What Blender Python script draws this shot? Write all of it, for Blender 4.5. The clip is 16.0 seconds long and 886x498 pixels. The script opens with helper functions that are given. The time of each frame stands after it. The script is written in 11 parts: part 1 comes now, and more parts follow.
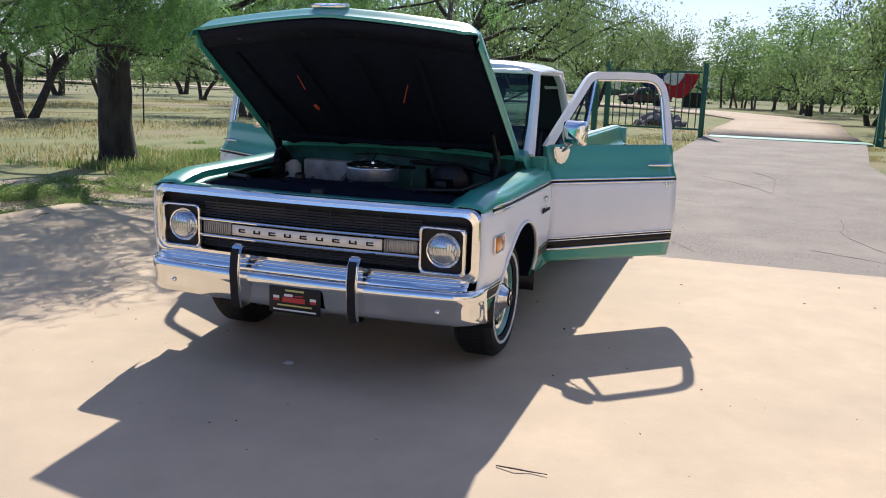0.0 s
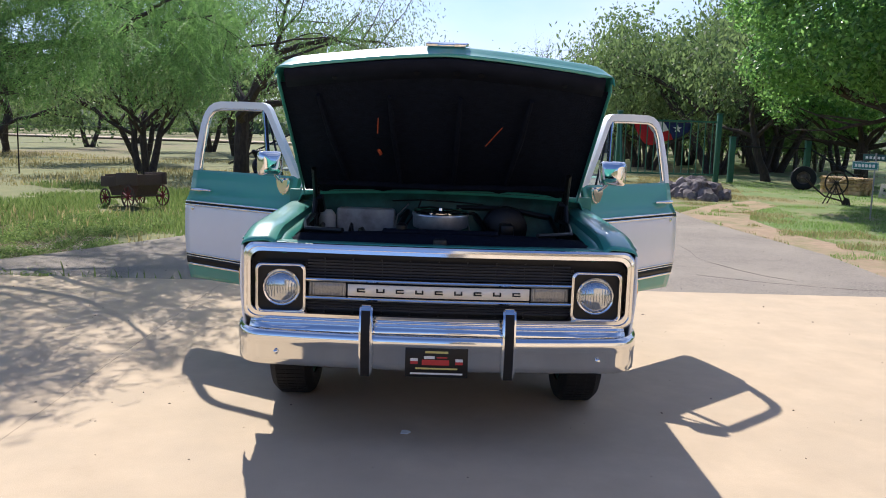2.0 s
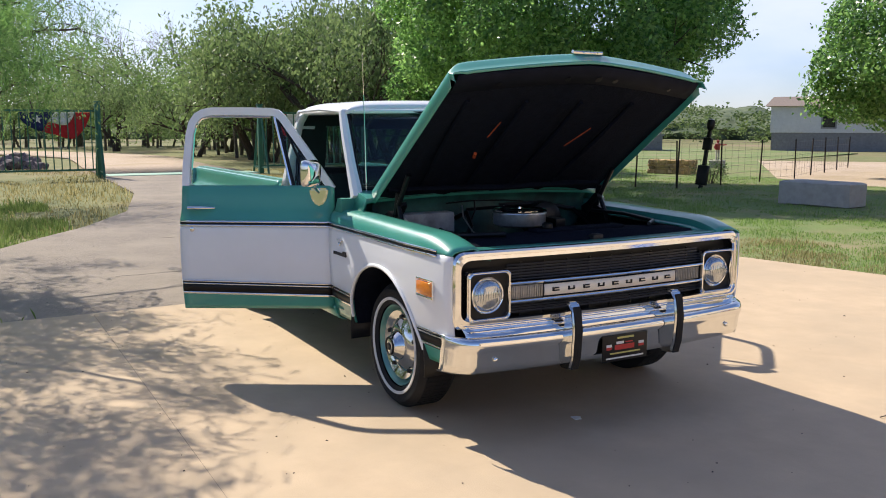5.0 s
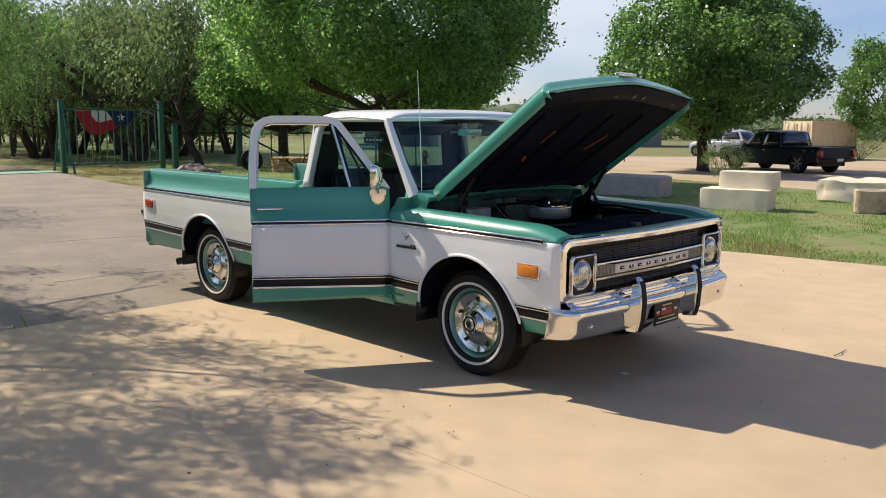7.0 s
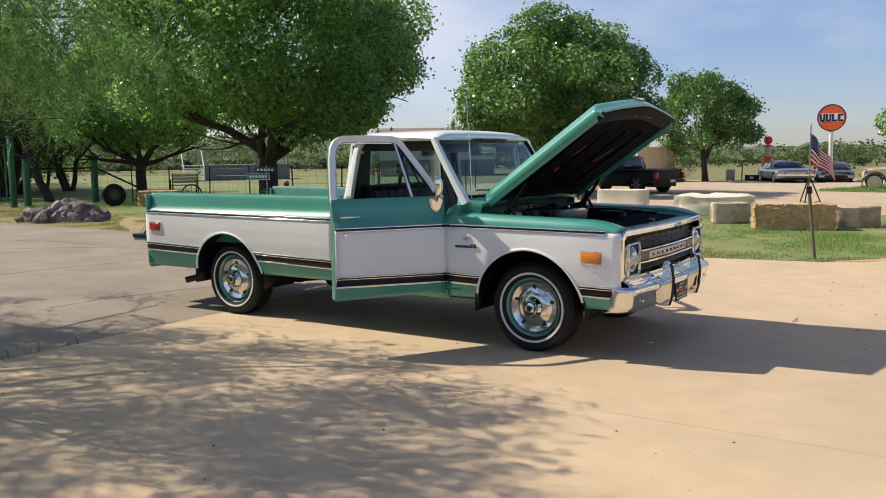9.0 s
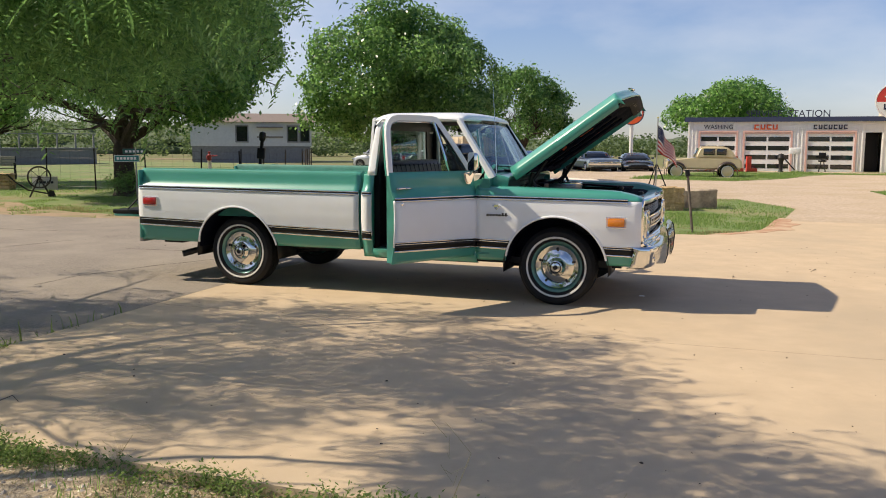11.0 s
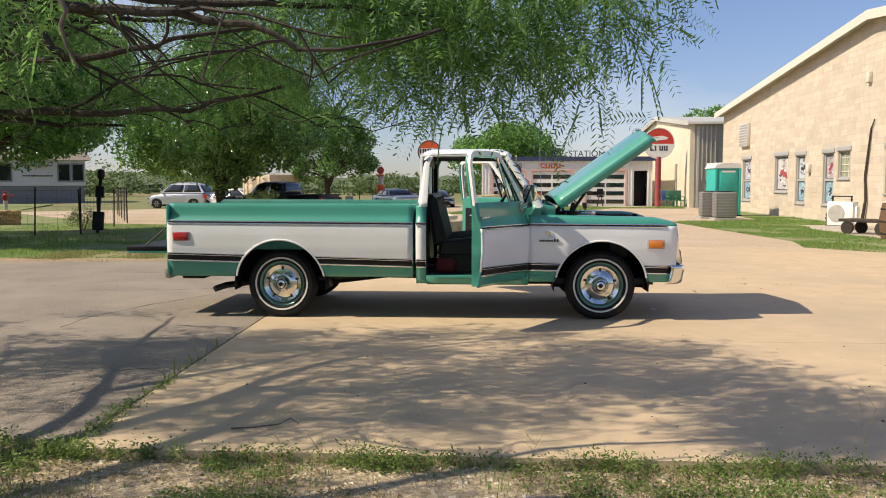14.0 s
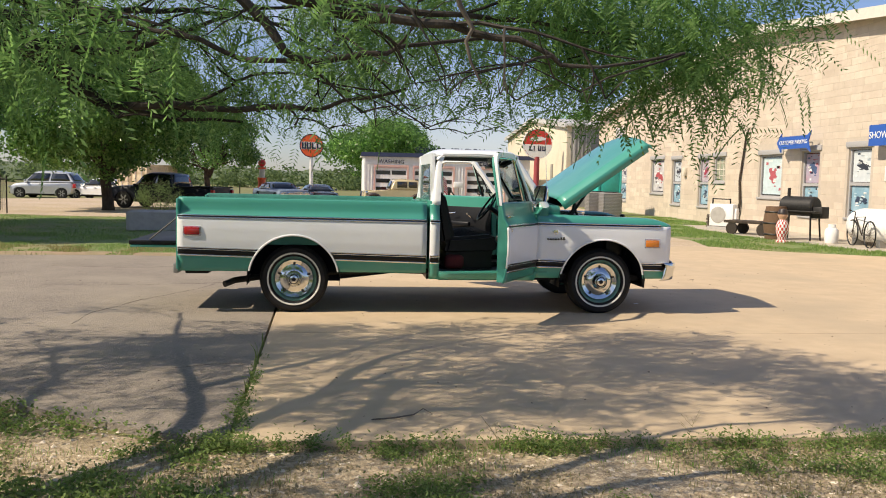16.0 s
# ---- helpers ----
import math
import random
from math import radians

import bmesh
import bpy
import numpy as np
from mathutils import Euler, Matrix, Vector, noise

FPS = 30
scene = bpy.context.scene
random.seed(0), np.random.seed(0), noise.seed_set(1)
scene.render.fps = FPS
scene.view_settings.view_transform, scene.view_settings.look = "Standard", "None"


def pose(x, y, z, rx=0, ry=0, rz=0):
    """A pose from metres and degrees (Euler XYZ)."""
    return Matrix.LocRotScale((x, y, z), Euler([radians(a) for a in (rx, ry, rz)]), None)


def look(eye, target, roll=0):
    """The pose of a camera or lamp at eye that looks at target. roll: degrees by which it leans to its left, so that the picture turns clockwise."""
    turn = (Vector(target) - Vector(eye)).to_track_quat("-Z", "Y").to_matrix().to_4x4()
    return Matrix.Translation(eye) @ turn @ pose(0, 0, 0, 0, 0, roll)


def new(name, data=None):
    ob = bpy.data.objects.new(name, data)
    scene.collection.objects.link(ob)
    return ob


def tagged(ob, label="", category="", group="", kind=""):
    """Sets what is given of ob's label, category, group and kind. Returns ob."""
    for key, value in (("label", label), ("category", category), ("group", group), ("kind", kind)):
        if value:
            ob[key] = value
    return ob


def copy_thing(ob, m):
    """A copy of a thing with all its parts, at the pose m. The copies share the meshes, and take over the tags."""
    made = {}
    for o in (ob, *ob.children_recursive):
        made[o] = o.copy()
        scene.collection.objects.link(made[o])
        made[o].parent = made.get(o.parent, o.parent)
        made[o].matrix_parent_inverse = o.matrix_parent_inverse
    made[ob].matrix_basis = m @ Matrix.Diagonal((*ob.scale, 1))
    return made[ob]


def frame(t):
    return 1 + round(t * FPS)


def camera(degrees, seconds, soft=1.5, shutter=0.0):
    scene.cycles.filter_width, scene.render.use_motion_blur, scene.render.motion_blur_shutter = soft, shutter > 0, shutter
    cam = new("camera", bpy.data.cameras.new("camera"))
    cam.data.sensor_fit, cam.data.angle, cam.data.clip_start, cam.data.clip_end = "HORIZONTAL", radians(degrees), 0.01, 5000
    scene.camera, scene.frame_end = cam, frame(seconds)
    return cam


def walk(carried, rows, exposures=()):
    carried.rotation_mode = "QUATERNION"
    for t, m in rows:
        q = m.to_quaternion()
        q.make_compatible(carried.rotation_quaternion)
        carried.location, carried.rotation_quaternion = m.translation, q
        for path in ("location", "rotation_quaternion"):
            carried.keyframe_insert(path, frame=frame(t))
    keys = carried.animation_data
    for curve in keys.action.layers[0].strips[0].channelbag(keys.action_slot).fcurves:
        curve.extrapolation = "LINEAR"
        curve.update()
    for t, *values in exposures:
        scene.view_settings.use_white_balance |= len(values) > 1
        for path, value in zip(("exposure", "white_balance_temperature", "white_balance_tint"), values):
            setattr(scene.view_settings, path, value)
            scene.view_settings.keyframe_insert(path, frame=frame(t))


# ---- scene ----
cam = camera(54.7, 16.0, soft=1.0)
PATH = [
    (0, (4.718, 2.120, 1.595), (2.860, 1.486, 1.201), 2.0),
    (0.5, (4.847, 1.608, 1.594), (2.932, 1.158, 1.221), 1.7),
    (1, (4.892, 1.084, 1.566), (2.945, 0.765, 1.229), 1.7),
    (1.5, (4.905, 0.545, 1.544), (2.932, 0.372, 1.263), 1.7),
    (2, (4.844, -0.014, 1.534), (2.862, 0.000, 1.254), 1.8),
    (2.5, (4.758, -0.547, 1.547), (2.788, -0.362, 1.244), 1.2),
    (3, (4.678, -1.116, 1.546), (2.736, -0.738, 1.241), 1.0),
    (3.5, (4.549, -1.612, 1.543), (2.648, -1.064, 1.243), 0.9),
    (4, (4.457, -2.122, 1.552), (2.611, -1.408, 1.257), 0.5),
    (4.2, (4.420, -2.285, 1.534), (2.594, -1.520, 1.245), 0.3),
    (6.3, (3.784, -4.164, 1.6), (2.268, -2.894, 1.304), 0.2),
    (6.5, (3.753, -4.364, 1.605), (2.268, -3.057, 1.309), 0.1),
    (7, (3.69, -4.855, 1.625), (2.289, -3.458, 1.334), 0.3),
    (7.5, (3.508, -5.337, 1.593), (2.181, -3.87, 1.299), 0.3),
    (8, (3.428, -5.768, 1.553), (2.185, -4.225, 1.278), -0.5),
    (8.5, (3.266, -6.177, 1.532), (2.107, -4.564, 1.298), -1.1),
    (9, (2.967, -6.679, 1.509), (1.881, -5.014, 1.292), -0.7),
    (9.5, (2.698, -7.133, 1.461), (1.677, -5.432, 1.215), -0.2),
    (9.7, (2.575, -7.299, 1.464), (1.598, -5.572, 1.210), -0.0),
    (11.8, (0.838, -8.82, 1.413), (0.345, -6.894, 1.195), 0.8),
    (12, (0.673, -8.912, 1.425), (0.21, -6.977, 1.218), 1.1),
    (12.5, (0.212, -9.08, 1.398), (-0.162, -7.124, 1.222), 0.5),
    (13, (-0.22, -9.241, 1.405), (-0.487, -7.265, 1.247), 0.3),
    (13.5, (-0.639, -9.421, 1.415), (-0.829, -7.437, 1.260), 0.3),
    (14, (-1.119, -9.495, 1.371), (-1.225, -7.505, 1.217), -0.0),
    (14.5, (-1.502, -9.594, 1.383), (-1.507, -7.599, 1.241), 0.9),
    (15, (-1.889, -9.642, 1.405), (-1.828, -7.649, 1.252), 1.2),
    (15.5, (-2.355, -9.671, 1.418), (-2.208, -7.682, 1.255), 0.9),
    (16, (-2.721, -9.736, 1.395), (-2.491, -7.755, 1.233), 1.3),
]
walk(cam, [(t, look(eye, target, roll)) for t, eye, target, roll in PATH],
     [(0, 0.46, 6150, 12), (4.2, 0.54, 6450, 12), (6.3, 0.30, 7150, 10), (9.7, 0.26, 7250, 10), (12, 0.27, 7450, 10), (16, 0.28, 7450, 10)])

# ---- world, sun ----
SUN_AWAY = Vector((0.98, 0.255, -1.0)).normalized()   # the way the sunlight travels
world = bpy.data.worlds.new("sky")
scene.world = world
world.use_nodes = True
wn, wl = world.node_tree.nodes, world.node_tree.links
wn.clear()
w_out = wn.new("ShaderNodeOutputWorld")
w_bg = wn.new("ShaderNodeBackground")
w_bg.inputs["Strength"].default_value = 0.104
w_sky = wn.new("ShaderNodeTexSky")
w_sky.sky_type = "NISHITA"
w_sky.sun_disc = False
w_sky.sun_elevation = radians(44.6)
w_sky.sun_rotation = radians(255.4)
w_sky.air_density, w_sky.dust_density, w_sky.ozone_density = 1.0, 0.3, 2.0
w_co = wn.new("ShaderNodeTexCoord")
w_map = wn.new("ShaderNodeMapping")
w_map.inputs["Scale"].default_value = (1.0, 1.0, 2.6)
w_map.inputs["Location"].default_value = (0.35, 0.1, 0.0)
w_noise = wn.new("ShaderNodeTexNoise")
w_noise.inputs["Scale"].default_value = 2.1
w_noise.inputs["Detail"].default_value = 7.0
w_noise.inputs["Roughness"].default_value = 0.52
w_ramp = wn.new("ShaderNodeValToRGB")
w_ramp.color_ramp.elements[0].position, w_ramp.color_ramp.elements[0].color = 0.47, (0, 0, 0, 1)
w_ramp.color_ramp.elements[1].position, w_ramp.color_ramp.elements[1].color = 0.78, (0.6, 0.6, 0.6, 1)
w_mix = wn.new("ShaderNodeMixRGB")
w_mix.inputs["Color2"].default_value = (7.6, 7.9, 8.7, 1)
wl.new(w_co.outputs["Generated"], w_map.inputs["Vector"])
wl.new(w_map.outputs["Vector"], w_noise.inputs["Vector"])
w_side = wn.new("ShaderNodeSeparateXYZ")
w_more = wn.new("ShaderNodeMath")
w_more.operation = "MULTIPLY_ADD"
w_more.inputs[1].default_value = -0.20
wl.new(w_co.outputs["Generated"], w_side.inputs["Vector"])
wl.new(w_side.outputs["X"], w_more.inputs[0])
wl.new(w_noise.outputs["Fac"], w_more.inputs[2])
wl.new(w_more.outputs["Value"], w_ramp.inputs["Fac"])
wl.new(w_ramp.outputs["Color"], w_mix.inputs["Fac"])
w_tint = wn.new("ShaderNodeMixRGB")
w_tint.blend_type = "MULTIPLY"
w_tint.inputs["Fac"].default_value = 1.0
w_sep = wn.new("ShaderNodeSeparateXYZ")
w_haze = wn.new("ShaderNodeValToRGB")
w_haze.color_ramp.elements[0].position, w_haze.color_ramp.elements[0].color = 0.0, (0.66, 0.73, 1.02, 1)
w_haze.color_ramp.elements[1].position, w_haze.color_ramp.elements[1].color = 0.45, (0.90, 0.95, 1.20, 1)
wl.new(w_co.outputs["Generated"], w_sep.inputs["Vector"])
wl.new(w_sep.outputs["Z"], w_haze.inputs["Fac"])
wl.new(w_haze.outputs["Color"], w_tint.inputs["Color2"])
wl.new(w_sky.outputs["Color"], w_tint.inputs["Color1"])
wl.new(w_tint.outputs["Color"], w_mix.inputs["Color1"])
wl.new(w_mix.outputs["Color"], w_bg.inputs["Color"])
wl.new(w_bg.outputs["Background"], w_out.inputs["Surface"])

sun = new("sun", bpy.data.lights.new("sun", "SUN"))
sun.data.energy = 4.7
sun.data.angle = radians(0.6)
sun.data.color = (1.0, 0.93, 0.82)
sun.matrix_world = look((0, 0, 30), Vector((0, 0, 30)) + SUN_AWAY)

# ---- helpers of this scene ----
def link(tree, a, b):
    tree.links.new(a, b)


def surf(name, c1, c2=None, scale=8.0, rough=0.7, metal=0.0, bump=0.0, bump_scale=60.0, c3=None, big=0.6, coat=0.0,
         spec=0.5, rough2=None, contrast=0.18, island=0.0, objrand=0.0, stretch=(1, 1, 1), mix3=0.5):
    """A procedural surface: fine grain c1-c2, and at the larger scale blotches of c3; relief from a finer noise."""
    m = bpy.data.materials.new(name)
    m.use_nodes = True
    t = m.node_tree
    b = t.nodes["Principled BSDF"]
    b.inputs["Roughness"].default_value = rough
    b.inputs["Metallic"].default_value = metal
    b.inputs["Coat Weight"].default_value = coat
    b.inputs["Coat Roughness"].default_value = 0.06
    b.inputs["Specular IOR Level"].default_value = spec
    c2 = c2 or tuple(v * 0.82 for v in c1)
    geo = t.nodes.new("ShaderNodeNewGeometry")
    mp = t.nodes.new("ShaderNodeMapping")
    mp.inputs["Scale"].default_value = stretch
    link(t, geo.outputs["Position"], mp.inputs["Vector"])
    pos = mp.outputs["Vector"]
    n1 = t.nodes.new("ShaderNodeTexNoise")
    n1.inputs["Scale"].default_value = scale
    n1.inputs["Detail"].default_value = 6.0
    n1.inputs["Roughness"].default_value = 0.62
    link(t, pos, n1.inputs["Vector"])
    r1 = t.nodes.new("ShaderNodeValToRGB")
    r1.color_ramp.elements[0].position, r1.color_ramp.elements[0].color = 0.5 - contrast, (*c2, 1)
    r1.color_ramp.elements[1].position, r1.color_ramp.elements[1].color = 0.5 + contrast, (*c1, 1)
    link(t, n1.outputs["Fac"], r1.inputs["Fac"])
    col = r1.outputs["Color"]
    if c3:
        n2 = t.nodes.new("ShaderNodeTexNoise")
        n2.inputs["Scale"].default_value = big
        n2.inputs["Detail"].default_value = 5.0
        n2.inputs["Roughness"].default_value = 0.6
        link(t, pos, n2.inputs["Vector"])
        r2 = t.nodes.new("ShaderNodeValToRGB")
        r2.color_ramp.elements[0].position, r2.color_ramp.elements[0].color = mix3 - 0.1, (0, 0, 0, 1)
        r2.color_ramp.elements[1].position, r2.color_ramp.elements[1].color = mix3 + 0.12, (1, 1, 1, 1)
        link(t, n2.outputs["Fac"], r2.inputs["Fac"])
        mx = t.nodes.new("ShaderNodeMixRGB")
        link(t, r2.outputs["Color"], mx.inputs["Fac"])
        link(t, col, mx.inputs["Color1"])
        mx.inputs["Color2"].default_value = (*c3, 1)
        col = mx.outputs["Color"]
    if island or objrand:
        hsv = t.nodes.new("ShaderNodeHueSaturation")
        mr = t.nodes.new("ShaderNodeMapRange")
        k = island or objrand
        mr.inputs["To Min"].default_value, mr.inputs["To Max"].default_value = 1 - k, 1 + k
        if island:
            link(t, geo.outputs["Random Per Island"], mr.inputs["Value"])
        else:
            oi = t.nodes.new("ShaderNodeObjectInfo")
            link(t, oi.outputs["Random"], mr.inputs["Value"])
        link(t, mr.outputs["Result"], hsv.inputs["Value"])
        link(t, col, hsv.inputs["Color"])
        col = hsv.outputs["Color"]
    link(t, col, b.inputs["Base Color"])
    if rough2 is not None:
        mr = t.nodes.new("ShaderNodeMapRange")
        mr.inputs["From Min"].default_value, mr.inputs["From Max"].default_value = 0.35, 0.65
        mr.inputs["To Min"].default_value, mr.inputs["To Max"].default_value = rough, rough2
        link(t, n1.outputs["Fac"], mr.inputs["Value"])
        link(t, mr.outputs["Result"], b.inputs["Roughness"])
    if bump:
        n3 = t.nodes.new("ShaderNodeTexNoise")
        n3.inputs["Scale"].default_value = bump_scale
        n3.inputs["Detail"].default_value = 4.0
        link(t, pos, n3.inputs["Vector"])
        bp = t.nodes.new("ShaderNodeBump")
        bp.inputs["Strength"].default_value = bump
        bp.inputs["Distance"].default_value = 0.02
        link(t, n3.outputs["Fac"], bp.inputs["Height"])
        link(t, bp.outputs["Normal"], b.inputs["Normal"])
    return m


def leafmat(name, c1, c2, through_light=0.45, rough=0.55, spec=0.35):
    """Leaves: each one its own tint between c1 and c2, letting part of the light through."""
    m = bpy.data.materials.new(name)
    m.use_nodes = True
    t = m.node_tree
    b = t.nodes["Principled BSDF"]
    b.inputs["Roughness"].default_value = rough
    b.inputs["Specular IOR Level"].default_value = spec
    geo = t.nodes.new("ShaderNodeNewGeometry")
    ramp = t.nodes.new("ShaderNodeValToRGB")
    ramp.color_ramp.elements[0].color = (*c1, 1)
    ramp.color_ramp.elements[1].color = (*c2, 1)
    link(t, geo.outputs["Random Per Island"], ramp.inputs["Fac"])
    link(t, ramp.outputs["Color"], b.inputs["Base Color"])
    tr = t.nodes.new("ShaderNodeBsdfTranslucent")
    hs = t.nodes.new("ShaderNodeHueSaturation")
    hs.inputs["Value"].default_value = 1.85
    hs.inputs["Saturation"].default_value = 0.98
    link(t, ramp.outputs["Color"], hs.inputs["Color"])
    link(t, hs.outputs["Color"], tr.inputs["Color"])
    mix = t.nodes.new("ShaderNodeMixShader")
    mix.inputs["Fac"].default_value = through_light
    link(t, b.outputs["BSDF"], mix.inputs[1])
    link(t, tr.outputs["BSDF"], mix.inputs[2])
    link(t, mix.outputs["Shader"], t.nodes["Material Output"].inputs["Surface"])
    return m


def glassmat(name, tint, rough=0.0, clear=0.82):
    """A thin pane: mostly clear, glossy at its surface."""
    m = bpy.data.materials.new(name)
    m.use_nodes = True
    t = m.node_tree
    t.nodes.remove(t.nodes["Principled BSDF"])
    a = t.nodes.new("ShaderNodeBsdfTransparent")
    a.inputs["Color"].default_value = (*tint, 1)
    g = t.nodes.new("ShaderNodeBsdfGlossy")
    g.inputs["Roughness"].default_value = rough
    f = t.nodes.new("ShaderNodeLayerWeight")
    f.inputs["Blend"].default_value = 0.5
    pw = t.nodes.new("ShaderNodeMath")
    pw.operation = "POWER"
    pw.inputs[1].default_value = 4.5
    link(t, f.outputs["Facing"], pw.inputs[0])
    ad = t.nodes.new("ShaderNodeMath")
    ad.operation = "MULTIPLY_ADD"
    ad.inputs[1].default_value, ad.inputs[2].default_value = 0.8, 0.035
    link(t, pw.outputs["Value"], ad.inputs[0])
    mix = t.nodes.new("ShaderNodeMixShader")
    link(t, ad.outputs["Value"], mix.inputs["Fac"])
    link(t, a.outputs["BSDF"], mix.inputs[1])
    link(t, g.outputs["BSDF"], mix.inputs[2])
    link(t, mix.outputs["Shader"], t.nodes["Material Output"].inputs["Surface"])
    return m


def shade(me, smooth=True, angle=35):
    if smooth:
        me.polygons.foreach_set("use_smooth", [True] * len(me.polygons))
        me.set_sharp_from_angle(angle=radians(angle))


def part(name, bm, material, parent=None, label="", smooth=True, angle=35):
    """One bmesh as one mesh object under a thing or part (a part's mesh is in its parent's space)."""
    bmesh.ops.recalc_face_normals(bm, faces=bm.faces)
    me = bpy.data.meshes.new(name)
    bm.to_mesh(me)
    bm.free()
    me.materials.append(material)
    shade(me, smooth, angle)
    ob = new(name, me)
    ob.parent = parent
    if label:
        tagged(ob, label)
    return ob


def shared(name, me, parent, m=None):
    """Another object on the mesh me, under parent, at the pose m."""
    ob = new(name, me)
    ob.parent = parent
    if m is not None:
        ob.matrix_basis = m
    return ob


def thing(name, m, label, category, group="", kind=""):
    """A top-level Empty at the pose m, to hold a thing's parts."""
    ob = new(name)
    ob.empty_display_size = 0.1
    ob.matrix_basis = m
    return tagged(ob, label, category, group, kind)


def grid_mesh(name, verts, faces, material, smooth=False):
    me = bpy.data.meshes.new(name)
    verts = np.asarray(verts, dtype=np.float32)
    faces = np.asarray(faces, dtype=np.int32)
    k = faces.shape[1]
    me.vertices.add(len(verts))
    me.vertices.foreach_set("co", verts.ravel())
    me.loops.add(faces.size)
    me.loops.foreach_set("vertex_index", faces.ravel())
    me.polygons.add(len(faces))
    me.polygons.foreach_set("loop_start", np.arange(0, faces.size, k, dtype=np.int32))
    me.update(calc_edges=True)
    me.validate()
    me.materials.append(material)
    me.polygons.foreach_set("use_smooth", [smooth] * len(me.polygons))
    return me


def box(bm, x0, x1, y0, y1, z0, z1, bevel=0.0, seg=2, m=None):
    vs = [bm.verts.new((x, y, z)) for x in (x0, x1) for y in (y0, y1) for z in (z0, z1)]
    fs = [bm.faces.new([vs[i] for i in q]) for q in
          ((0, 1, 3, 2), (4, 6, 7, 5), (0, 4, 5, 1), (2, 3, 7, 6), (0, 2, 6, 4), (1, 5, 7, 3))]
    if m is not None:
        bmesh.ops.transform(bm, matrix=m, verts=vs)
    if bevel:
        es = list({e for f in fs for e in f.edges})
        bmesh.ops.bevel(bm, geom=es, offset=bevel, segments=seg, affect="EDGES", profile=0.5)
    return bm


def prism(bm, poly, a0, a1, plane="xz", m=None):
    """The closed outline poly drawn in a plane and pulled from a0 to a1 along the third axis."""
    def at(u, v, w):
        return {"xz": (u, w, v), "yz": (w, u, v), "xy": (u, v, w)}[plane]
    a = [bm.verts.new(at(u, v, a0)) for u, v in poly]
    b = [bm.verts.new(at(u, v, a1)) for u, v in poly]
    n = len(poly)
    bm.faces.new(a)
    bm.faces.new(b[::-1])
    for i in range(n):
        bm.faces.new((a[i], b[i], b[(i + 1) % n], a[(i + 1) % n]))
    if m is not None:
        bmesh.ops.transform(bm, matrix=m, verts=a + b)
    return bm


def tube(bm, pts, r, n=8, closed=False, caps=True):
    """A round bar along a row of points; r is one radius or one for each point."""
    pts = [Vector(p) for p in pts]
    rr = r if isinstance(r, (list, tuple)) else [r] * len(pts)
    rings, last = [], None
    k = len(pts)
    for i, p in enumerate(pts):
        a = pts[(i - 1) % k] if (i or closed) else p
        b = pts[(i + 1) % k] if (i < k - 1 or closed) else p
        d = (b - a).normalized()
        if last is None:
            s = d.cross(Vector((0, 0, 1)))
            if s.length < 1e-3:
                s = d.cross(Vector((0, 1, 0)))
        else:
            s = last - d * last.dot(d)
        s.normalize()
        last = s
        u = s.cross(d)
        rings.append([bm.verts.new(p + (s * math.cos(2 * math.pi * j / n) + u * math.sin(2 * math.pi * j / n)) * rr[i]) for j in range(n)])
    for i in range(k if closed else k - 1):
        a, b = rings[i], rings[(i + 1) % k]
        for j in range(n):
            bm.faces.new((a[j], a[(j + 1) % n], b[(j + 1) % n], b[j]))
    if caps and not closed:
        bm.faces.new(rings[0][::-1])
        bm.faces.new(rings[-1])
    return bm


def lathe(bm, profile, n=32, m=None, closed=False):
    """Turns a profile of (radius, height) round the z axis."""
    rings, made = [], []
    for r, h in profile:
        if r < 1e-5:
            v = bm.verts.new((0, 0, h))
            rings.append([v] * n)
            made.append(v)
        else:
            ring = [bm.verts.new((r * math.cos(2 * math.pi * j / n), r * math.sin(2 * math.pi * j / n), h)) for j in range(n)]
            rings.append(ring)
            made += ring
    pairs = list(zip(rings, rings[1:])) + ([(rings[-1], rings[0])] if closed else [])
    for a, b in pairs:
        for j in range(n):
            q = []
            for v in (a[j], a[(j + 1) % n], b[(j + 1) % n], b[j]):
                if v not in q:
                    q.append(v)
            if len(q) > 2:
                bm.faces.new(q)
    if m is not None:
        bmesh.ops.transform(bm, matrix=m, verts=made)
    return bm


def sheet(bm, rows):
    """A skin over a grid of points given row by row; None leaves a hole."""
    vs = [[bm.verts.new(p) if p is not None else None for p in row] for row in rows]
    for a, b in zip(vs, vs[1:]):
        for j in range(len(a) - 1):
            q = [a[j], a[j + 1], b[j + 1], b[j]]
            if all(q):
                bm.faces.new(q)
    return vs


def text_mesh(bm, words, size, m, depth=0.01):
    """Raised letters in the built-in font, centred at m's origin in its x-y plane."""
    cu = bpy.data.curves.new("letters", "FONT")
    cu.body, cu.size, cu.extrude, cu.align_x, cu.align_y = words, size, depth, "CENTER", "CENTER"
    ob = bpy.data.objects.new("letters", cu)
    scene.collection.objects.link(ob)
    me = bpy.data.meshes.new_from_object(ob.evaluated_get(bpy.context.evaluated_depsgraph_get()))
    k = len(bm.verts)
    bm.from_mesh(me)
    bm.verts.ensure_lookup_table()
    bmesh.ops.transform(bm, matrix=m, verts=bm.verts[k:])
    bpy.data.objects.remove(ob)
    bpy.data.curves.remove(cu)
    bpy.data.meshes.remove(me)
    return bm


def solid(ob, thick, offset=-1.0):
    md = ob.modifiers.new("thickness", "SOLIDIFY")
    md.thickness, md.offset = thick, offset
    return ob


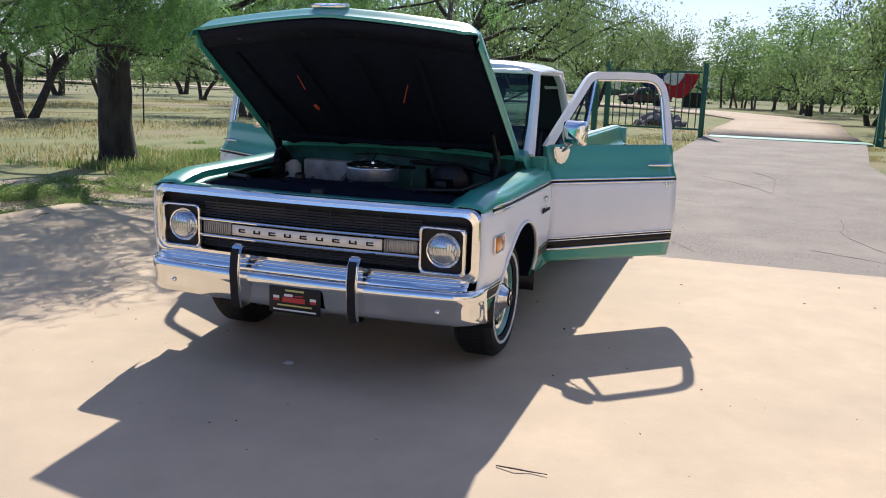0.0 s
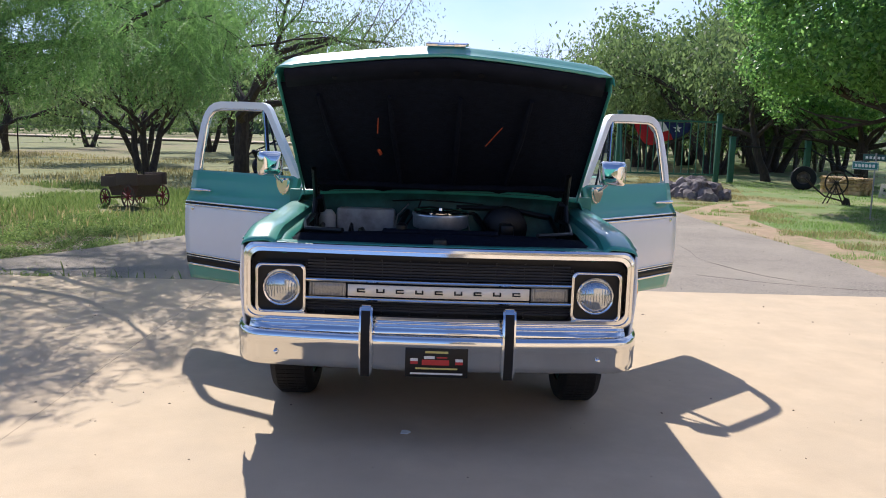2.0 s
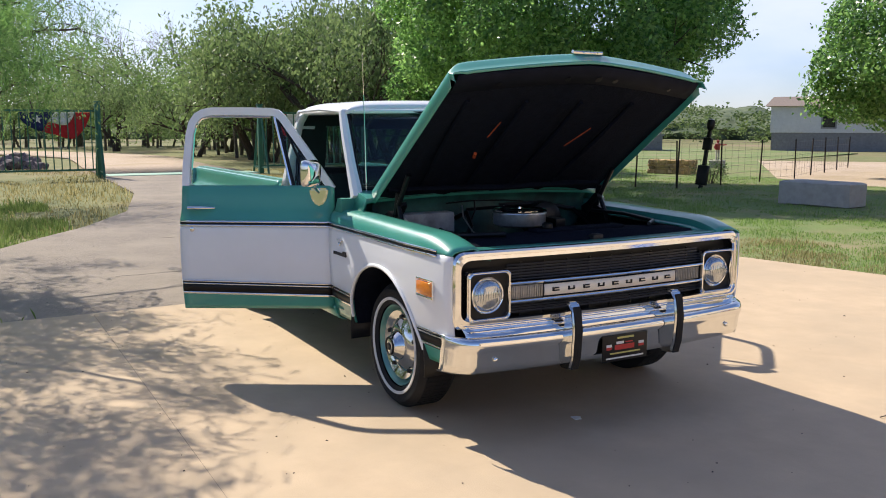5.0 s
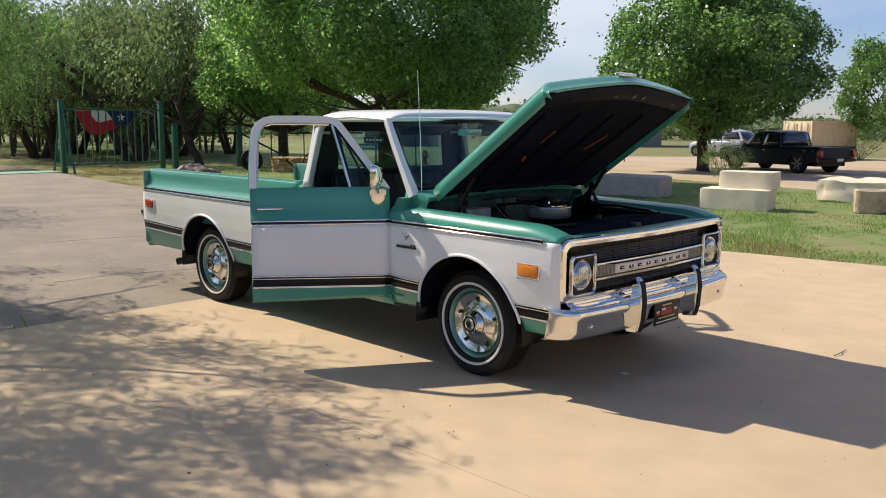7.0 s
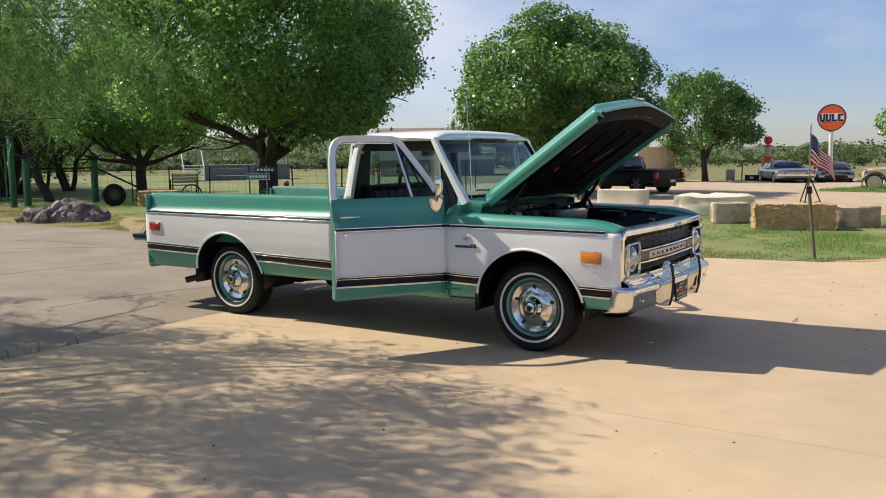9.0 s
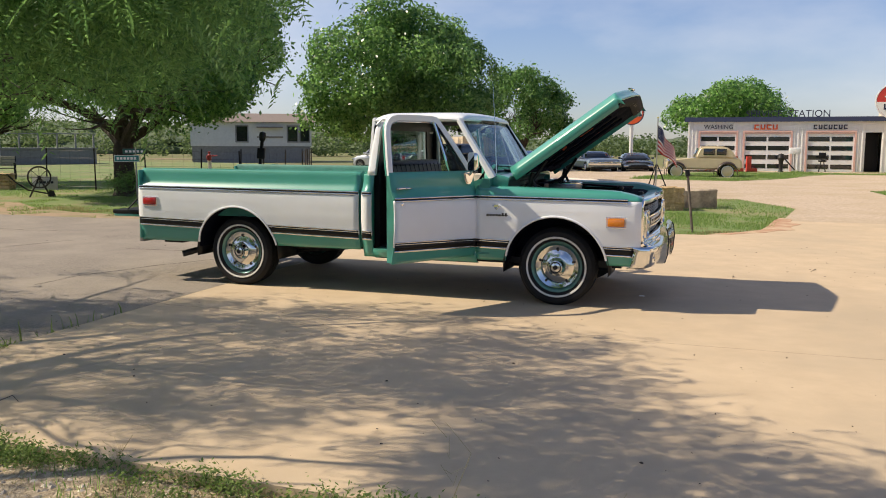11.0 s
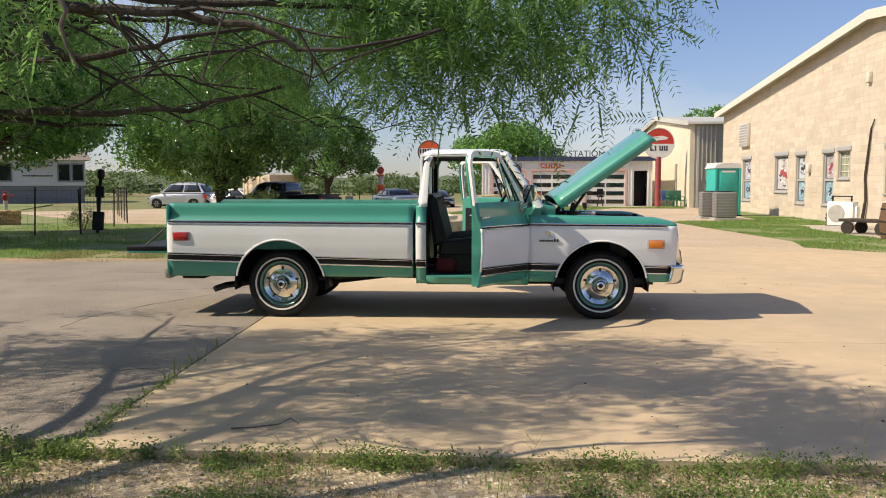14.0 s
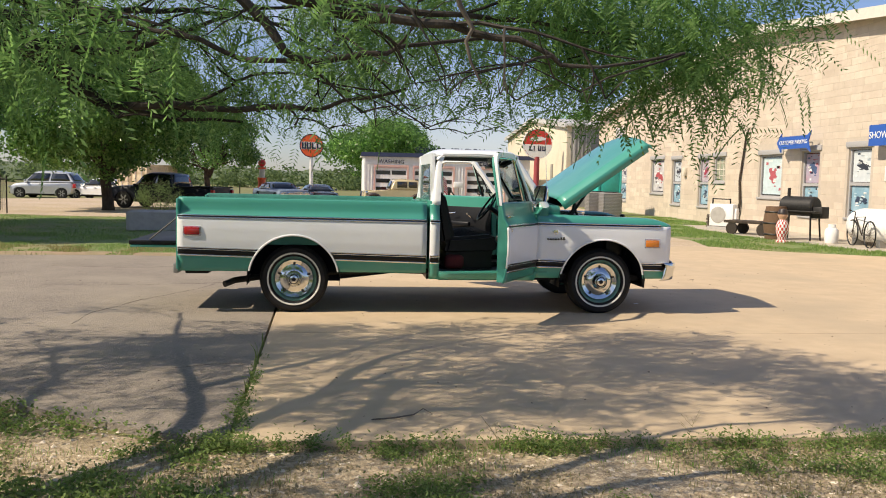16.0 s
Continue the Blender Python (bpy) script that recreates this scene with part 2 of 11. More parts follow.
# ---- materials ----
M_CONC = surf("concrete", (0.56, 0.43, 0.285), (0.48, 0.365, 0.24), 3.0, 0.85, bump=0.12, bump_scale=140, c3=(0.44, 0.345, 0.235), big=0.55, mix3=0.56)
M_ASPH = surf("worn asphalt", (0.33, 0.28, 0.23), (0.15, 0.128, 0.108), 48.0, 0.9, bump=0.6, bump_scale=110, c3=(0.30, 0.255, 0.205), big=0.9)
M_GROUND = surf("dry grassy ground", (0.205, 0.20, 0.075), (0.12, 0.14, 0.045), 1.3, 0.95, bump=0.6, bump_scale=22, c3=(0.25, 0.175, 0.105), big=0.14, mix3=0.6, stretch=(0.6, 1, 1))
M_LAWN = surf("mown lawn", (0.16, 0.225, 0.066), (0.12, 0.175, 0.05), 2.2, 0.95, bump=0.5, bump_scale=40, c3=(0.25, 0.22, 0.11), big=0.5, mix3=0.55)
M_GRAVEL = surf("pale gravel", (0.58, 0.46, 0.345), (0.38, 0.295, 0.215), 11.0, 0.95, bump=0.7, bump_scale=45, c3=(0.42, 0.325, 0.215), big=0.45, mix3=0.54)
M_TEAL = surf("teal paint", (0.048, 0.30, 0.235), (0.045, 0.285, 0.223), 3.0, 0.32, coat=0.7, rough2=0.4)
M_TEALIN = surf("teal inner paint", (0.04, 0.25, 0.195), (0.028, 0.18, 0.14), 9.0, 0.5)
M_WHITE = surf("white paint", (0.80, 0.815, 0.83), (0.76, 0.775, 0.79), 3.0, 0.3, coat=0.6, rough2=0.38)
M_CHROME = surf("chrome", (0.82, 0.82, 0.80), (0.74, 0.74, 0.73), 6.0, 0.035, 1.0, rough2=0.07)
M_ALU = surf("bright aluminium", (0.86, 0.85, 0.82), (0.78, 0.77, 0.75), 20.0, 0.08, 1.0, stretch=(1, 1, 8))
M_IVORY = surf("ivory panel", (0.84, 0.78, 0.66), (0.80, 0.74, 0.62), 10.0, 0.35)
M_BLACK = surf("black paint", (0.008, 0.008, 0.009), (0.005, 0.005, 0.006), 12.0, 0.4, spec=0.3)
M_LINER = surf("black felt liner", (0.009, 0.012, 0.022), (0.006, 0.008, 0.014), 25.0, 0.95, bump=0.5, bump_scale=90, spec=0.06)
M_WOODTRIM = surf("dark trim strip", (0.010, 0.007, 0.006), (0.005, 0.004, 0.004), 40.0, 0.4, spec=0.3)
M_RUBBER = surf("tyre rubber", (0.013, 0.013, 0.014), (0.008, 0.008, 0.009), 18.0, 0.7, spec=0.3, bump=0.2, bump_scale=150)
M_WHITEWALL = surf("white sidewall", (0.74, 0.73, 0.69), (0.62, 0.61, 0.57), 20.0, 0.6)
M_AMBER = surf("amber lens", (0.75, 0.24, 0.02), (0.6, 0.17, 0.015), 60.0, 0.2, coat=0.8)
M_RED = surf("red lens", (0.5, 0.018, 0.02), (0.36, 0.012, 0.014), 60.0, 0.2, coat=0.8)
M_LENS = surf("headlamp glass", (0.55, 0.57, 0.57), (0.42, 0.44, 0.45), 70.0, 0.08, 0.85, coat=0.9)
M_SMOKE = surf("clear lamp lens", (0.34, 0.33, 0.30), (0.24, 0.235, 0.22), 90.0, 0.2, 0.3, coat=0.6)
M_VINYL = surf("black vinyl", (0.009, 0.010, 0.013), (0.006, 0.006, 0.008), 30.0, 0.45, spec=0.3, bump=0.12)
M_MAROON = surf("maroon cloth", (0.12, 0.012, 0.016), (0.08, 0.009, 0.012), 30.0, 0.9)
M_DARKMETAL = surf("greasy dark metal", (0.05, 0.048, 0.045), (0.022, 0.021, 0.02), 30.0, 0.5, 0.6)
M_GREYMETAL = surf("grey metal", (0.36, 0.36, 0.35), (0.26, 0.26, 0.25), 30.0, 0.45, 0.7)
M_GLASS = glassmat("window glass", (0.64, 0.76, 0.77))
M_DARKGLASS = surf("dark tinted glass", (0.015, 0.018, 0.02), (0.012, 0.014, 0.016), 5.0, 0.06, coat=0.8)
M_BARK = surf("rough bark", (0.075, 0.055, 0.04), (0.03, 0.022, 0.017), 14.0, 0.95, bump=0.9, bump_scale=22, stretch=(1, 1, 0.35))
M_BARKL = surf("grey bark", (0.15, 0.125, 0.10), (0.075, 0.06, 0.05), 12.0, 0.95, bump=0.7, bump_scale=24, stretch=(1, 1, 0.4))
M_GREENPAINT = surf("dark green gate paint", (0.03, 0.15, 0.09), (0.022, 0.11, 0.068), 12.0, 0.45, rough2=0.6)
M_MESQ = leafmat("mesquite leaves", (0.045, 0.085, 0.026), (0.11, 0.165, 0.055), 0.4)
M_MESQL = leafmat("pale mesquite leaves", (0.075, 0.125, 0.042), (0.155, 0.215, 0.08), 0.42)
M_OAK = leafmat("glossy broad leaves", (0.036, 0.10, 0.026), (0.165, 0.285, 0.08), 0.62, 0.26, 0.65)
M_OAKL = leafmat("light broad leaves", (0.042, 0.12, 0.028), (0.20, 0.345, 0.09), 0.64, 0.28, 0.6)
M_FAR = leafmat("far woods leaves", (0.06, 0.10, 0.036), (0.12, 0.17, 0.06), 0.35, 0.7)
M_GRASS = leafmat("grass blades", (0.115, 0.205, 0.05), (0.235, 0.325, 0.10), 0.45, 0.6)
M_DRYGRASS = leafmat("dry grass blades", (0.16, 0.15, 0.06), (0.36, 0.31, 0.15), 0.4, 0.7)
M_PALESTONE = surf("pale cut stone", (0.68, 0.62, 0.52), (0.56, 0.50, 0.42), 5.0, 0.9, bump=0.5, bump_scale=16, c3=(0.48, 0.42, 0.34), big=1.6, mix3=0.6)
M_SIGNCLEAR = surf("clouded plastic", (0.50, 0.50, 0.46), (0.40, 0.40, 0.37), 10, 0.5)
M_SAWN = surf("sawn cream stone", (0.80, 0.71, 0.575), (0.72, 0.63, 0.50), 3.0, 0.9, bump=0.25, bump_scale=40, c3=(0.58, 0.48, 0.37), big=1.8, mix3=0.6)
M_WEATHERED = surf("brown weathered stone", (0.60, 0.485, 0.35), (0.40, 0.31, 0.22), 7.0, 0.95, bump=0.7, bump_scale=26, c3=(0.19, 0.155, 0.125), big=2.6, mix3=0.55)
M_GOLDSTONE = surf("rough golden stone", (0.74, 0.52, 0.28), (0.48, 0.31, 0.155), 12.0, 0.95, bump=0.9, bump_scale=24, island=0.25, c3=(0.36, 0.25, 0.15), big=1.3)
M_CONCGREY = surf("grey cast concrete", (0.42, 0.40, 0.37), (0.33, 0.315, 0.29), 6.0, 0.9, bump=0.2, bump_scale=60)

# ---- ground, paving, roads ----
def slab(name, outline, top, thick, material, label, category):
    bm = prism(bmesh.new(), outline, top - thick, top, "xy")
    ob = part(name, bm, material, smooth=False)
    return tagged(ob, label, category, kind="structure")


def ground_sheet():
    """One sheet to the horizon: fine near the drive, coarse far off, gently uneven away from the paving."""
    e = np.concatenate([-np.geomspace(1500, 45, 22), np.linspace(-40, 40, 81), np.geomspace(45, 1500, 22)])
    xs, ys = e - 6.0, e + 4.0
    rows = []
    for y in ys:
        row = []
        for x in xs:
            far = max(0.0, min(1.0, (math.hypot(x + 6, y - 4) - 26) / 40))
            z = -0.05 + far * 0.25 * noise.noise(Vector((x * 0.03, y * 0.03, 0.0))) - far * 0.1
            row.append((x, y, z))
        rows.append(row)
    bm = bmesh.new()
    sheet(bm, rows)
    return tagged(part("ground", bm, M_GROUND), "dry pasture ground with patchy grass and bare reddish soil", "ground", kind="structure")


ground_sheet()
CONCRETE = [(-3.3, -5.25), (24, -5.7), (24, 5.5), (9.2, 6.5), (6.5, 7.9), (5.6, 9.0), (2.25, 9.0), (1.95, 6.9), (1.0, 5.85), (-1.2, 5.55), (-3.55, 5.1)]
slab("pavement", CONCRETE, 0.0, 0.12, M_CONC, "tan broom-finished concrete apron with faint stains", "pavement")
ASPHALT = [(-3.325, -5.2), (-3.575, 5.06), (-6.6, 5.25), (-11, 4.85), (-16.3, 4.85), (-22, 5.5), (-25.8, 5.9),
           (-25.8, 0.95), (-17, 0.6), (-12.5, -0.3), (-10.2, -1.3), (-9.0, -2.05), (-6.65, -3.4), (-4.8, -4.35), (-3.7, -5.05)]
slab("road", ASPHALT, -0.006, 0.1, M_ASPH, "worn pale asphalt drive leading to the gate", "road")
GRAVEL = [(2.25, 9.0), (5.6, 9.0), (6.1, 11.2), (5.3, 21.6), (9.0, 23.5), (10.5, 41), (-3, 44), (-14, 40), (-24, 30), (-14, 19.2), (-6, 17.6), (1.5, 15.8), (2.7, 12.8)]
slab("gravel_lot", GRAVEL, -0.02, 0.08, M_GRAVEL, "pale pinkish gravel yard before the garage", "gravel lot")
REDSOIL = [(1.05, 6.0), (1.5, 6.45), (1.85, 7.0), (2.0, 7.9), (2.1, 8.9), (2.25, 9.7), (2.45, 9.4), (2.4, 8.8), (2.55, 8.3), (2.35, 7.8), (2.4, 7.2), (2.1, 6.95), (1.95, 6.6), (1.6, 6.3), (1.4, 6.05)]
slab("red_soil", REDSOIL, 0.004, 0.03, surf("orange-red soil", (0.46, 0.25, 0.15), (0.36, 0.19, 0.11), 8.0, 0.95, bump=0.4, bump_scale=50, c3=(0.52, 0.38, 0.25), big=2.5, mix3=0.5), "patch of orange-red soil at the lawn corner", "soil")
YARDGRASS = [(-3.0, 28.5), (1.2, 27.6), (3.2, 31.0), (4.3, 34.5), (5.5, 37.6), (9.5, 37.6), (9.7, 39.0), (4.0, 40.6), (-1.0, 38.8)]
slab("yard_lawn", YARDGRASS, -0.012, 0.05, M_LAWN, "strip of thin grass before the garage", "lawn")
LAWN = [(-3.6, 5.05), (-1.2, 5.55), (1.0, 5.85), (1.95, 6.9), (2.25, 9.0), (2.7, 12.8), (1.5, 15.8), (-6, 17.6), (-14, 19.2), (-24, 30), (-30, 46), (-60, 46), (-60, 16), (-30, 10.8),
        (-22, 9.3), (-16.6, 7.8), (-14.8, 6.2), (-12.6, 4.85), (-11, 4.85), (-6.6, 5.25)]
slab("lawn", LAWN, -0.032, 0.05, M_LAWN, "green mown lawn with bare edges", "lawn")
BARESOIL = [(-3.75, 5.1), (-6.6, 5.3), (-11, 4.9), (-12.55, 4.92), (-14.75, 6.25), (-16.5, 7.8), (-15.2, 8.0), (-13.4, 6.7), (-11.6, 6.0), (-9.4, 5.85), (-7.2, 6.15), (-5.2, 5.95), (-4.0, 6.0)]
slab("bare_soil", BARESOIL, -0.026, 0.03, surf("reddish bare soil", (0.40, 0.28, 0.18), (0.29, 0.20, 0.125), 6.0, 0.95, bump=0.6, bump_scale=40, c3=(0.22, 0.20, 0.09), big=1.6, mix3=0.55), "bare reddish soil along the drive edge", "soil")
SIDELAWN = [(5.6, 9.0), (6.5, 7.9), (9.2, 6.5), (12, 6.0), (12, 38), (10.2, 38), (9.0, 23.5), (5.3, 21.6), (6.1, 11.2)]
slab("side_lawn", SIDELAWN, -0.028, 0.05, M_LAWN, "strip of green grass along the stone building", "lawn")

M_SANDY = surf("sandy pebbly soil", (0.56, 0.45, 0.31), (0.28, 0.21, 0.135), 26.0, 0.95, bump=0.9, bump_scale=60, c3=(0.25, 0.195, 0.115), big=1.3, mix3=0.58, contrast=0.12)
VERGE = [(-3.7, -5.1), (-3.2, -5.27), (-1, -5.31), (3, -5.41), (8, -5.52), (14, -5.62), (14, -7.6), (9, -8.8), (5, -9.4), (1, -10.4), (-1.5, -9.9), (-2.8, -8.6), (-4.4, -8.0), (-5.6, -6.9), (-5.3, -5.6), (-4.6, -4.6)]
slab("verge", VERGE, -0.044, 0.02, M_SANDY, "bare sandy pebbly soil beside the concrete slab", "verge")


def strip(name, pts, half, z, material, label, category):
    rows = []
    for i, p in enumerate(pts):
        a, b = Vector(pts[max(i - 1, 0)]), Vector(pts[min(i + 1, len(pts) - 1)])
        d = (b - a).normalized()
        n = Vector((-d.y, d.x))
        rows.append([(p[0] + n.x * half * k, p[1] + n.y * half * k, z) for k in (-1, -0.5, 0, 0.5, 1)])
    bm = bmesh.new()
    sheet(bm, rows)
    return tagged(solid(part(name, bm, material), 0.06), label, category, kind="structure")


strip("gravel_road", [(-25.82, 3.4), (-31, 3.5), (-37, 3.9), (-42.4, 4.1), (-48, 2.4), (-53, -0.2), (-58.5, -4), (-62.5, -9), (-64, -17), (-63.5, -28), (-63, -45), (-64, -75), (-62, -120), (-50, -200)], 2.4, 0.02, M_GRAVEL, "pale gravel road crossing the pasture", "road")
WALLWALK = [(11.2, 7.6), (11.2, 19.0), (9.2, 19.4), (8.55, 16.5), (8.7, 13.5), (8.75, 11.2), (9.3, 8.6)]
slab("wall_walk", WALLWALK, -0.016, 0.04, surf("pale stone paving", (0.50, 0.44, 0.36), (0.36, 0.31, 0.25), 5.0, 0.9, bump=0.5, bump_scale=20, c3=(0.30, 0.28, 0.19), big=1.8, mix3=0.6), "pale stone paving along the building wall", "pavement")

# ---- the pickup truck ----
truck = thing("pickup_truck", pose(0, 0, 0), "old teal and white two-tone pickup truck with hood and doors open", "pickup truck")
HUB_Z, REAR_X, ARCH_R = 0.345, -3.226, 0.455
PROFILE = [(0.36, 0.93), (0.43, 0.953), (0.50, 0.97), (0.565, 0.985), (0.635, 0.992), (0.72, 1.0), (0.85, 1.0), (0.93, 0.995), (0.955, 0.993),
           (0.985, 0.985), (1.01, 0.965), (1.04, 0.948), (1.08, 0.938), (1.13, 0.93), (1.155, 0.92), (1.165, 0.90)]
P_Z, P_Y = [p[0] for p in PROFILE], [p[1] for p in PROFILE]


def side_y(x, z):
    y = float(np.interp(z, P_Z, P_Y))
    if x > 0.35:
        y -= 0.035 * ((x - 0.35) / 0.4) ** 2
    return y


def arch_z(x, cx):
    d = abs(x - cx)
    return HUB_Z + math.sqrt(ARCH_R ** 2 - d * d) if d < ARCH_R else -9.0


def columns(x0, x1, cx=None):
    xs = list(np.linspace(x0, x1, max(2, int((x1 - x0) / 0.06) + 1)))
    if cx is not None:
        xs += [cx + ARCH_R * math.sin(a) for a in np.linspace(-math.pi / 2, math.pi / 2, 41)]
    return sorted({round(x, 4) for x in xs if x0 - 1e-6 <= x <= x1 + 1e-6})


LOW, LOW_RAKE = 0.525, -0.0235     # middle of the lower trim at x = 0, and its fall towards the front
UP, UP_RAKE = 0.949, -0.006        # the same for the upper trim
LOW_BANDS = ((0.036, 0.044, "chrome"), (0.026, 0.036, "black"), (0.020, 0.026, "chrome"), (-0.030, 0.020, "wood"), (-0.044, -0.030, "chrome"))


def side_skin(bm, x0, x1, z0, z1, s, cx=None, out=0.0, rows=6, yfun=side_y, t0=0.0, t1=0.0):
    """The body side between two heights that may rise along x by t0 and t1, cut out over the wheel."""
    xs = columns(x0, x1, cx)
    for a, b in zip(xs, xs[1:]):
        ha, hb = z1 + t1 * a, z1 + t1 * b
        la = max(z0 + t0 * a, arch_z(a, cx)) if cx is not None else z0 + t0 * a
        lb = max(z0 + t0 * b, arch_z(b, cx)) if cx is not None else z0 + t0 * b
        if la >= ha - 1e-4 and lb >= hb - 1e-4:
            continue
        la, lb = min(la, ha - 2e-4), min(lb, hb - 2e-4)
        va = [bm.verts.new((a, s * (yfun(a, z) + out), z)) for z in np.linspace(la, ha, rows)]
        vb = [bm.verts.new((b, s * (yfun(b, z) + out), z)) for z in np.linspace(lb, hb, rows)]
        for i in range(rows - 1):
            bm.faces.new((va[i], vb[i], vb[i + 1], va[i + 1]))
    bmesh.ops.remove_doubles(bm, verts=bm.verts, dist=2e-4)
    return bm


def side_set(x0, x1, s, parent, cx=None, zlow=0.40, ztop=1.165, names="side", upper_top=None):
    """All colour bands and bright trim of one stretch of the body side, each a part."""
    halves = [(x0, cx), (cx, x1)] if cx is not None else [(x0, x1)]
    for a, b in halves:
        solid(outward(part("lower_panel", side_skin(bmesh.new(), a, b, zlow, LOW, s, cx, t1=LOW_RAKE), M_TEAL, parent), s), 0.012)
    solid(part("side_panel", side_skin(bmesh.new(), x0, x1, LOW, UP, s, cx, rows=14, t0=LOW_RAKE, t1=UP_RAKE), M_WHITE, parent, "white painted side panel"), 0.012)
    solid(part("upper_panel", side_skin(bmesh.new(), x0, x1, UP, ztop, s, None, rows=16, t0=UP_RAKE), M_TEAL, parent, "teal painted upper panel"), 0.012)
    for a, b in halves:
        lower_trim(a + 0.004, b - 0.004, s, parent, cx)
    upper_trim(x0 + 0.004, x1 - 0.004, s, parent)


def outward(ob, s):
    """Turn a side sheet so that its thickness lies behind it."""
    if s * sum(p.normal.y * p.area for p in ob.data.polygons) < 0:
        ob.data.flip_normals()
    return ob


def lower_trim(a, b, s, parent, cx=None, fix=None):
    """The low band of one stretch: bright lines, a black line and the dark wood-look strip, each a part."""
    for lo, hi, kind in LOW_BANDS:
        nm, mt, out = {"chrome": ("bright_molding", M_CHROME, 0.008), "black": ("trim_line", M_BLACK, 0.004), "wood": ("dark_trim_strip", M_WOODTRIM, 0.005)}[kind]
        bm = side_skin(bmesh.new(), a, b, LOW + lo, LOW + hi, s, cx, out, 3, t0=LOW_RAKE, t1=LOW_RAKE)
        if fix is not None:
            bmesh.ops.transform(bm, matrix=fix, verts=bm.verts)
        solid(outward(part(nm, bm, mt, parent, angle=50), s), 0.004)


def upper_trim(a, b, s, parent, fix=None):
    for lo, hi, out, mt, nm in ((-0.011, 0.015, 0.003, M_BLACK, "trim_strip"), (-0.014, -0.004, 0.007, M_CHROME, "bright_molding"), (0.010, 0.020, 0.007, M_CHROME, "bright_molding")):
        bm = side_skin(bmesh.new(), a, b, UP + lo, UP + hi, s, None, out, 3, t0=UP_RAKE, t1=UP_RAKE)
        if fix is not None:
            bmesh.ops.transform(bm, matrix=fix, verts=bm.verts)
        solid(outward(part(nm, bm, mt, parent, angle=50), s), 0.004)


def arch_lip(cx, s, parent):
    pts = [(cx + ARCH_R * math.sin(a), s * (side_y(0, HUB_Z + ARCH_R * math.cos(a)) + 0.004), HUB_Z + ARCH_R * math.cos(a)) for a in np.linspace(-1.38, 1.38, 31)]
    part("wheel_arch_lip", tube(bmesh.new(), pts, 0.010, 8), M_WHITE, parent)
    bm = bmesh.new()
    rows = []
    for a in np.linspace(-1.5, 1.5, 25):
        x, z = cx + (ARCH_R + 0.005) * math.sin(a), HUB_Z + (ARCH_R + 0.005) * math.cos(a)
        rows.append([(x, s * (side_y(0, z) - 0.01), z), (x, s * 0.6, z)])
    sheet(bm, rows)
    part("wheel_well", bm, M_LINER, parent)
    bm = bmesh.new()
    box(bm, cx - 0.47, cx + 0.47, min(s * 0.56, s * 0.6), max(s * 0.56, s * 0.6), 0.3, 0.86)
    part("inner_well", bm, M_LINER, parent)


# bed
for s in (-1, 1):
    side_set(-4.37, -1.875, s, truck, REAR_X, 0.425)
    arch_lip(REAR_X, s, truck)
    bm = bmesh.new()
    prism(bm, [(s * 0.90, 1.168), (s * 0.90, 1.15), (s * 0.845, 1.15), (s * 0.835, 1.12), (s * 0.835, 0.70), (s * 0.82, 0.70), (s * 0.82, 1.135), (s * 0.838, 1.168)], -4.36, -1.88, "yz")
    part("bed_inner_wall", bm, M_TEALIN, truck)
    bm = bmesh.new()
    box(bm, -4.385, -4.355, min(s * 0.8, s * 0.985), max(s * 0.8, s * 0.985), 0.44, 1.15, 0.012)
    part("bed_end_post", bm, M_TEAL, truck)
    bm = bmesh.new()
    box(bm, -3.7, -2.75, min(s * 0.6, s * 0.83), max(s * 0.6, s * 0.83), 0.72, 0.93, 0.05, 3)
    part("bed_wheel_tub", bm, M_TEALIN, truck)
    # rear side marker
    bm = bmesh.new()
    box(bm, -4.30, -4.15, min(s * 1.0, s * 1.018), max(s * 1.0, s * 1.018), 0.795, 0.865, 0.008)
    part("side_marker", bm, M_RED, truck, "red rear side marker lamp")
    bm = bmesh.new()
    tube(bm, [(-4.31, s * 1.003, 0.787), (-4.14, s * 1.003, 0.787), (-4.14, s * 1.003, 0.873), (-4.31, s * 1.003, 0.873)], 0.006, 6, closed=True)
    part("marker_bezel", bm, M_CHROME, truck)
part("bed_floor", box(bmesh.new(), -4.36, -1.88, -0.84, 0.84, 0.69, 0.72), M_TEALIN, truck)
for k in range(9):
    part("bed_rib", box(bmesh.new(), -4.36, -1.9, -0.72 + k * 0.18 - 0.02, -0.72 + k * 0.18 + 0.02, 0.721, 0.734), M_TEALIN, truck)
part("hitch_receiver", box(bmesh.new(), -4.36, -4.12, -0.62, 0.62, 0.36, 0.43, 0.01), M_BLACK, truck, "black hitch receiver")
bm = bmesh.new()
box(bm, -1.905, -1.875, -0.93, 0.93, 0.44, 1.15, 0.008)
part("bed_front_wall", bm, M_TEAL, truck)
# tailgate let down, on two chains
gate = part("tailgate", box(bmesh.new(), -4.88, -4.40, -0.78, 0.78, 0.640, 0.668, 0.012), M_TEAL, truck, "lowered teal tailgate")
part("tailgate_liner", box(bmesh.new(), -4.885, -4.41, -0.785, 0.785, 0.669, 0.712, 0.008), M_BLACK, gate, "worn black tailgate liner")
for s in (-1, 1):
    part("chain", tube(bmesh.new(), [(-4.37, s * 0.81, 0.98), (-4.5, s * 0.80, 0.87), (-4.68, s * 0.79, 0.72)], 0.008, 6), M_DARKMETAL, gate)
bm = bmesh.new()
box(bm, -4.42, -4.36, -0.95, 0.95, 0.40, 0.50, 0.012)
part("rear_bumper", bm, M_GREYMETAL, truck, "plain grey rear bumper")
bm = bmesh.new()
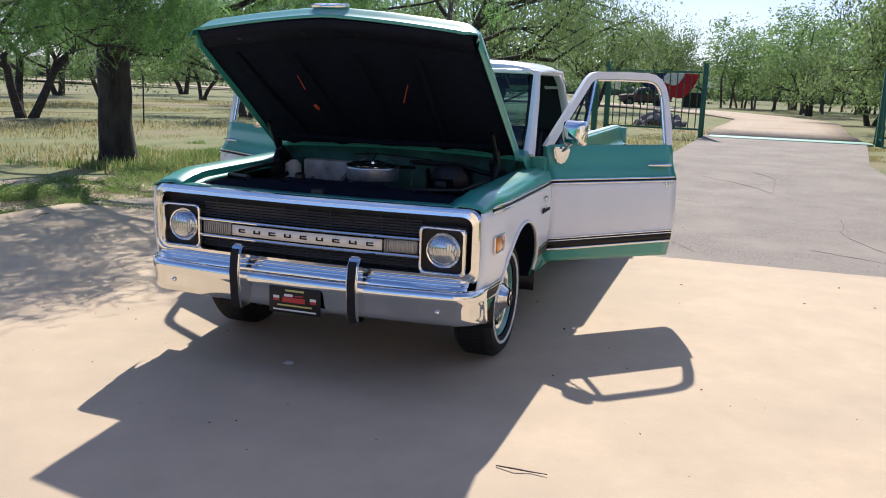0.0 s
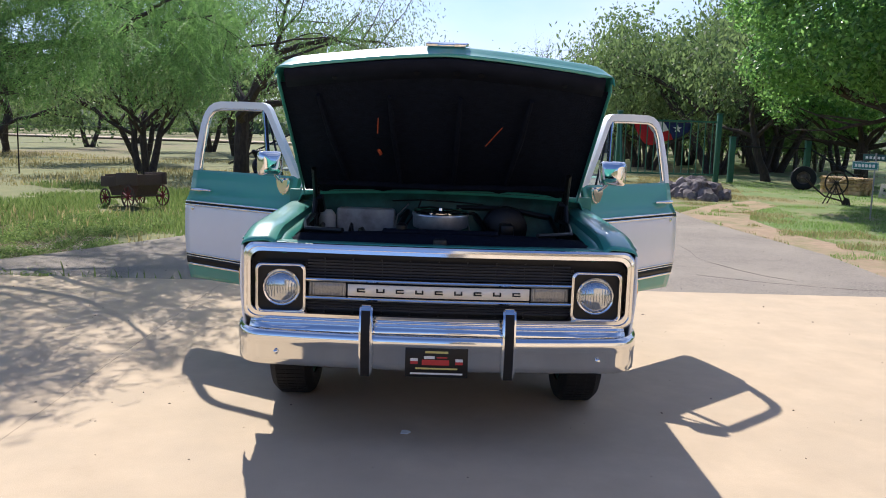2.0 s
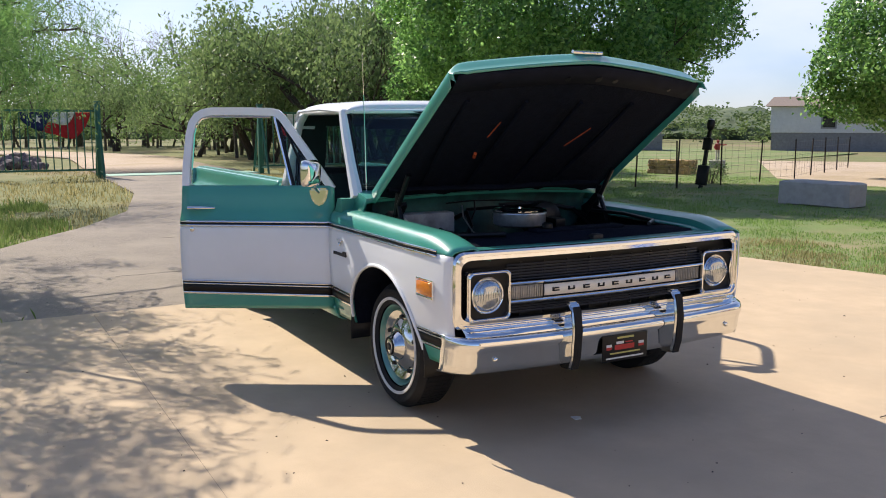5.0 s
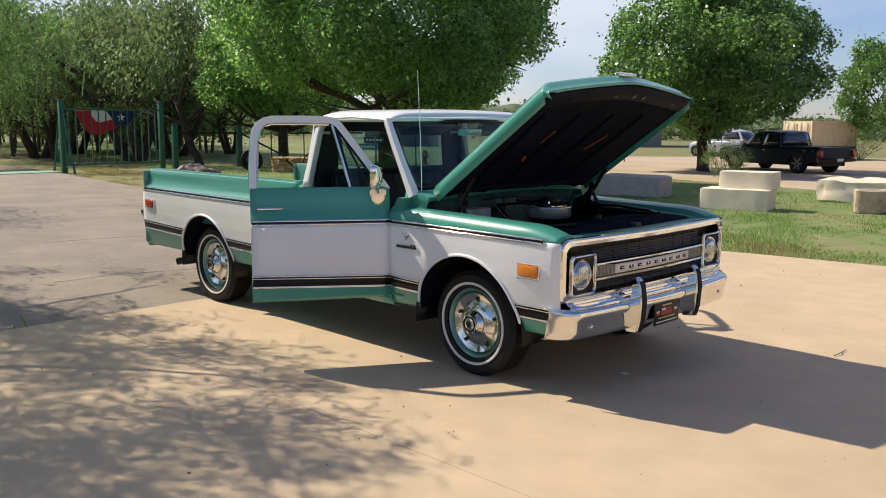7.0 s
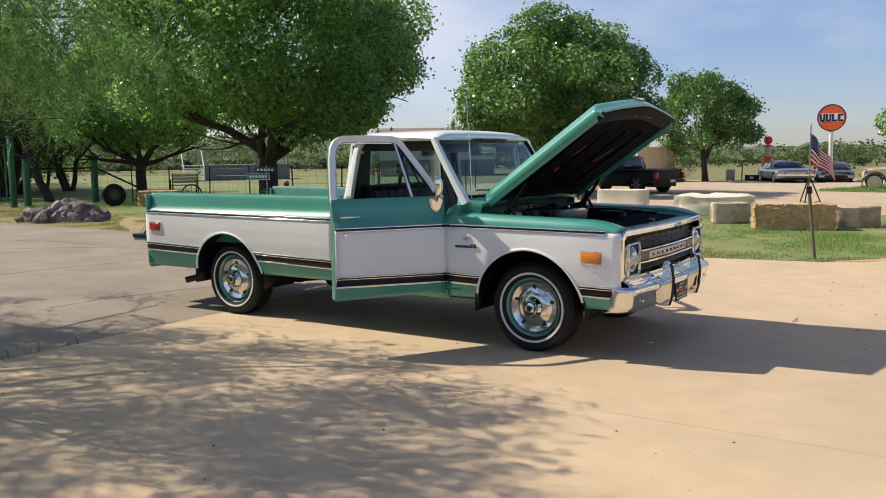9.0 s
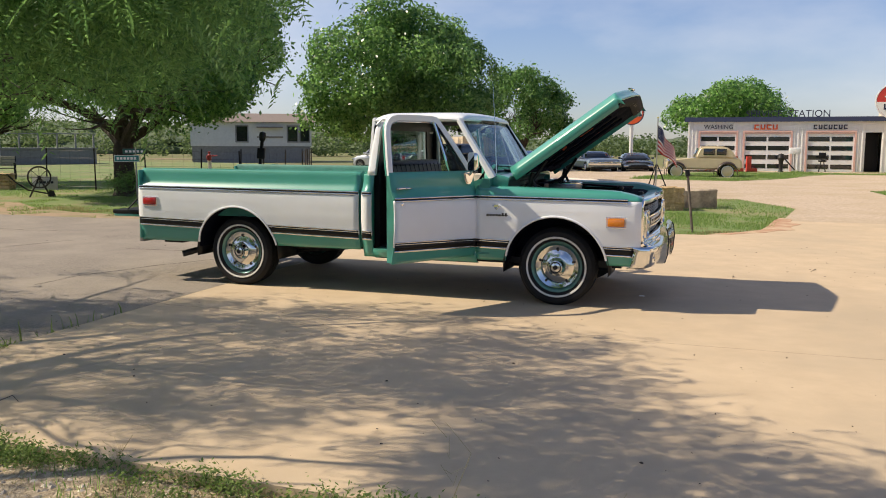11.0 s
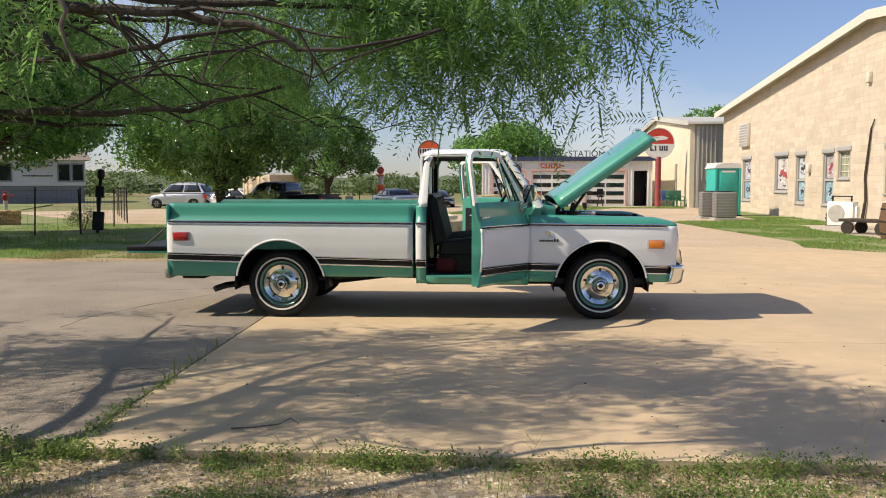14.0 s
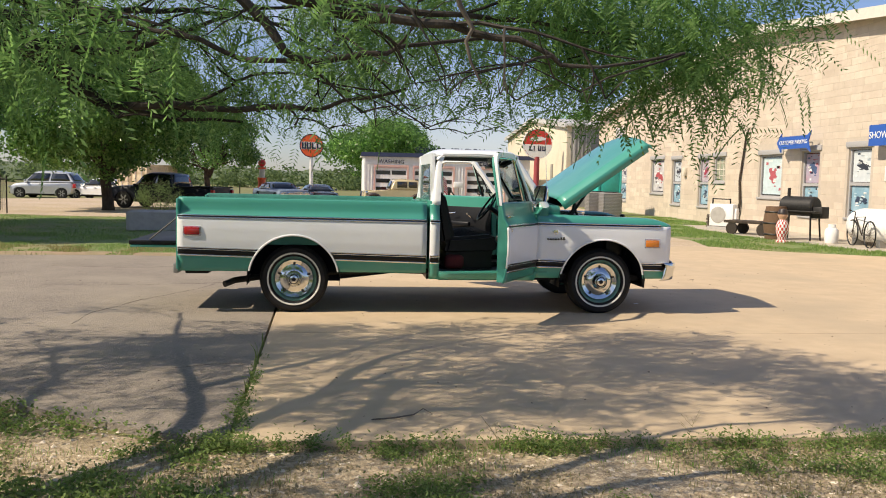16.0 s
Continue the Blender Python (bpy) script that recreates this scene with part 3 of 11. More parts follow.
for s in (-1, 1):
    prism(bm, [(-4.3, 0.40), (-4.3, 0.52), (-1.9, 0.50), (0.5, 0.50), (0.5, 0.40), (-1.9, 0.36)], s * 0.42 - 0.035, s * 0.42 + 0.035, "xz")
for x in (-4.1, -2.6, -1.6, -0.6):
    box(bm, x - 0.04, x + 0.04, -0.42, 0.42, 0.40, 0.48)
part("chassis_frame", bm, M_BLACK, truck)
bm = bmesh.new()
tube(bm, [(REAR_X, -0.72, HUB_Z), (REAR_X, 0.72, HUB_Z)], 0.045, 12)
lathe(bm, [(0.0, -0.13), (0.1, -0.12), (0.15, -0.05), (0.15, 0.05), (0.1, 0.12), (0.0, 0.13)], 20, pose(REAR_X, 0, HUB_Z, 0, 90, 0))
tube(bm, [(REAR_X, 0, HUB_Z), (-0.5, 0, 0.42)], 0.035, 10)
part("rear_axle", bm, M_BLACK, truck)
for s in (-1, 1):
    part("tail_pipe", tube(bmesh.new(), [(-2.4, s * 0.55, 0.40), (-3.6, s * 0.62, 0.33), (-3.83, s * 0.80, 0.315), (-3.92, s * 0.90, 0.285)], 0.032, 12), M_DARKMETAL, truck, "sooty exhaust tail pipe")
    part("trailing_arm", tube(bmesh.new(), [(REAR_X + 0.05, s * 0.45, 0.28), (-1.9, s * 0.3, 0.42)], 0.035, 8), M_BLACK, truck)
part("front_axle", tube(bmesh.new(), [(0, -0.7, 0.3), (0, 0.7, 0.3)], 0.05, 10), M_BLACK, truck)
part("underbody", box(bmesh.new(), -1.85, 0.55, -0.75, 0.75, 0.34, 0.40), M_BLACK, truck)


M_HUB = surf("hubcap chrome", (0.74, 0.75, 0.74), (0.60, 0.61, 0.61), 25.0, 0.05, 1.0, rough2=0.14)
M_RIM = surf("worn teal wheel paint", (0.10, 0.30, 0.25), (0.16, 0.30, 0.27), 16.0, 0.3, 0.3, coat=0.5)


def wheel(x, s, turn=0.0):
    m = pose(x, s * 0.795, HUB_Z, 90 if s < 0 else -90, 0, turn)
    w = part("wheel", lathe(bmesh.new(), [(0.235, -0.09), (0.225, 0.02), (0.232, 0.085), (0.226, 0.092), (0.214, 0.082), (0.205, 0.05), (0.17, 0.035), (0.0, 0.03)], 48), M_RIM, truck, "teal painted steel wheel")
    w.matrix_basis = m
    R = 0.345
    part("tyre", lathe(bmesh.new(), [(0.232, -0.1), (0.30, -0.115), (R - 0.02, -0.105), (R, -0.08), (R, 0.08), (R - 0.02, 0.103), (0.315, 0.113), (0.30, 0.115), (0.255, 0.112), (0.232, 0.098)], 56, closed=False), M_RUBBER, w, "black tyre")
    part("white_band", lathe(bmesh.new(), [(0.254, 0.110), (0.256, 0.1175), (0.270, 0.1185), (0.272, 0.112)], 56), M_WHITEWALL, w, "thin white sidewall band")
    bm = bmesh.new()
    for k in range(72):
        a = 2 * math.pi * k / 72
        for h0, h1 in ((-0.075, -0.03), (-0.022, 0.022), (0.03, 0.075)):
            box(bm, R - 0.004, R + 0.003, -0.009, 0.009, h0, h1, m=Matrix.Rotation(a, 4, "Z"))
    part("tread", bm, M_RUBBER, w, smooth=False)
    bm = lathe(bmesh.new(), [(0.20, 0.06), (0.192, 0.075), (0.17, 0.068), (0.15, 0.06), (0.13, 0.072), (0.105, 0.085), (0.085, 0.088), (0.08, 0.10), (0.062, 0.115), (0.055, 0.135), (0.04, 0.142), (0.0, 0.144)], 48)
    part("hubcap", bm, M_HUB, w, "dished chrome hubcap")
    for k in range(5):
        a = 2 * math.pi * k / 5 + 0.3
        part("lug_nut", tube(bmesh.new(), [(0.158 * math.cos(a), 0.158 * math.sin(a), 0.055), (0.158 * math.cos(a), 0.158 * math.sin(a), 0.074)], 0.012, 8), M_DARKMETAL, w)
    bm = bmesh.new()
    lathe(bm, [(0.052, 0.136), (0.05, 0.1435), (0.044, 0.145), (0.044, 0.14)], 32)
    lathe(bm, [(0.022, 0.143), (0.02, 0.148), (0.0, 0.149)], 20)
    part("hub_ring", bm, M_BLACK, w)
    return w


for wx in (0.0, REAR_X):
    for s in (-1, 1):
        wheel(wx, s)
        # black wheelhouse behind the arch
        ra = ARCH_R + 0.015
        ring = [(wx + ra * math.cos(a), HUB_Z + ra * math.sin(a)) for a in np.linspace(-0.12, math.pi + 0.12, 25)]
        bm = bmesh.new()
        sheet(bm, [[(x, s * 0.965, z), (x, s * 0.75, z), (x, s * 0.56, z)] for x, z in ring])
        bm.faces.new([bm.verts.new((x, s * 0.56, z)) for x, z in ring])
        solid(part("wheelhouse", bm, M_BLACK, truck, "black wheelhouse"), 0.004)

# front fenders
for s in (-1, 1):
    for a, b in ((-0.725, 0.0), (0.0, 0.70)):
        solid(part("lower_panel", side_skin(bmesh.new(), a, b, 0.385, LOW, s, 0.0, t1=LOW_RAKE), M_TEAL, truck), 0.012)
    solid(part("side_panel", side_skin(bmesh.new(), -0.725, 0.735, LOW, UP, s, 0.0, rows=14, t0=LOW_RAKE, t1=UP_RAKE), M_WHITE, truck, "white painted fender side"), 0.012)
    lower_trim(-0.72, -0.40, s, truck, 0.0)
    lower_trim(0.42, 0.70, s, truck, 0.0)
    upper_trim(-0.72, 0.62, s, truck)
    arch_lip(0.0, s, truck)
    # teal top of the fender, rounding over to the engine bay and down at the front
    rows = []
    for x in np.linspace(-0.725, 0.735, 34):
        top = 1.055 - 0.03 * (x + 0.725) / 1.46 - (0.055 * max(0.0, (x - 0.45) / 0.29) ** 2)
        zb = UP + UP_RAKE * x
        yo = side_y(x, zb)
        row = []
        for k in np.linspace(0, 1, 9):
            a = k * math.pi / 2
            row.append((x, s * (yo - 0.075 * (1 - math.cos(a))), zb + (top - zb) * math.sin(a)))
        row += [(x, s * (yo - 0.12), top + 0.004), (x, s * 0.83, top), (x, s * 0.80, top - 0.015), (x, s * 0.795, top - 0.05), (x, s * 0.74, top - 0.055)]
        rows.append(row)
    bm = bmesh.new()
    sheet(bm, rows)
    solid(part("fender_top", bm, M_TEAL, truck, "teal fender top", angle=50), 0.006)
    # front marker lamp
    bm = bmesh.new()
    yb = side_y(0.53, 0.76)
    box(bm, 0.455, 0.60, min(s * (yb - 0.01), s * (yb + 0.014)), max(s * (yb - 0.01), s * (yb + 0.014)), 0.73, 0.80, 0.008)
    part("side_marker", bm, M_AMBER, truck, "amber front side marker lamp")
    bm = bmesh.new()
    tube(bm, [(0.445, s * (yb + 0.004), 0.722), (0.61, s * (yb + 0.002), 0.722), (0.61, s * (yb + 0.002), 0.808), (0.445, s * (yb + 0.004), 0.808)], 0.005, 6, closed=True)
    part("marker_bezel", bm, M_CHROME, truck)
    # fender badges: a small vee and a row of plain bright marks
    bm = bmesh.new()
    yb = s * 1.005
    tube(bm, [(-0.56, yb, 0.885), (-0.525, yb, 0.85), (-0.49, yb, 0.885)], 0.006, 6)
    box(bm, -0.545, -0.505, min(yb, yb + s * 0.008), max(yb, yb + s * 0.008), 0.872, 0.892)
    part("vee_badge", bm, M_CHROME, truck, "small chrome vee badge")
    bm = bmesh.new()
    for k in range(7):
        box(bm, -0.615 + k * 0.028, -0.597 + k * 0.028, min(yb, yb + s * 0.006), max(yb, yb + s * 0.006), 0.79, 0.808 if k < 5 else 0.82)
    box(bm, -0.615, -0.42, min(yb, yb + s * 0.004), max(yb, yb + s * 0.004), 0.796, 0.802)
    part("name_badge", bm, M_DARKMETAL, truck, "plain script badge")


# front end: surround, lamps, grille
def front_x(y):
    return 0.742 + 0.05 * (1 - (abs(y) / 0.93) ** 1.6)


def ring_pts(y0, y1, z0, z1, r, off=0.0, n=6, flat=None):
    pts = []
    for cy, cz, a0 in ((y1 - r, z1 - r, 0), (y0 + r, z1 - r, 90), (y0 + r, z0 + r, 180), (y1 - r, z0 + r, 270)):
        for k in range(n + 1):
            a = radians(a0 + 90 * k / n)
            pts.append((cy + r * math.cos(a), cz + r * math.sin(a)))
    out = []
    for (a, b), (c, d) in zip(pts, pts[1:] + pts[:1]):
        steps = max(1, int(math.hypot(c - a, d - b) / 0.09))
        for k in range(steps):
            y, z = a + (c - a) * k / steps, b + (d - b) * k / steps
            out.append(Vector(((front_x(y) if flat is None else flat) + off, y, z)))
    return out


def ring_band(bm, outer, inner):
    """A closed moulding between rings of points, one after another."""
    va = [bm.verts.new(p) for p in outer]
    vb = [bm.verts.new(p) for p in inner]
    n = len(va)
    for i in range(n):
        bm.faces.new((va[i], va[(i + 1) % n], vb[(i + 1) % n], vb[i]))


def frame_ring_even(y0, y1, z0, z1, r, width, depth, off=0.0, flat=None):
    """A moulded frame round a rounded rectangle: rings of points scaled from one outline."""
    base = ring_pts(y0, y1, z0, z1, r, 0.0, flat=flat)
    cy, cz, hy, hz = (y0 + y1) / 2, (z0 + z1) / 2, (y1 - y0) / 2, (z1 - z0) / 2
    bm = bmesh.new()
    prev = None
    for inset, d in ((0.0, -depth), (0.0, -0.012), (width * 0.2, 0.0), (width * 0.45, 0.003), (width * 0.52, -0.005), (width * 0.88, -0.002), (width, -0.014), (width, -depth)):
        ring = []
        for p in base:
            y, z = cy + (p.y - cy) * (hy - inset) / hy, cz + (p.z - cz) * (hz - inset) / hz
            ring.append(Vector(((front_x(y) if flat is None else flat) + off + d, y, z)))
        if prev is not None:
            ring_band(bm, prev, ring)
        prev = ring
    return bm


part("grille_surround", frame_ring_even(-0.955, 0.955, 0.580, 0.962, 0.06, 0.046, 0.10, 0.004), M_ALU, truck, "bright grille surround")
bm = bmesh.new()
rows = []
for y in np.linspace(-0.91, 0.91, 40):
    rows.append([(front_x(y) - 0.075, y, z) for z in (0.60, 0.75, 0.94)])
sheet(bm, rows)
part("grille_backing", bm, M_BLACK, truck)
M_GRILLEBAR = surf("satin dark grille bar", (0.035, 0.036, 0.04), (0.025, 0.026, 0.03), 20, 0.35)
for z0, z1 in ((0.795, 0.885), (0.635, 0.69)):
    for k in range(6 if z0 > 0.7 else 4):
        z = z0 + (z1 - z0) * (k + 0.5) / (6 if z0 > 0.7 else 4)
        pts = [(front_x(y) - 0.045, y, z) for y in np.linspace(-0.64, 0.64, 17)]
        part("grille_bar", tube(bmesh.new(), pts, 0.0055, 5), M_GRILLEBAR, truck)
for k in range(9):
    y = -0.56 + k * 0.14
    for z0, z1 in ((0.79, 0.89), (0.63, 0.695)):
        bm = bmesh.new()
        box(bm, front_x(y) - 0.055, front_x(y) - 0.043, y - 0.004, y + 0.004, z0, z1)
        part("grille_rib", bm, M_BLACK, truck)
# centre bar with lamps and ivory panel
for zc in (0.790, 0.700):
    pts = [(front_x(y) - 0.012, y, zc) for y in np.linspace(-0.645, 0.645, 25)]
    part("grille_rail", tube(bmesh.new(), pts, 0.0085, 8), M_ALU, truck, "bright grille rail")
bm = bmesh.new()
sheet(bm, [[(front_x(y) - 0.02, y, z) for z in (0.705, 0.785)] for y in np.linspace(-0.645, 0.645, 25)])
solid(part("centre_bar", bm, M_BLACK, truck), 0.02)
bm = bmesh.new()
sheet(bm, [[(front_x(y) - 0.012, y, z) for z in (0.716, 0.772)] for y in np.linspace(-0.44, 0.44, 21)])
panel = solid(part("name_panel", bm, M_IVORY, truck, "ivory nameplate panel"), 0.012)
for k in range(9):
    y = -0.375 + k * 0.094
    bm = bmesh.new()
    box(bm, front_x(y) - 0.013, front_x(y) - 0.006, y - 0.02, y + 0.02, 0.735, 0.741)
    box(bm, front_x(y) - 0.013, front_x(y) - 0.006, y - 0.02, y - 0.012, 0.735, 0.754)
    if k % 2:
        box(bm, front_x(y) - 0.013, front_x(y) - 0.006, y + 0.012, y + 0.02, 0.741, 0.754)
    else:
        box(bm, front_x(y) - 0.013, front_x(y) - 0.006, y - 0.012, y + 0.018, 0.748, 0.754)
    part("nameplate_mark", bm, M_BLACK, panel)
for s in (-1, 1):
    bm = bmesh.new()
    ya, yb = sorted((s * 0.45, s * 0.63))
    sheet(bm, [[(front_x(y) - 0.014, y, z) for z in np.linspace(0.712, 0.778, 4)] for y in np.linspace(ya, yb, 6)])
    tl = solid(part("turn_lamp", bm, M_SMOKE, truck, "clear ribbed turn lamp"), 0.012)
    for k in range(13):
        y = ya + 0.01 + k * 0.0133
        part("lens_rib", box(bmesh.new(), front_x(y) - 0.014, front_x(y) - 0.009, y - 0.002, y + 0.002, 0.715, 0.775), M_SMOKE, tl)
    # head lamp
    c = s * 0.765
    part("lamp_bezel", frame_ring_even(c - 0.124, c + 0.124, 0.620, 0.868, 0.03, 0.017, 0.05, 0.012, flat=front_x(0.765)), M_ALU, truck, "bright square lamp bezel")
    bm = bmesh.new()
    box(bm, front_x(0.765) - 0.04, front_x(0.765) - 0.02, c - 0.12, c + 0.12, 0.624, 0.864)
    part("lamp_backing", bm, M_BLACK, truck)
    hl = part("headlamp", lathe(bmesh.new(), [(0.083, -0.02), (0.083, 0.0), (0.078, 0.012), (0.062, 0.023), (0.035, 0.031), (0.0, 0.034)], 36), M_LENS, truck, "round glass headlamp")
    hl.matrix_basis = pose(front_x(0.765) - 0.012, c, 0.743, 0, 90, 0)
    part("lamp_ring", lathe(bmesh.new(), [(0.081, -0.015), (0.090, -0.012), (0.092, 0.003), (0.087, 0.008), (0.080, 0.005)], 36), M_CHROME, hl, "chrome lamp ring")
    bm = bmesh.new()
    for k in range(-5, 6):
        hw = math.sqrt(max(0.0, 0.075 ** 2 - (k * 0.014) ** 2))
        tube(bm, [(-hw, k * 0.014, 0.012), (-hw * 0.5, k * 0.014, 0.028), (0, k * 0.014, 0.036), (hw * 0.5, k * 0.014, 0.028), (hw, k * 0.014, 0.012)], 0.0016, 4)
    part("lens_flutes", bm, M_LENS, hl)
# front lip behind the surround
bm = bmesh.new()
sheet(bm, [[(front_x(y) - 0.03, y, 0.945), (front_x(y) - 0.06, y, 0.965), (front_x(y) - 0.14, y, 0.962), (front_x(y) - 0.15, y, 0.90)] for y in np.linspace(-0.9, 0.9, 31)])
solid(part("header_lip", bm, M_TEAL, truck), 0.006)
# bumper


def bump_x(y):
    a = abs(y)
    return 0.872 - 0.035 * (a / 0.9) ** 2 - (0.17 * (1 - math.sqrt(max(0.0, 1 - ((a - 0.85) / 0.136) ** 2))) if a > 0.85 else 0.0)


rows = []
for y in np.concatenate([np.linspace(-0.985, -0.85, 18), np.linspace(-0.8, 0.8, 25), np.linspace(0.85, 0.985, 18)]):
    x = bump_x(y)
    rise = 0.012 * (1 - (y / 0.97) ** 2)
    rows.append([(x - 0.10, y, 0.558 - rise), (x - 0.05, y, 0.562 - rise), (x - 0.012, y, 0.557 - rise), (x, y, 0.54 - rise), (x + 0.002, y, 0.515 - rise), (x - 0.006, y, 0.495 - rise),
                 (x - 0.012, y, 0.48 - rise), (x - 0.02, y, 0.42 - rise), (x - 0.03, y, 0.385 - rise), (x - 0.06, y, 0.372 - rise)])
bm = bmesh.new()
sheet(bm, rows)
bumper = solid(part("front_bumper", bm, M_CHROME, truck, "chrome front bumper", angle=75), 0.004)
bm = bmesh.new()
sheet(bm, [[(front_x(y) - 0.03, y, 0.596), (front_x(y) + 0.012, y, 0.590), (front_x(y) + 0.016, y, 0.580), (front_x(y) + 0.034, y, 0.576), (front_x(y) + 0.038, y, 0.566), (bump_x(y) - 0.03, y, 0.552)] for y in np.linspace(-0.91, 0.91, 31)])
solid(part("bumper_filler", bm, M_ALU, truck, "stepped bright filler panel above the bumper"), 0.004)
for s in (-1, 1):
    bm = bmesh.new()
    c = s * 0.34
    prism(bm, [(0.80, 0.345), (0.885, 0.35), (0.905, 0.42), (0.915, 0.55), (0.900, 0.65), (0.875, 0.69), (0.845, 0.692), (0.835, 0.66), (0.85, 0.56), (0.80, 0.54)], c - 0.031, c + 0.031, "xz")
    bmesh.ops.bevel(bm, geom=list(bm.edges), offset=0.009, segments=2, affect="EDGES")
    g = part("bumper_guard", bm, M_CHROME, bumper, "chrome bumper guard")
    bm = bmesh.new()
    pts = [(0.892, 0.352), (0.912, 0.42), (0.922, 0.55), (0.907, 0.65), (0.893, 0.672), (0.885, 0.66), (0.902, 0.55), (0.894, 0.42), (0.876, 0.355)]
    prism(bm, pts, c - 0.021, c + 0.021, "xz")
    part("rubber_insert", bm, M_RUBBER, bumper, "black rubber guard insert")
    for yb in (0.775,):
        part("bumper_bolt", lathe(bmesh.new(), [(0.012, 0.0), (0.012, 0.004), (0.006, 0.008), (0, 0.009)], 12, pose(bump_x(yb) - 0.012, s * yb, 0.445, 0, 90, 0)), M_CHROME, bumper)
    bm = bmesh.new()
    box(bm, 0.6, 0.80, s * 0.5 - 0.02, s * 0.5 + 0.02, 0.43, 0.5)
    part("bumper_bracket", bm, M_BLACK, bumper)
# plate with plain marks
plate = part("front_plate", box(bmesh.new(), 0.868, 0.874, -0.15, 0.15, 0.352, 0.492, 0.002), M_BLACK, truck, "black front plate with coloured marks")
M_YEL = surf("yellow ink", (0.6, 0.52, 0.16), (0.5, 0.44, 0.14), 40, 0.5)
M_REDINK = surf("red ink", (0.5, 0.03, 0.03), (0.4, 0.02, 0.02), 40, 0.5)
M_WINK = surf("white ink", (0.75, 0.75, 0.73), (0.65, 0.65, 0.63), 40, 0.5)
for y0, y1, z0, z1, mt in ((-0.055, 0.055, 0.470, 0.480, M_YEL), (-0.07, 0.06, 0.412, 0.438, M_REDINK), (-0.06, -0.01, 0.442, 0.456, M_WINK), (0.0, 0.05, 0.446, 0.452, M_REDINK),
                           (-0.10, 0.10, 0.391, 0.399, M_YEL), (-0.125, 0.125, 0.366, 0.374, M_WINK), (-0.125, -0.09, 0.430, 0.444, M_WINK), (-0.125, -0.09, 0.416, 0.430, M_REDINK), (0.09, 0.125, 0.430, 0.444, M_WINK), (0.09, 0.125, 0.416, 0.430, M_REDINK)):
    part("plate_mark", box(bmesh.new(), 0.874, 0.8755, y0, y1, z0, z1), mt, plate)

# ---- hood, raised ----
HOOD_M = pose(-0.43, 0, 1.158) @ Matrix.Rotation(radians(-35.4), 4, "Y")


def hood_len(v):
    return 1.155 + 0.09 * (1 - (abs(v) / 0.83) ** 1.3)


def hood_top(v):
    w = abs(v) / 0.83
    return 0.068 + 0.034 * (1 - w ** 1.6) - 0.05 * max(0.0, (w - 0.9) / 0.1) ** 1.5


rows = []
for k, du, dn in [*[(q, 0.0, 0.0) for q in np.linspace(0, 0.95, 14)], (1.0, -0.045, 0.0), (1.0, -0.036, -0.006), (1.0, -0.028, -0.02), (1.0, -0.018, -0.05), (1.0, -0.006, -0.078), (1.0, 0.0, -0.084), (1.0, -0.004, -0.1)]:
    row = []
    for v in [-0.83, -0.815, -0.79, -0.76, *np.linspace(-0.72, 0.72, 29), 0.76, 0.79, 0.815, 0.83]:
        u = k * hood_len(v) + du
        fall = dn * (1.0 if abs(v) < 0.76 else 1.0 - 0.55 * (abs(v) - 0.76) / 0.07)
        row.append((u, v, hood_top(v) + fall))
    sk = 0.085 if k < 1.0 else 0.05
    row = [(row[0][0], -0.836, row[0][2] - sk), (row[0][0], -0.836, row[0][2] - 0.008)] + row + [(row[-1][0], 0.836, row[-1][2] - 0.008), (row[-1][0], 0.836, row[-1][2] - sk)]
    rows.append(row)
bm = bmesh.new()
sheet(bm, rows)
hood = solid(part("hood", bm, M_TEAL, truck, "raised teal hood", angle=40), 0.004)
hood.matrix_basis = HOOD_M
rows = []
for k in np.linspace(0.0, 0.905, 15):
    row = []
    for v in np.linspace(-0.83, 0.83, 29):
        u = k * hood_len(v)
        z = -0.03 + 0.03 * (1 - (v / 0.83) ** 2) + 0.012 * noise.noise(Vector((u * 3, v * 3, 0.3))) - 0.014 * (abs(math.sin(v * 9)) < 0.22)
        row.append((u, v, z))
    rows.append(row)
bm = bmesh.new()
sheet(bm, rows)
part("hood_liner", bm, M_LINER, hood, "black felt underside of the hood", angle=60)
bm = bmesh.new()
for k in range(4):
    v0 = -0.62 + 0.35 * k
    tube(bm, [(0.12, v0 * 0.9, -0.03), (0.6, v0, -0.036), (0.95, v0 * 1.05, -0.028)], [0.012, 0.018, 0.012], 6)
tube(bm, [(0.1, -0.78, -0.032), (0.08, 0, -0.034), (0.1, 0.78, -0.032)], 0.02, 6)
part("hood_ribs", bm, M_LINER, hood)
M_ORANGE = surf("orange primer", (0.55, 0.10, 0.03), (0.40, 0.06, 0.02), 30, 0.7)
for pts in ([(0.62, -0.36, -0.028), (0.76, -0.35, -0.028)], [(0.42, -0.35, -0.03), (0.46, -0.36, -0.03)], [(0.52, 0.24, -0.024), (0.70, 0.32, -0.024)]):
    r = 0.003 if pts[0][0] > 0.45 else 0.010
    part("bare_primer_streak", tube(bmesh.new(), pts, r, 6), M_ORANGE, hood, "streak of orange primer")
bm = bmesh.new()
sheet(bm, [[(hood_len(v) - d - 0.012, v, -0.034 + 0.026 * (1 - (v / 0.83) ** 2) - 0.014 * (d > 0.04)) for d in (0.0, 0.05, 0.125)] for v in np.linspace(-0.8, 0.8, 25)])
M_RAIL = surf("dusty rail paint", (0.008, 0.010, 0.019), (0.004, 0.006, 0.012), 14.0, 0.7, c3=(0.022, 0.04, 0.036), big=9.0, mix3=0.8, spec=0.12)
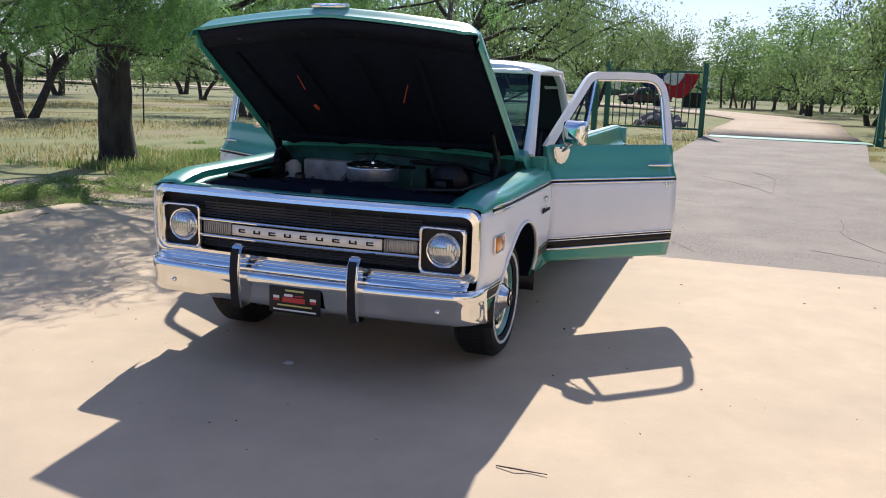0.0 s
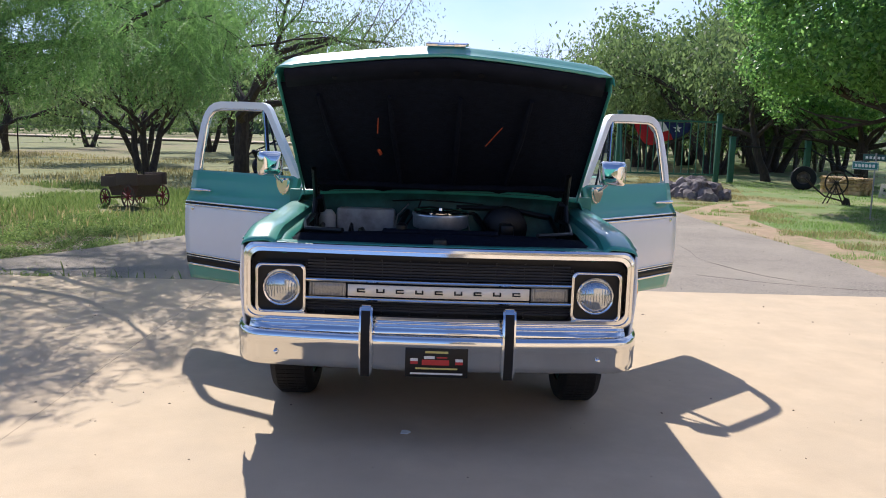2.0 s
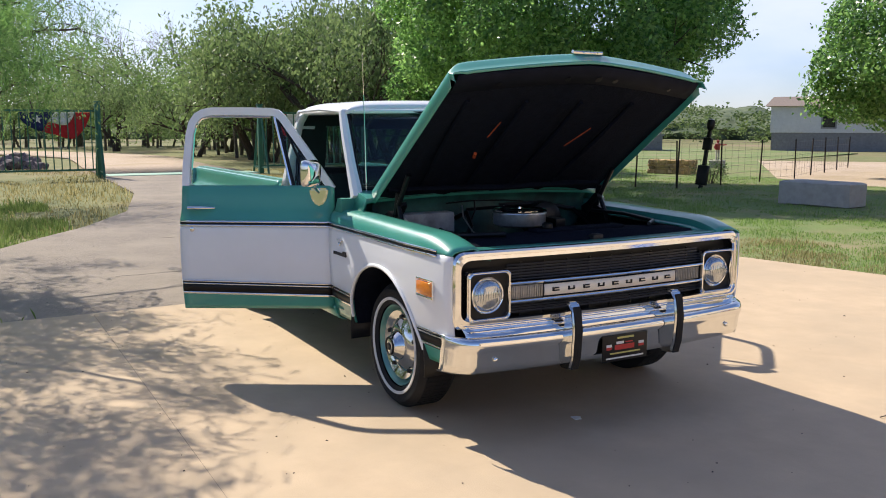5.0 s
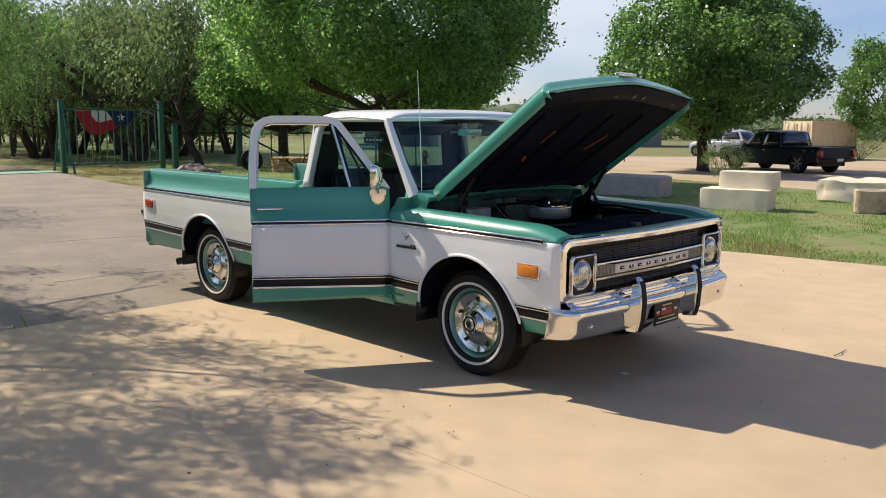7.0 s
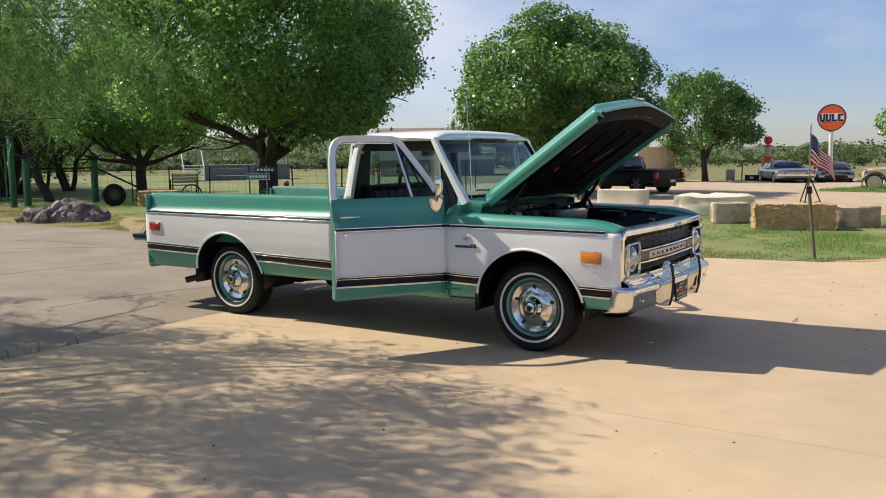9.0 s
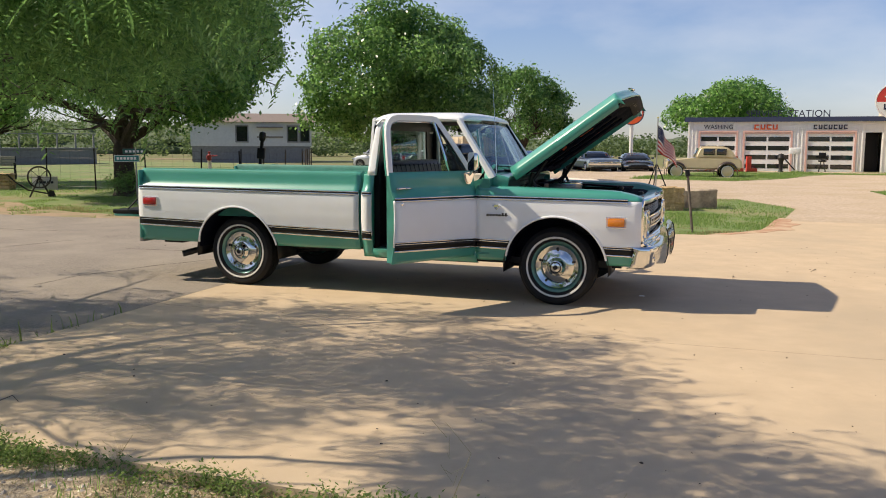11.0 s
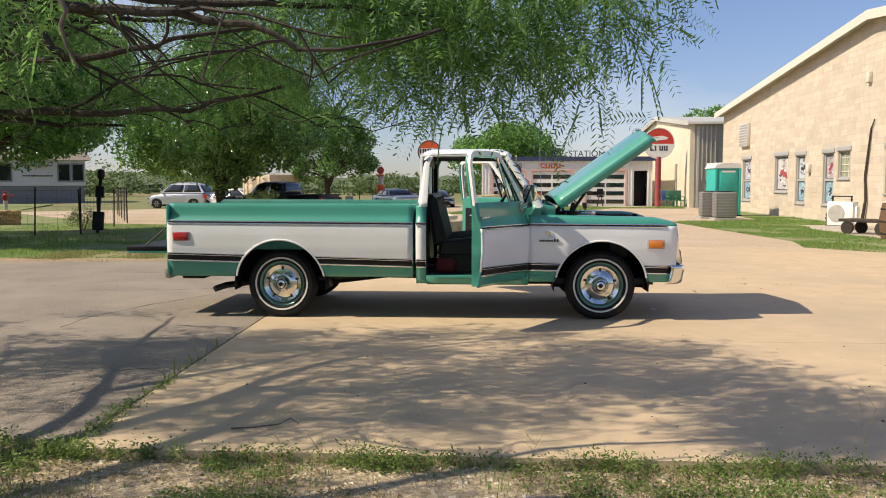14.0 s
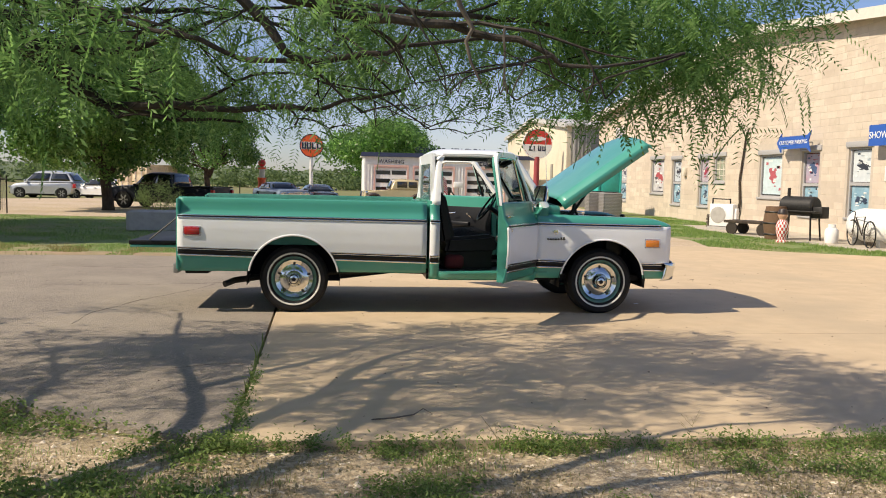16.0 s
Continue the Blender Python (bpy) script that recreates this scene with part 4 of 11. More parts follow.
solid(part("hood_front_rail", bm, M_RAIL, hood, "dusty scuffed front rail"), 0.01)
for v, r in ((-0.14, 0.016), (0.06, 0.02), (0.18, 0.016), (-0.55, 0.012), (0.6, 0.012)):
    part("rail_hole", lathe(bmesh.new(), [(0, -0.002), (r, -0.002), (r, 0.0)], 14, pose(hood_len(v) - 0.085, v, -0.058 + 0.026 * (1 - (v / 0.83) ** 2))), M_BLACK, hood)
bm = bmesh.new()
prism(bm, [(-0.10, -0.017), (-0.045, -0.017), (-0.035, -0.028), (0.035, -0.028), (0.045, -0.017), (0.10, -0.017), (0.115, 0.017), (0.05, 0.017), (0.04, 0.028), (-0.04, 0.028), (-0.05, 0.017), (-0.09, 0.017)], 0.0, 0.018, "xy",
      m=pose(hood_len(0) - 0.04, 0, 0.096, 0, 50, 0) @ pose(0, 0, 0, 0, 0, 90))
bmesh.ops.bevel(bm, geom=list(bm.edges), offset=0.004, segments=1, affect="EDGES")
part("hood_emblem", bm, M_CHROME, hood, "plain chrome hood emblem")
for s in (-1, 1):
    bm = bmesh.new()
    tube(bm, [(-0.40, s * 0.75, 0.93), (-0.30, s * 0.745, 1.02), (-0.26, s * 0.74, 1.17)], 0.02, 8)
    tube(bm, [(-0.18, s * 0.75, 0.95), (-0.26, s * 0.745, 1.10), (-0.14, s * 0.74, 1.28)], 0.016, 8)
    prism(bm, [(-0.44, 0.90), (-0.15, 0.92), (-0.17, 1.0), (-0.36, 1.06), (-0.44, 1.02)], s * 0.75 - 0.012, s * 0.75 + 0.012, "xz")
    for k in range(9):
        tube(bm, [(-0.37 + k * 0.014, s * 0.735, 1.0 + k * 0.012), (-0.365 + k * 0.014, s * 0.70, 1.004 + k * 0.012)], 0.022, 6)
    part("hood_hinge", bm, M_BLACK, truck, "black spring hood hinge")

# ---- engine bay ----
def cowl_arc(y):
    return 0.028 * (1 - (y / 0.86) ** 2)


bm = bmesh.new()
rows = []
for y in np.linspace(-0.8, 0.8, 33):
    hump = 0.10 * math.exp(-(y / 0.2) ** 2)
    rows.append([(-0.50, y, 0.42), (-0.50, y, 0.75), (-0.50 + hump * 0.7, y, 0.93), (-0.51, y, 1.07), (-0.48, y, 1.11 + cowl_arc(y)), (-0.455, y, 1.122 + cowl_arc(y))])
sheet(bm, rows)
# dark teal, mottled with still darker blotches
M_FIREWALL = surf("blotchy dark teal paint", (0.022, 0.115, 0.095), (0.010, 0.05, 0.043), 9.0, 0.5, c3=(0.012, 0.03, 0.03), big=4.0, mix3=0.55)
solid(part("firewall", bm, M_FIREWALL, truck, "blotchy dark teal firewall", angle=60), 0.006)
part("cowl_lip", tube(bmesh.new(), [(-0.452, y, 1.128 + cowl_arc(y)) for y in np.linspace(-0.78, 0.78, 25)], 0.009, 8), M_TEAL, truck, "bright teal cowl lip")
part("heater_box", box(bmesh.new(), -0.50, -0.40, -0.64, -0.28, 0.70, 1.03, 0.02), surf("grey felt box", (0.42, 0.42, 0.40), (0.27, 0.27, 0.26), 9, 0.8, c3=(0.16, 0.155, 0.15), big=6.0, mix3=0.6), truck, "grey heater box")
bm = bmesh.new()
lathe(bm, [(0.0, 0.0), (0.12, 0.0), (0.14, 0.05), (0.135, 0.10), (0.09, 0.13), (0.0, 0.13)], 28, pose(-0.49, 0.40, 0.93, 0, 90, 0))
box(bm, -0.36, -0.22, 0.36, 0.44, 0.90, 0.97, 0.01)
part("brake_booster", bm, M_BLACK, truck, "black brake booster")
bm = bmesh.new()
box(bm, -0.42, 0.30, -0.17, 0.17, 0.55, 0.80, 0.03)
for s in (-1, 1):
    box(bm, -0.36, 0.28, -0.09, 0.09, -0.06, 0.06, 0.02, m=pose(0, s * 0.27, 0.76, s * -40, 0, 0))
part("engine_block", bm, M_DARKMETAL, truck, "greasy dark engine")
cl = part("air_cleaner", lathe(bmesh.new(), [(0.0, 0.0), (0.15, 0.0), (0.182, 0.012), (0.186, 0.03), (0.186, 0.085), (0.192, 0.09), (0.19, 0.098), (0.15, 0.105), (0.10, 0.102), (0.07, 0.108), (0.0, 0.108)], 48, pose(-0.11, 0.0, 0.955) @ Matrix.Diagonal((0.86, 0.86, 0.9, 1))), surf("dull polished tin", (0.55, 0.56, 0.57), (0.40, 0.41, 0.42), 30, 0.28, 0.8), truck, "round bright air cleaner")
part("air_cleaner_lid", lathe(bmesh.new(), [(0.165, -0.002), (0.165, 0.006), (0.155, 0.010), (0.13, 0.004), (0.07, 0.002), (0.06, 0.010), (0.04, 0.012), (0.012, 0.006), (0.01, 0.022), (0.0, 0.023)], 36, pose(-0.11, 0, 1.05)), M_CHROME, cl, "chrome air cleaner lid")
part("lid_recess", lathe(bmesh.new(), [(0.072, 0.0), (0.125, 0.0), (0.125, 0.003), (0.072, 0.003)], 28, pose(-0.11, 0, 1.0545)), M_BLACK, cl)
rng_h = random.Random(5)
# thin wires and pipes over the engine
for pts, r, mt in (([(-0.49, -0.30, 1.075), (-0.44, -0.12, 1.09), (-0.42, 0.08, 1.085), (-0.46, 0.26, 1.07)], 0.005, M_BLACK),
                   ([(-0.44, -0.12, 1.09), (-0.40, -0.14, 1.03), (-0.36, -0.20, 0.95), (-0.30, -0.24, 0.86)], 0.006, M_BLACK),
                   ([(-0.46, -0.2, 1.06), (-0.34, -0.26, 1.0), (-0.22, -0.27, 0.93), (-0.12, -0.24, 0.86)], 0.005, M_GREYMETAL),
                   ([(-0.36, -0.52, 0.86), (-0.2, -0.46, 0.93), (-0.05, -0.42, 0.90), (0.1, -0.36, 0.84)], 0.012, M_BLACK),
                   ([(-0.3, -0.56, 0.84), (-0.16, -0.52, 0.96), (-0.04, -0.50, 0.92), (0.06, -0.52, 0.84)], 0.009, M_BLACK),
                   ([(-0.47, 0.12, 1.04), (-0.38, 0.16, 1.0), (-0.3, 0.18, 0.92)], 0.006, M_GREYMETAL),
                   ([(-0.2, -0.44, 0.88), (0.0, -0.46, 0.95), (0.16, -0.42, 0.94), (0.30, -0.40, 0.97)], 0.007, M_BLACK)):
    part("wire", tube(bmesh.new(), pts, r, 6), mt, truck)
part("washer_bottle", lathe(bmesh.new(), [(0, 0), (0.05, 0), (0.055, 0.02), (0.055, 0.13), (0.03, 0.16), (0.0, 0.162)], 16, pose(-0.36, -0.69, 0.86)), M_SIGNCLEAR, truck, "pale plastic washer bottle")
for pts in ([(-0.48, -0.24, 0.98), (-0.40, -0.20, 1.02), (-0.28, -0.24, 0.95), (-0.25, -0.30, 0.85), (-0.1, -0.33, 0.80)],
            [(-0.48, -0.15, 1.03), (-0.3, -0.05, 1.055), (-0.1, 0.1, 1.05), (-0.3, 0.2, 1.03)],
            [(-0.49, 0.22, 1.0), (-0.36, 0.28, 0.93), (-0.2, 0.30, 0.86), (0.05, 0.3, 0.82)],
            [(0.46, -0.15, 0.86), (0.36, -0.12, 0.90), (0.22, -0.06, 0.84)],
            [(0.46, 0.25, 0.62), (0.3, 0.3, 0.60), (0.1, 0.22, 0.62)],
            [(-0.49, 0.1, 1.045), (-0.47, 0.4, 1.05), (-0.46, 0.68, 1.0), (-0.3, 0.72, 0.9)],
            [(-0.42, -0.7, 0.95), (-0.1, -0.72, 0.9), (0.3, -0.70, 0.88), (0.5, -0.66, 0.9)]):
    part("hose", tube(bmesh.new(), pts, rng_h.choice((0.008, 0.011, 0.016)), 8), M_BLACK, truck)
for s in (-1, 1):
    bm = bmesh.new()
    sheet(bm, [[(x, s * 0.775, 0.985 - 0.035 * (x + 0.5)), (x, s * 0.735, 0.9), (x, s * 0.60, 0.84), (x, s * 0.57, 0.6)] for x in np.linspace(-0.5, 0.62, 12)])
    solid(part("inner_fender", bm, M_BLACK, truck), 0.006)
bm = bmesh.new()
rows = []
for y in np.linspace(-0.76, 0.76, 21):
    sag = 0.03 * math.cos(y * 2.0)
    rows.append([(0.30, y, 0.60), (0.33, y, 0.93 + sag * 0.5), (0.38, y, 0.965 + sag), (0.56, y, 0.965 + sag), (0.66, y, 0.935)])
sheet(bm, rows)
solid(part("radiator_support", bm, M_LINER, truck, "black radiator shroud panel"), 0.01)
part("radiator_cap_tank", box(bmesh.new(), 0.40, 0.50, -0.3, 0.3, 0.99, 1.008, 0.008), M_LINER, truck)
part("battery", box(bmesh.new(), 0.12, 0.36, -0.68, -0.50, 0.62, 0.86, 0.01), M_BLACK, truck, "black battery")
part("radiator_cap", lathe(bmesh.new(), [(0.0, 0.0), (0.03, 0.0), (0.03, 0.02), (0.018, 0.03), (0.0, 0.032)], 16, pose(0.45, -0.2, 1.012)), M_BLACK, truck)
part("wire_loom", tube(bmesh.new(), [(-0.35, -0.745, 1.0), (-0.1, -0.75, 1.005), (0.15, -0.74, 0.995), (0.38, -0.7, 0.99), (0.5, -0.5, 1.0)], 0.014, 8), M_BLACK, truck)
part("wire_loom", tube(bmesh.new(), [(-0.3, 0.72, 1.0), (0.0, 0.73, 1.005), (0.3, 0.70, 0.99), (0.48, 0.5, 1.0)], 0.012, 8), M_BLACK, truck)
part("hood_latch", box(bmesh.new(), 0.59, 0.64, -0.035, 0.035, 0.94, 0.985, 0.01), M_DARKMETAL, truck)

# ---- cab ----
bm = bmesh.new()
rows = []
for y in np.linspace(-0.86, 0.86, 25):
    c = cowl_arc(y)
    rows.append([(-0.452, y, 1.10 + c), (-0.455, y, 1.127 + c), (-0.50, y, 1.142 + c), (-0.58, y, 1.156 + 0.7 * c), (-0.68, y, 1.168 + 0.4 * c)])
rows.insert(0, [(p[0], -0.885, min(p[2], 1.05)) for p in rows[0]])
rows.append([(p[0], 0.885, min(p[2], 1.05)) for p in rows[-1]])
sheet(bm, rows)
solid(part("cowl", bm, M_TEAL, truck, "teal cowl panel"), 0.006)
part("cowl_vent", box(bmesh.new(), -0.60, -0.54, -0.5, 0.5, 1.165, 1.188, 0.004), M_BLACK, truck)
roof_rows = []
for x in np.concatenate([np.linspace(-0.90, -1.02, 4), np.linspace(-1.1, -1.68, 10), np.linspace(-1.72, -1.80, 5)]):
    row = []
    for k in np.linspace(-1, 1, 31):
        y = 0.80 * k
        fx = min(1.0, max(0.0, (x + 1.81) / 0.16), max(0.0, (-0.885 - x) / 0.18))
        fx = math.sqrt(max(0.0, 1 - (1 - fx) ** 2))
        fy = math.sqrt(max(0.0, 1 - max(0.0, (abs(k) - 0.72) / 0.28) ** 2))
        row.append((x, y, 1.645 + 0.065 * fx * fy + 0.02 * (1 - k * k) * fx))
    roof_rows.append(row)
bm = bmesh.new()
sheet(bm, roof_rows)
solid(part("roof", bm, M_WHITE, truck, "white cab roof", angle=60), 0.02)
bm = bmesh.new()
tube(bm, [(-0.96, -0.80, 1.648), (-0.90, -0.70, 1.650), (-0.885, 0, 1.655), (-0.90, 0.70, 1.650), (-0.96, 0.80, 1.648)], 0.016, 8)
part("windshield_header", bm, M_WHITE, truck)
for s in (-1, 1):
    bm = bmesh.new()
    pts = [(-0.60, s * 0.855, 1.12), (-0.72, s * 0.84, 1.30), (-0.84, s * 0.82, 1.48), (-0.945, s * 0.795, 1.64)]
    tube(bm, pts, [0.042, 0.034, 0.032, 0.03], 8)
    part("windshield_pillar", bm, M_WHITE, truck)
    part("drip_rail", tube(bmesh.new(), [(-0.93, s * 0.805, 1.645), (-1.3, s * 0.815, 1.665), (-1.70, s * 0.815, 1.655), (-1.76, s * 0.82, 1.60)], 0.011, 6), M_WHITE, truck)
    # rear corner pillar: white above the belt, teal band, white and teal below
    def pil_y(z):
        return float(np.interp(z, [1.13, 1.2, 1.45, 1.60, 1.66], [0.93, 0.915, 0.855, 0.82, 0.78]))
    bm = bmesh.new()
    rows = []
    for z in np.linspace(1.13, 1.67, 12):
        f = (z - 1.13) / 0.54
        xa, xb = -1.735 + 0.02 * f - 0.05 * max(0, (f - 0.8) / 0.2) * -1, -1.835 + 0.055 * f
        y = pil_y(z)
        rows.append([(xa, s * (y - 0.05), z), (xa, s * y, z), ((xa + xb) / 2, s * (y + 0.004), z), (xb + 0.02, s * (y - 0.008), z), (xb, s * (y - 0.05), z), (xb, s * (y - 0.16), z)])
    sheet(bm, rows)
    solid(part("rear_pillar", bm, M_WHITE, truck, "white rear cab pillar", angle=60), 0.02)
    side_set(-1.845, -1.742, s, truck, None, 0.36, 1.14)
    bm = bmesh.new()
    sheet(bm, [[(x, s * 0.965, 0.44), (x, s * 0.957, 0.41), (x, s * 0.93, 0.36), (x, s * 0.88, 0.345)] for x in np.linspace(-1.742, -0.725, 8)])
    solid(part("rocker_panel", bm, M_TEAL, truck), 0.01)
    bm = bmesh.new()
    box(bm, -1.74, -0.72, min(s * 0.80, s * 0.965), max(s * 0.80, s * 0.965), 0.425, 0.445, 0.006)
    part("sill_plate", bm, M_TEAL, truck)
    bm = bmesh.new()
    prism(bm, [(-0.72, 0.44), (-0.60, 0.44), (-0.60, 1.12), (-0.66, 1.12), (-0.74, 0.98), (-0.74, 0.6)], min(s * 0.80, s * 0.96), max(s * 0.80, s * 0.96), "xz")
    part("door_jamb", bm, M_TEALIN, truck)
    bm = bmesh.new()
    prism(bm, [(-1.735, 0.44), (-1.78, 0.44), (-1.78, 1.60), (-1.735, 1.60)], min(s * 0.78, s * 0.82), max(s * 0.78, s * 0.82), "xz")
    part("rear_jamb", bm, M_VINYL, truck)
# rear wall and window
bm = bmesh.new()
box(bm, -1.84, -1.80, -0.90, 0.90, 0.44, 1.17, 0.006)
part("cab_rear_wall", bm, M_TEAL, truck)
bm = bmesh.new()
for s in (-1, 1):
    prism(bm, [(s * 0.9, 1.16), (s * 0.60, 1.16), (s * 0.57, 1.56), (s * 0.79, 1.66)], -1.815, -1.79, "yz")
prism(bm, [(-0.8, 1.56), (0.8, 1.56), (0.78, 1.67), (-0.78, 1.67)], -1.81, -1.785, "yz")
part("rear_window_wall", bm, M_WHITE, truck)
bm = bmesh.new()
for s in (-1, 1):
    prism(bm, [(s * 0.83, 1.16), (s * 0.605, 1.16), (s * 0.575, 1.55), (s * 0.765, 1.64)], -1.786, -1.774, "yz")
prism(bm, [(-0.79, 1.555), (0.79, 1.555), (0.76, 1.655), (-0.76, 1.655)], -1.772, -1.76, "yz")
box(bm, -1.797, -1.774, -0.80, 0.80, 0.45, 1.158)
part("inner_rear_trim", bm, M_VINYL, truck, "black inner cab trim", smooth=False)
M_HEADLINER = surf("dark blue headliner", (0.018, 0.024, 0.04), (0.012, 0.017, 0.03), 20, 0.9)
bm = bmesh.new()
sheet(bm, [[(x, p[1] * 0.94, 1.632 + (p[2] - 1.645) * 0.55) for p in row] for x, row in ((max(-1.765, min(-0.935, row[0][0])), row) for row in roof_rows[2:-2])])
solid(part("headliner", bm, M_HEADLINER, truck, "dark headliner"), 0.008)
bm = bmesh.new()
sheet(bm, [[(-1.808, y, 1.165), (-1.80, y, 1.565)] for y in np.linspace(-0.62, 0.62, 5)])
rg = solid(part("rear_window", bm, M_GLASS, truck, "rear cab window glass"), 0.005)
rg.visible_shadow = False
# windshield
rows = []
for y in np.linspace(-0.82, 0.82, 21):
    b = 0.05 * (1 - (y / 0.82) ** 2)
    rows.append([(-0.635 + b + k * -0.295, y * (1 - 0.055 * k), 1.175 + k * 0.475) for k in np.linspace(0, 1, 8)])
bm = bmesh.new()
sheet(bm, rows)
ws = solid(part("windshield", bm, M_GLASS, truck, "curved windshield glass"), 0.005)
ws.visible_shadow = False
part("windshield_seal", tube(bmesh.new(), [r[0] for r in rows], 0.014, 6), M_BLACK, truck)
for row in (rows[0], rows[-1]):
    part("windshield_seal", tube(bmesh.new(), row, 0.013, 6), M_BLACK, truck)
part("windshield_seal", tube(bmesh.new(), [r[-1] for r in rows], 0.012, 6), M_BLACK, truck)
for s in (-1, 1):
    y0 = s * 0.25
    part("wiper", tube(bmesh.new(), [(-0.56, y0, 1.185), (-0.60, y0 + s * 0.1, 1.215), (-0.625, y0 + s * 0.42, 1.225)], 0.006, 6), M_BLACK, truck)
mir = part("inside_mirror", box(bmesh.new(), -0.90, -0.885, -0.13, 0.13, 1.53, 1.585, 0.006), M_CHROME, truck)
# inside
part("cab_floor", box(bmesh.new(), -1.80, -0.52, -0.80, 0.80, 0.42, 0.45), M_VINYL, truck)
bm = bmesh.new()
prism(bm, [(-0.62, 1.13), (-0.78, 1.10), (-0.84, 1.06), (-0.84, 0.90), (-0.74, 0.86), (-0.62, 0.60)], -0.80, 0.80, "xz")
bmesh.ops.bevel(bm, geom=list(bm.edges), offset=0.015, segments=2, affect="EDGES")
part("dashboard", bm, M_TEALIN, truck, "dark teal dashboard")
bm = bmesh.new()
prism(bm, [(-1.10, 0.62), (-1.08, 0.76), (-1.14, 0.82), (-1.62, 0.78), (-1.66, 0.60)], -0.72, 0.72, "xz")
bmesh.ops.bevel(bm, geom=list(bm.edges), offset=0.035, segments=3, affect="EDGES")
seat = part("bench_seat", bm, M_VINYL, truck, "black vinyl bench seat")
bm = bmesh.new()
prism(bm, [(-1.54, 0.76), (-1.66, 1.24), (-1.72, 1.27), (-1.77, 1.24), (-1.68, 0.70)], -0.72, 0.72, "xz")
bmesh.ops.bevel(bm, geom=list(bm.edges), offset=0.035, segments=3, affect="EDGES")
part("seat_back", bm, M_VINYL, seat)
bm = bmesh.new()
for k in range(-5, 6):
    tube(bm, [(-1.13, k * 0.12, 0.822), (-1.35, k * 0.12, 0.808), (-1.54, k * 0.12, 0.79)], 0.006, 5)
    tube(bm, [(-1.56, k * 0.12, 0.82), (-1.655, k * 0.12, 1.22)], 0.006, 5)
part("seat_piping", bm, M_VINYL, seat)
part("seat_base", box(bmesh.new(), -1.64, -1.14, -0.68, 0.68, 0.45, 0.62), M_BLACK, seat)
part("floor_bundle", box(bmesh.new(), -1.66, -1.45, -0.80, -0.66, 0.45, 0.60, 0.05, 3), M_MAROON, truck, "maroon cloth bundle on the sill")
bm = bmesh.new()
ctr, tilt = Vector((-1.02, 0.38, 1.09)), pose(-1.02, 0.38, 1.09, 0, -55, 0)
tube(bm, [tilt @ Vector((0.2 * math.cos(a), 0.2 * math.sin(a), 0)) for a in np.linspace(0, 2 * math.pi, 33)[:-1]], 0.012, 8, closed=True)
for a in (0.5, math.pi - 0.5, -math.pi / 2):
    tube(bm, [tilt @ Vector((0, 0, -0.03)), tilt @ Vector((0.2 * math.cos(a), 0.2 * math.sin(a), 0))], 0.009, 6)
tube(bm, [tilt @ Vector((0, 0, 0)), tilt @ Vector((0, 0, -0.28))], 0.03, 8)
part("steering_wheel", bm, M_BLACK, truck, "thin black steering wheel")
for s in (-1, 1):
    part("sun_visor", box(bmesh.new(), -0.015, 0.015, -0.22, 0.22, -0.07, 0.07, 0.008, m=pose(-0.97, s * 0.38, 1.58, 0, 60, 0)), M_VINYL, truck)
# aerial
part("aerial", tube(bmesh.new(), [(-0.59, -0.80, 1.10), (-0.585, -0.80, 1.15), (-0.60, -0.80, 1.50), (-0.63, -0.80, 1.98)], [0.012, 0.004, 0.003, 0.0015], 6), M_CHROME, truck, "thin radio aerial")
part("aerial_base", lathe(bmesh.new(), [(0.022, 0.0), (0.02, 0.02), (0.01, 0.035), (0.0, 0.036)], 12, pose(-0.588, -0.80, 1.095)), M_BLACK, truck)


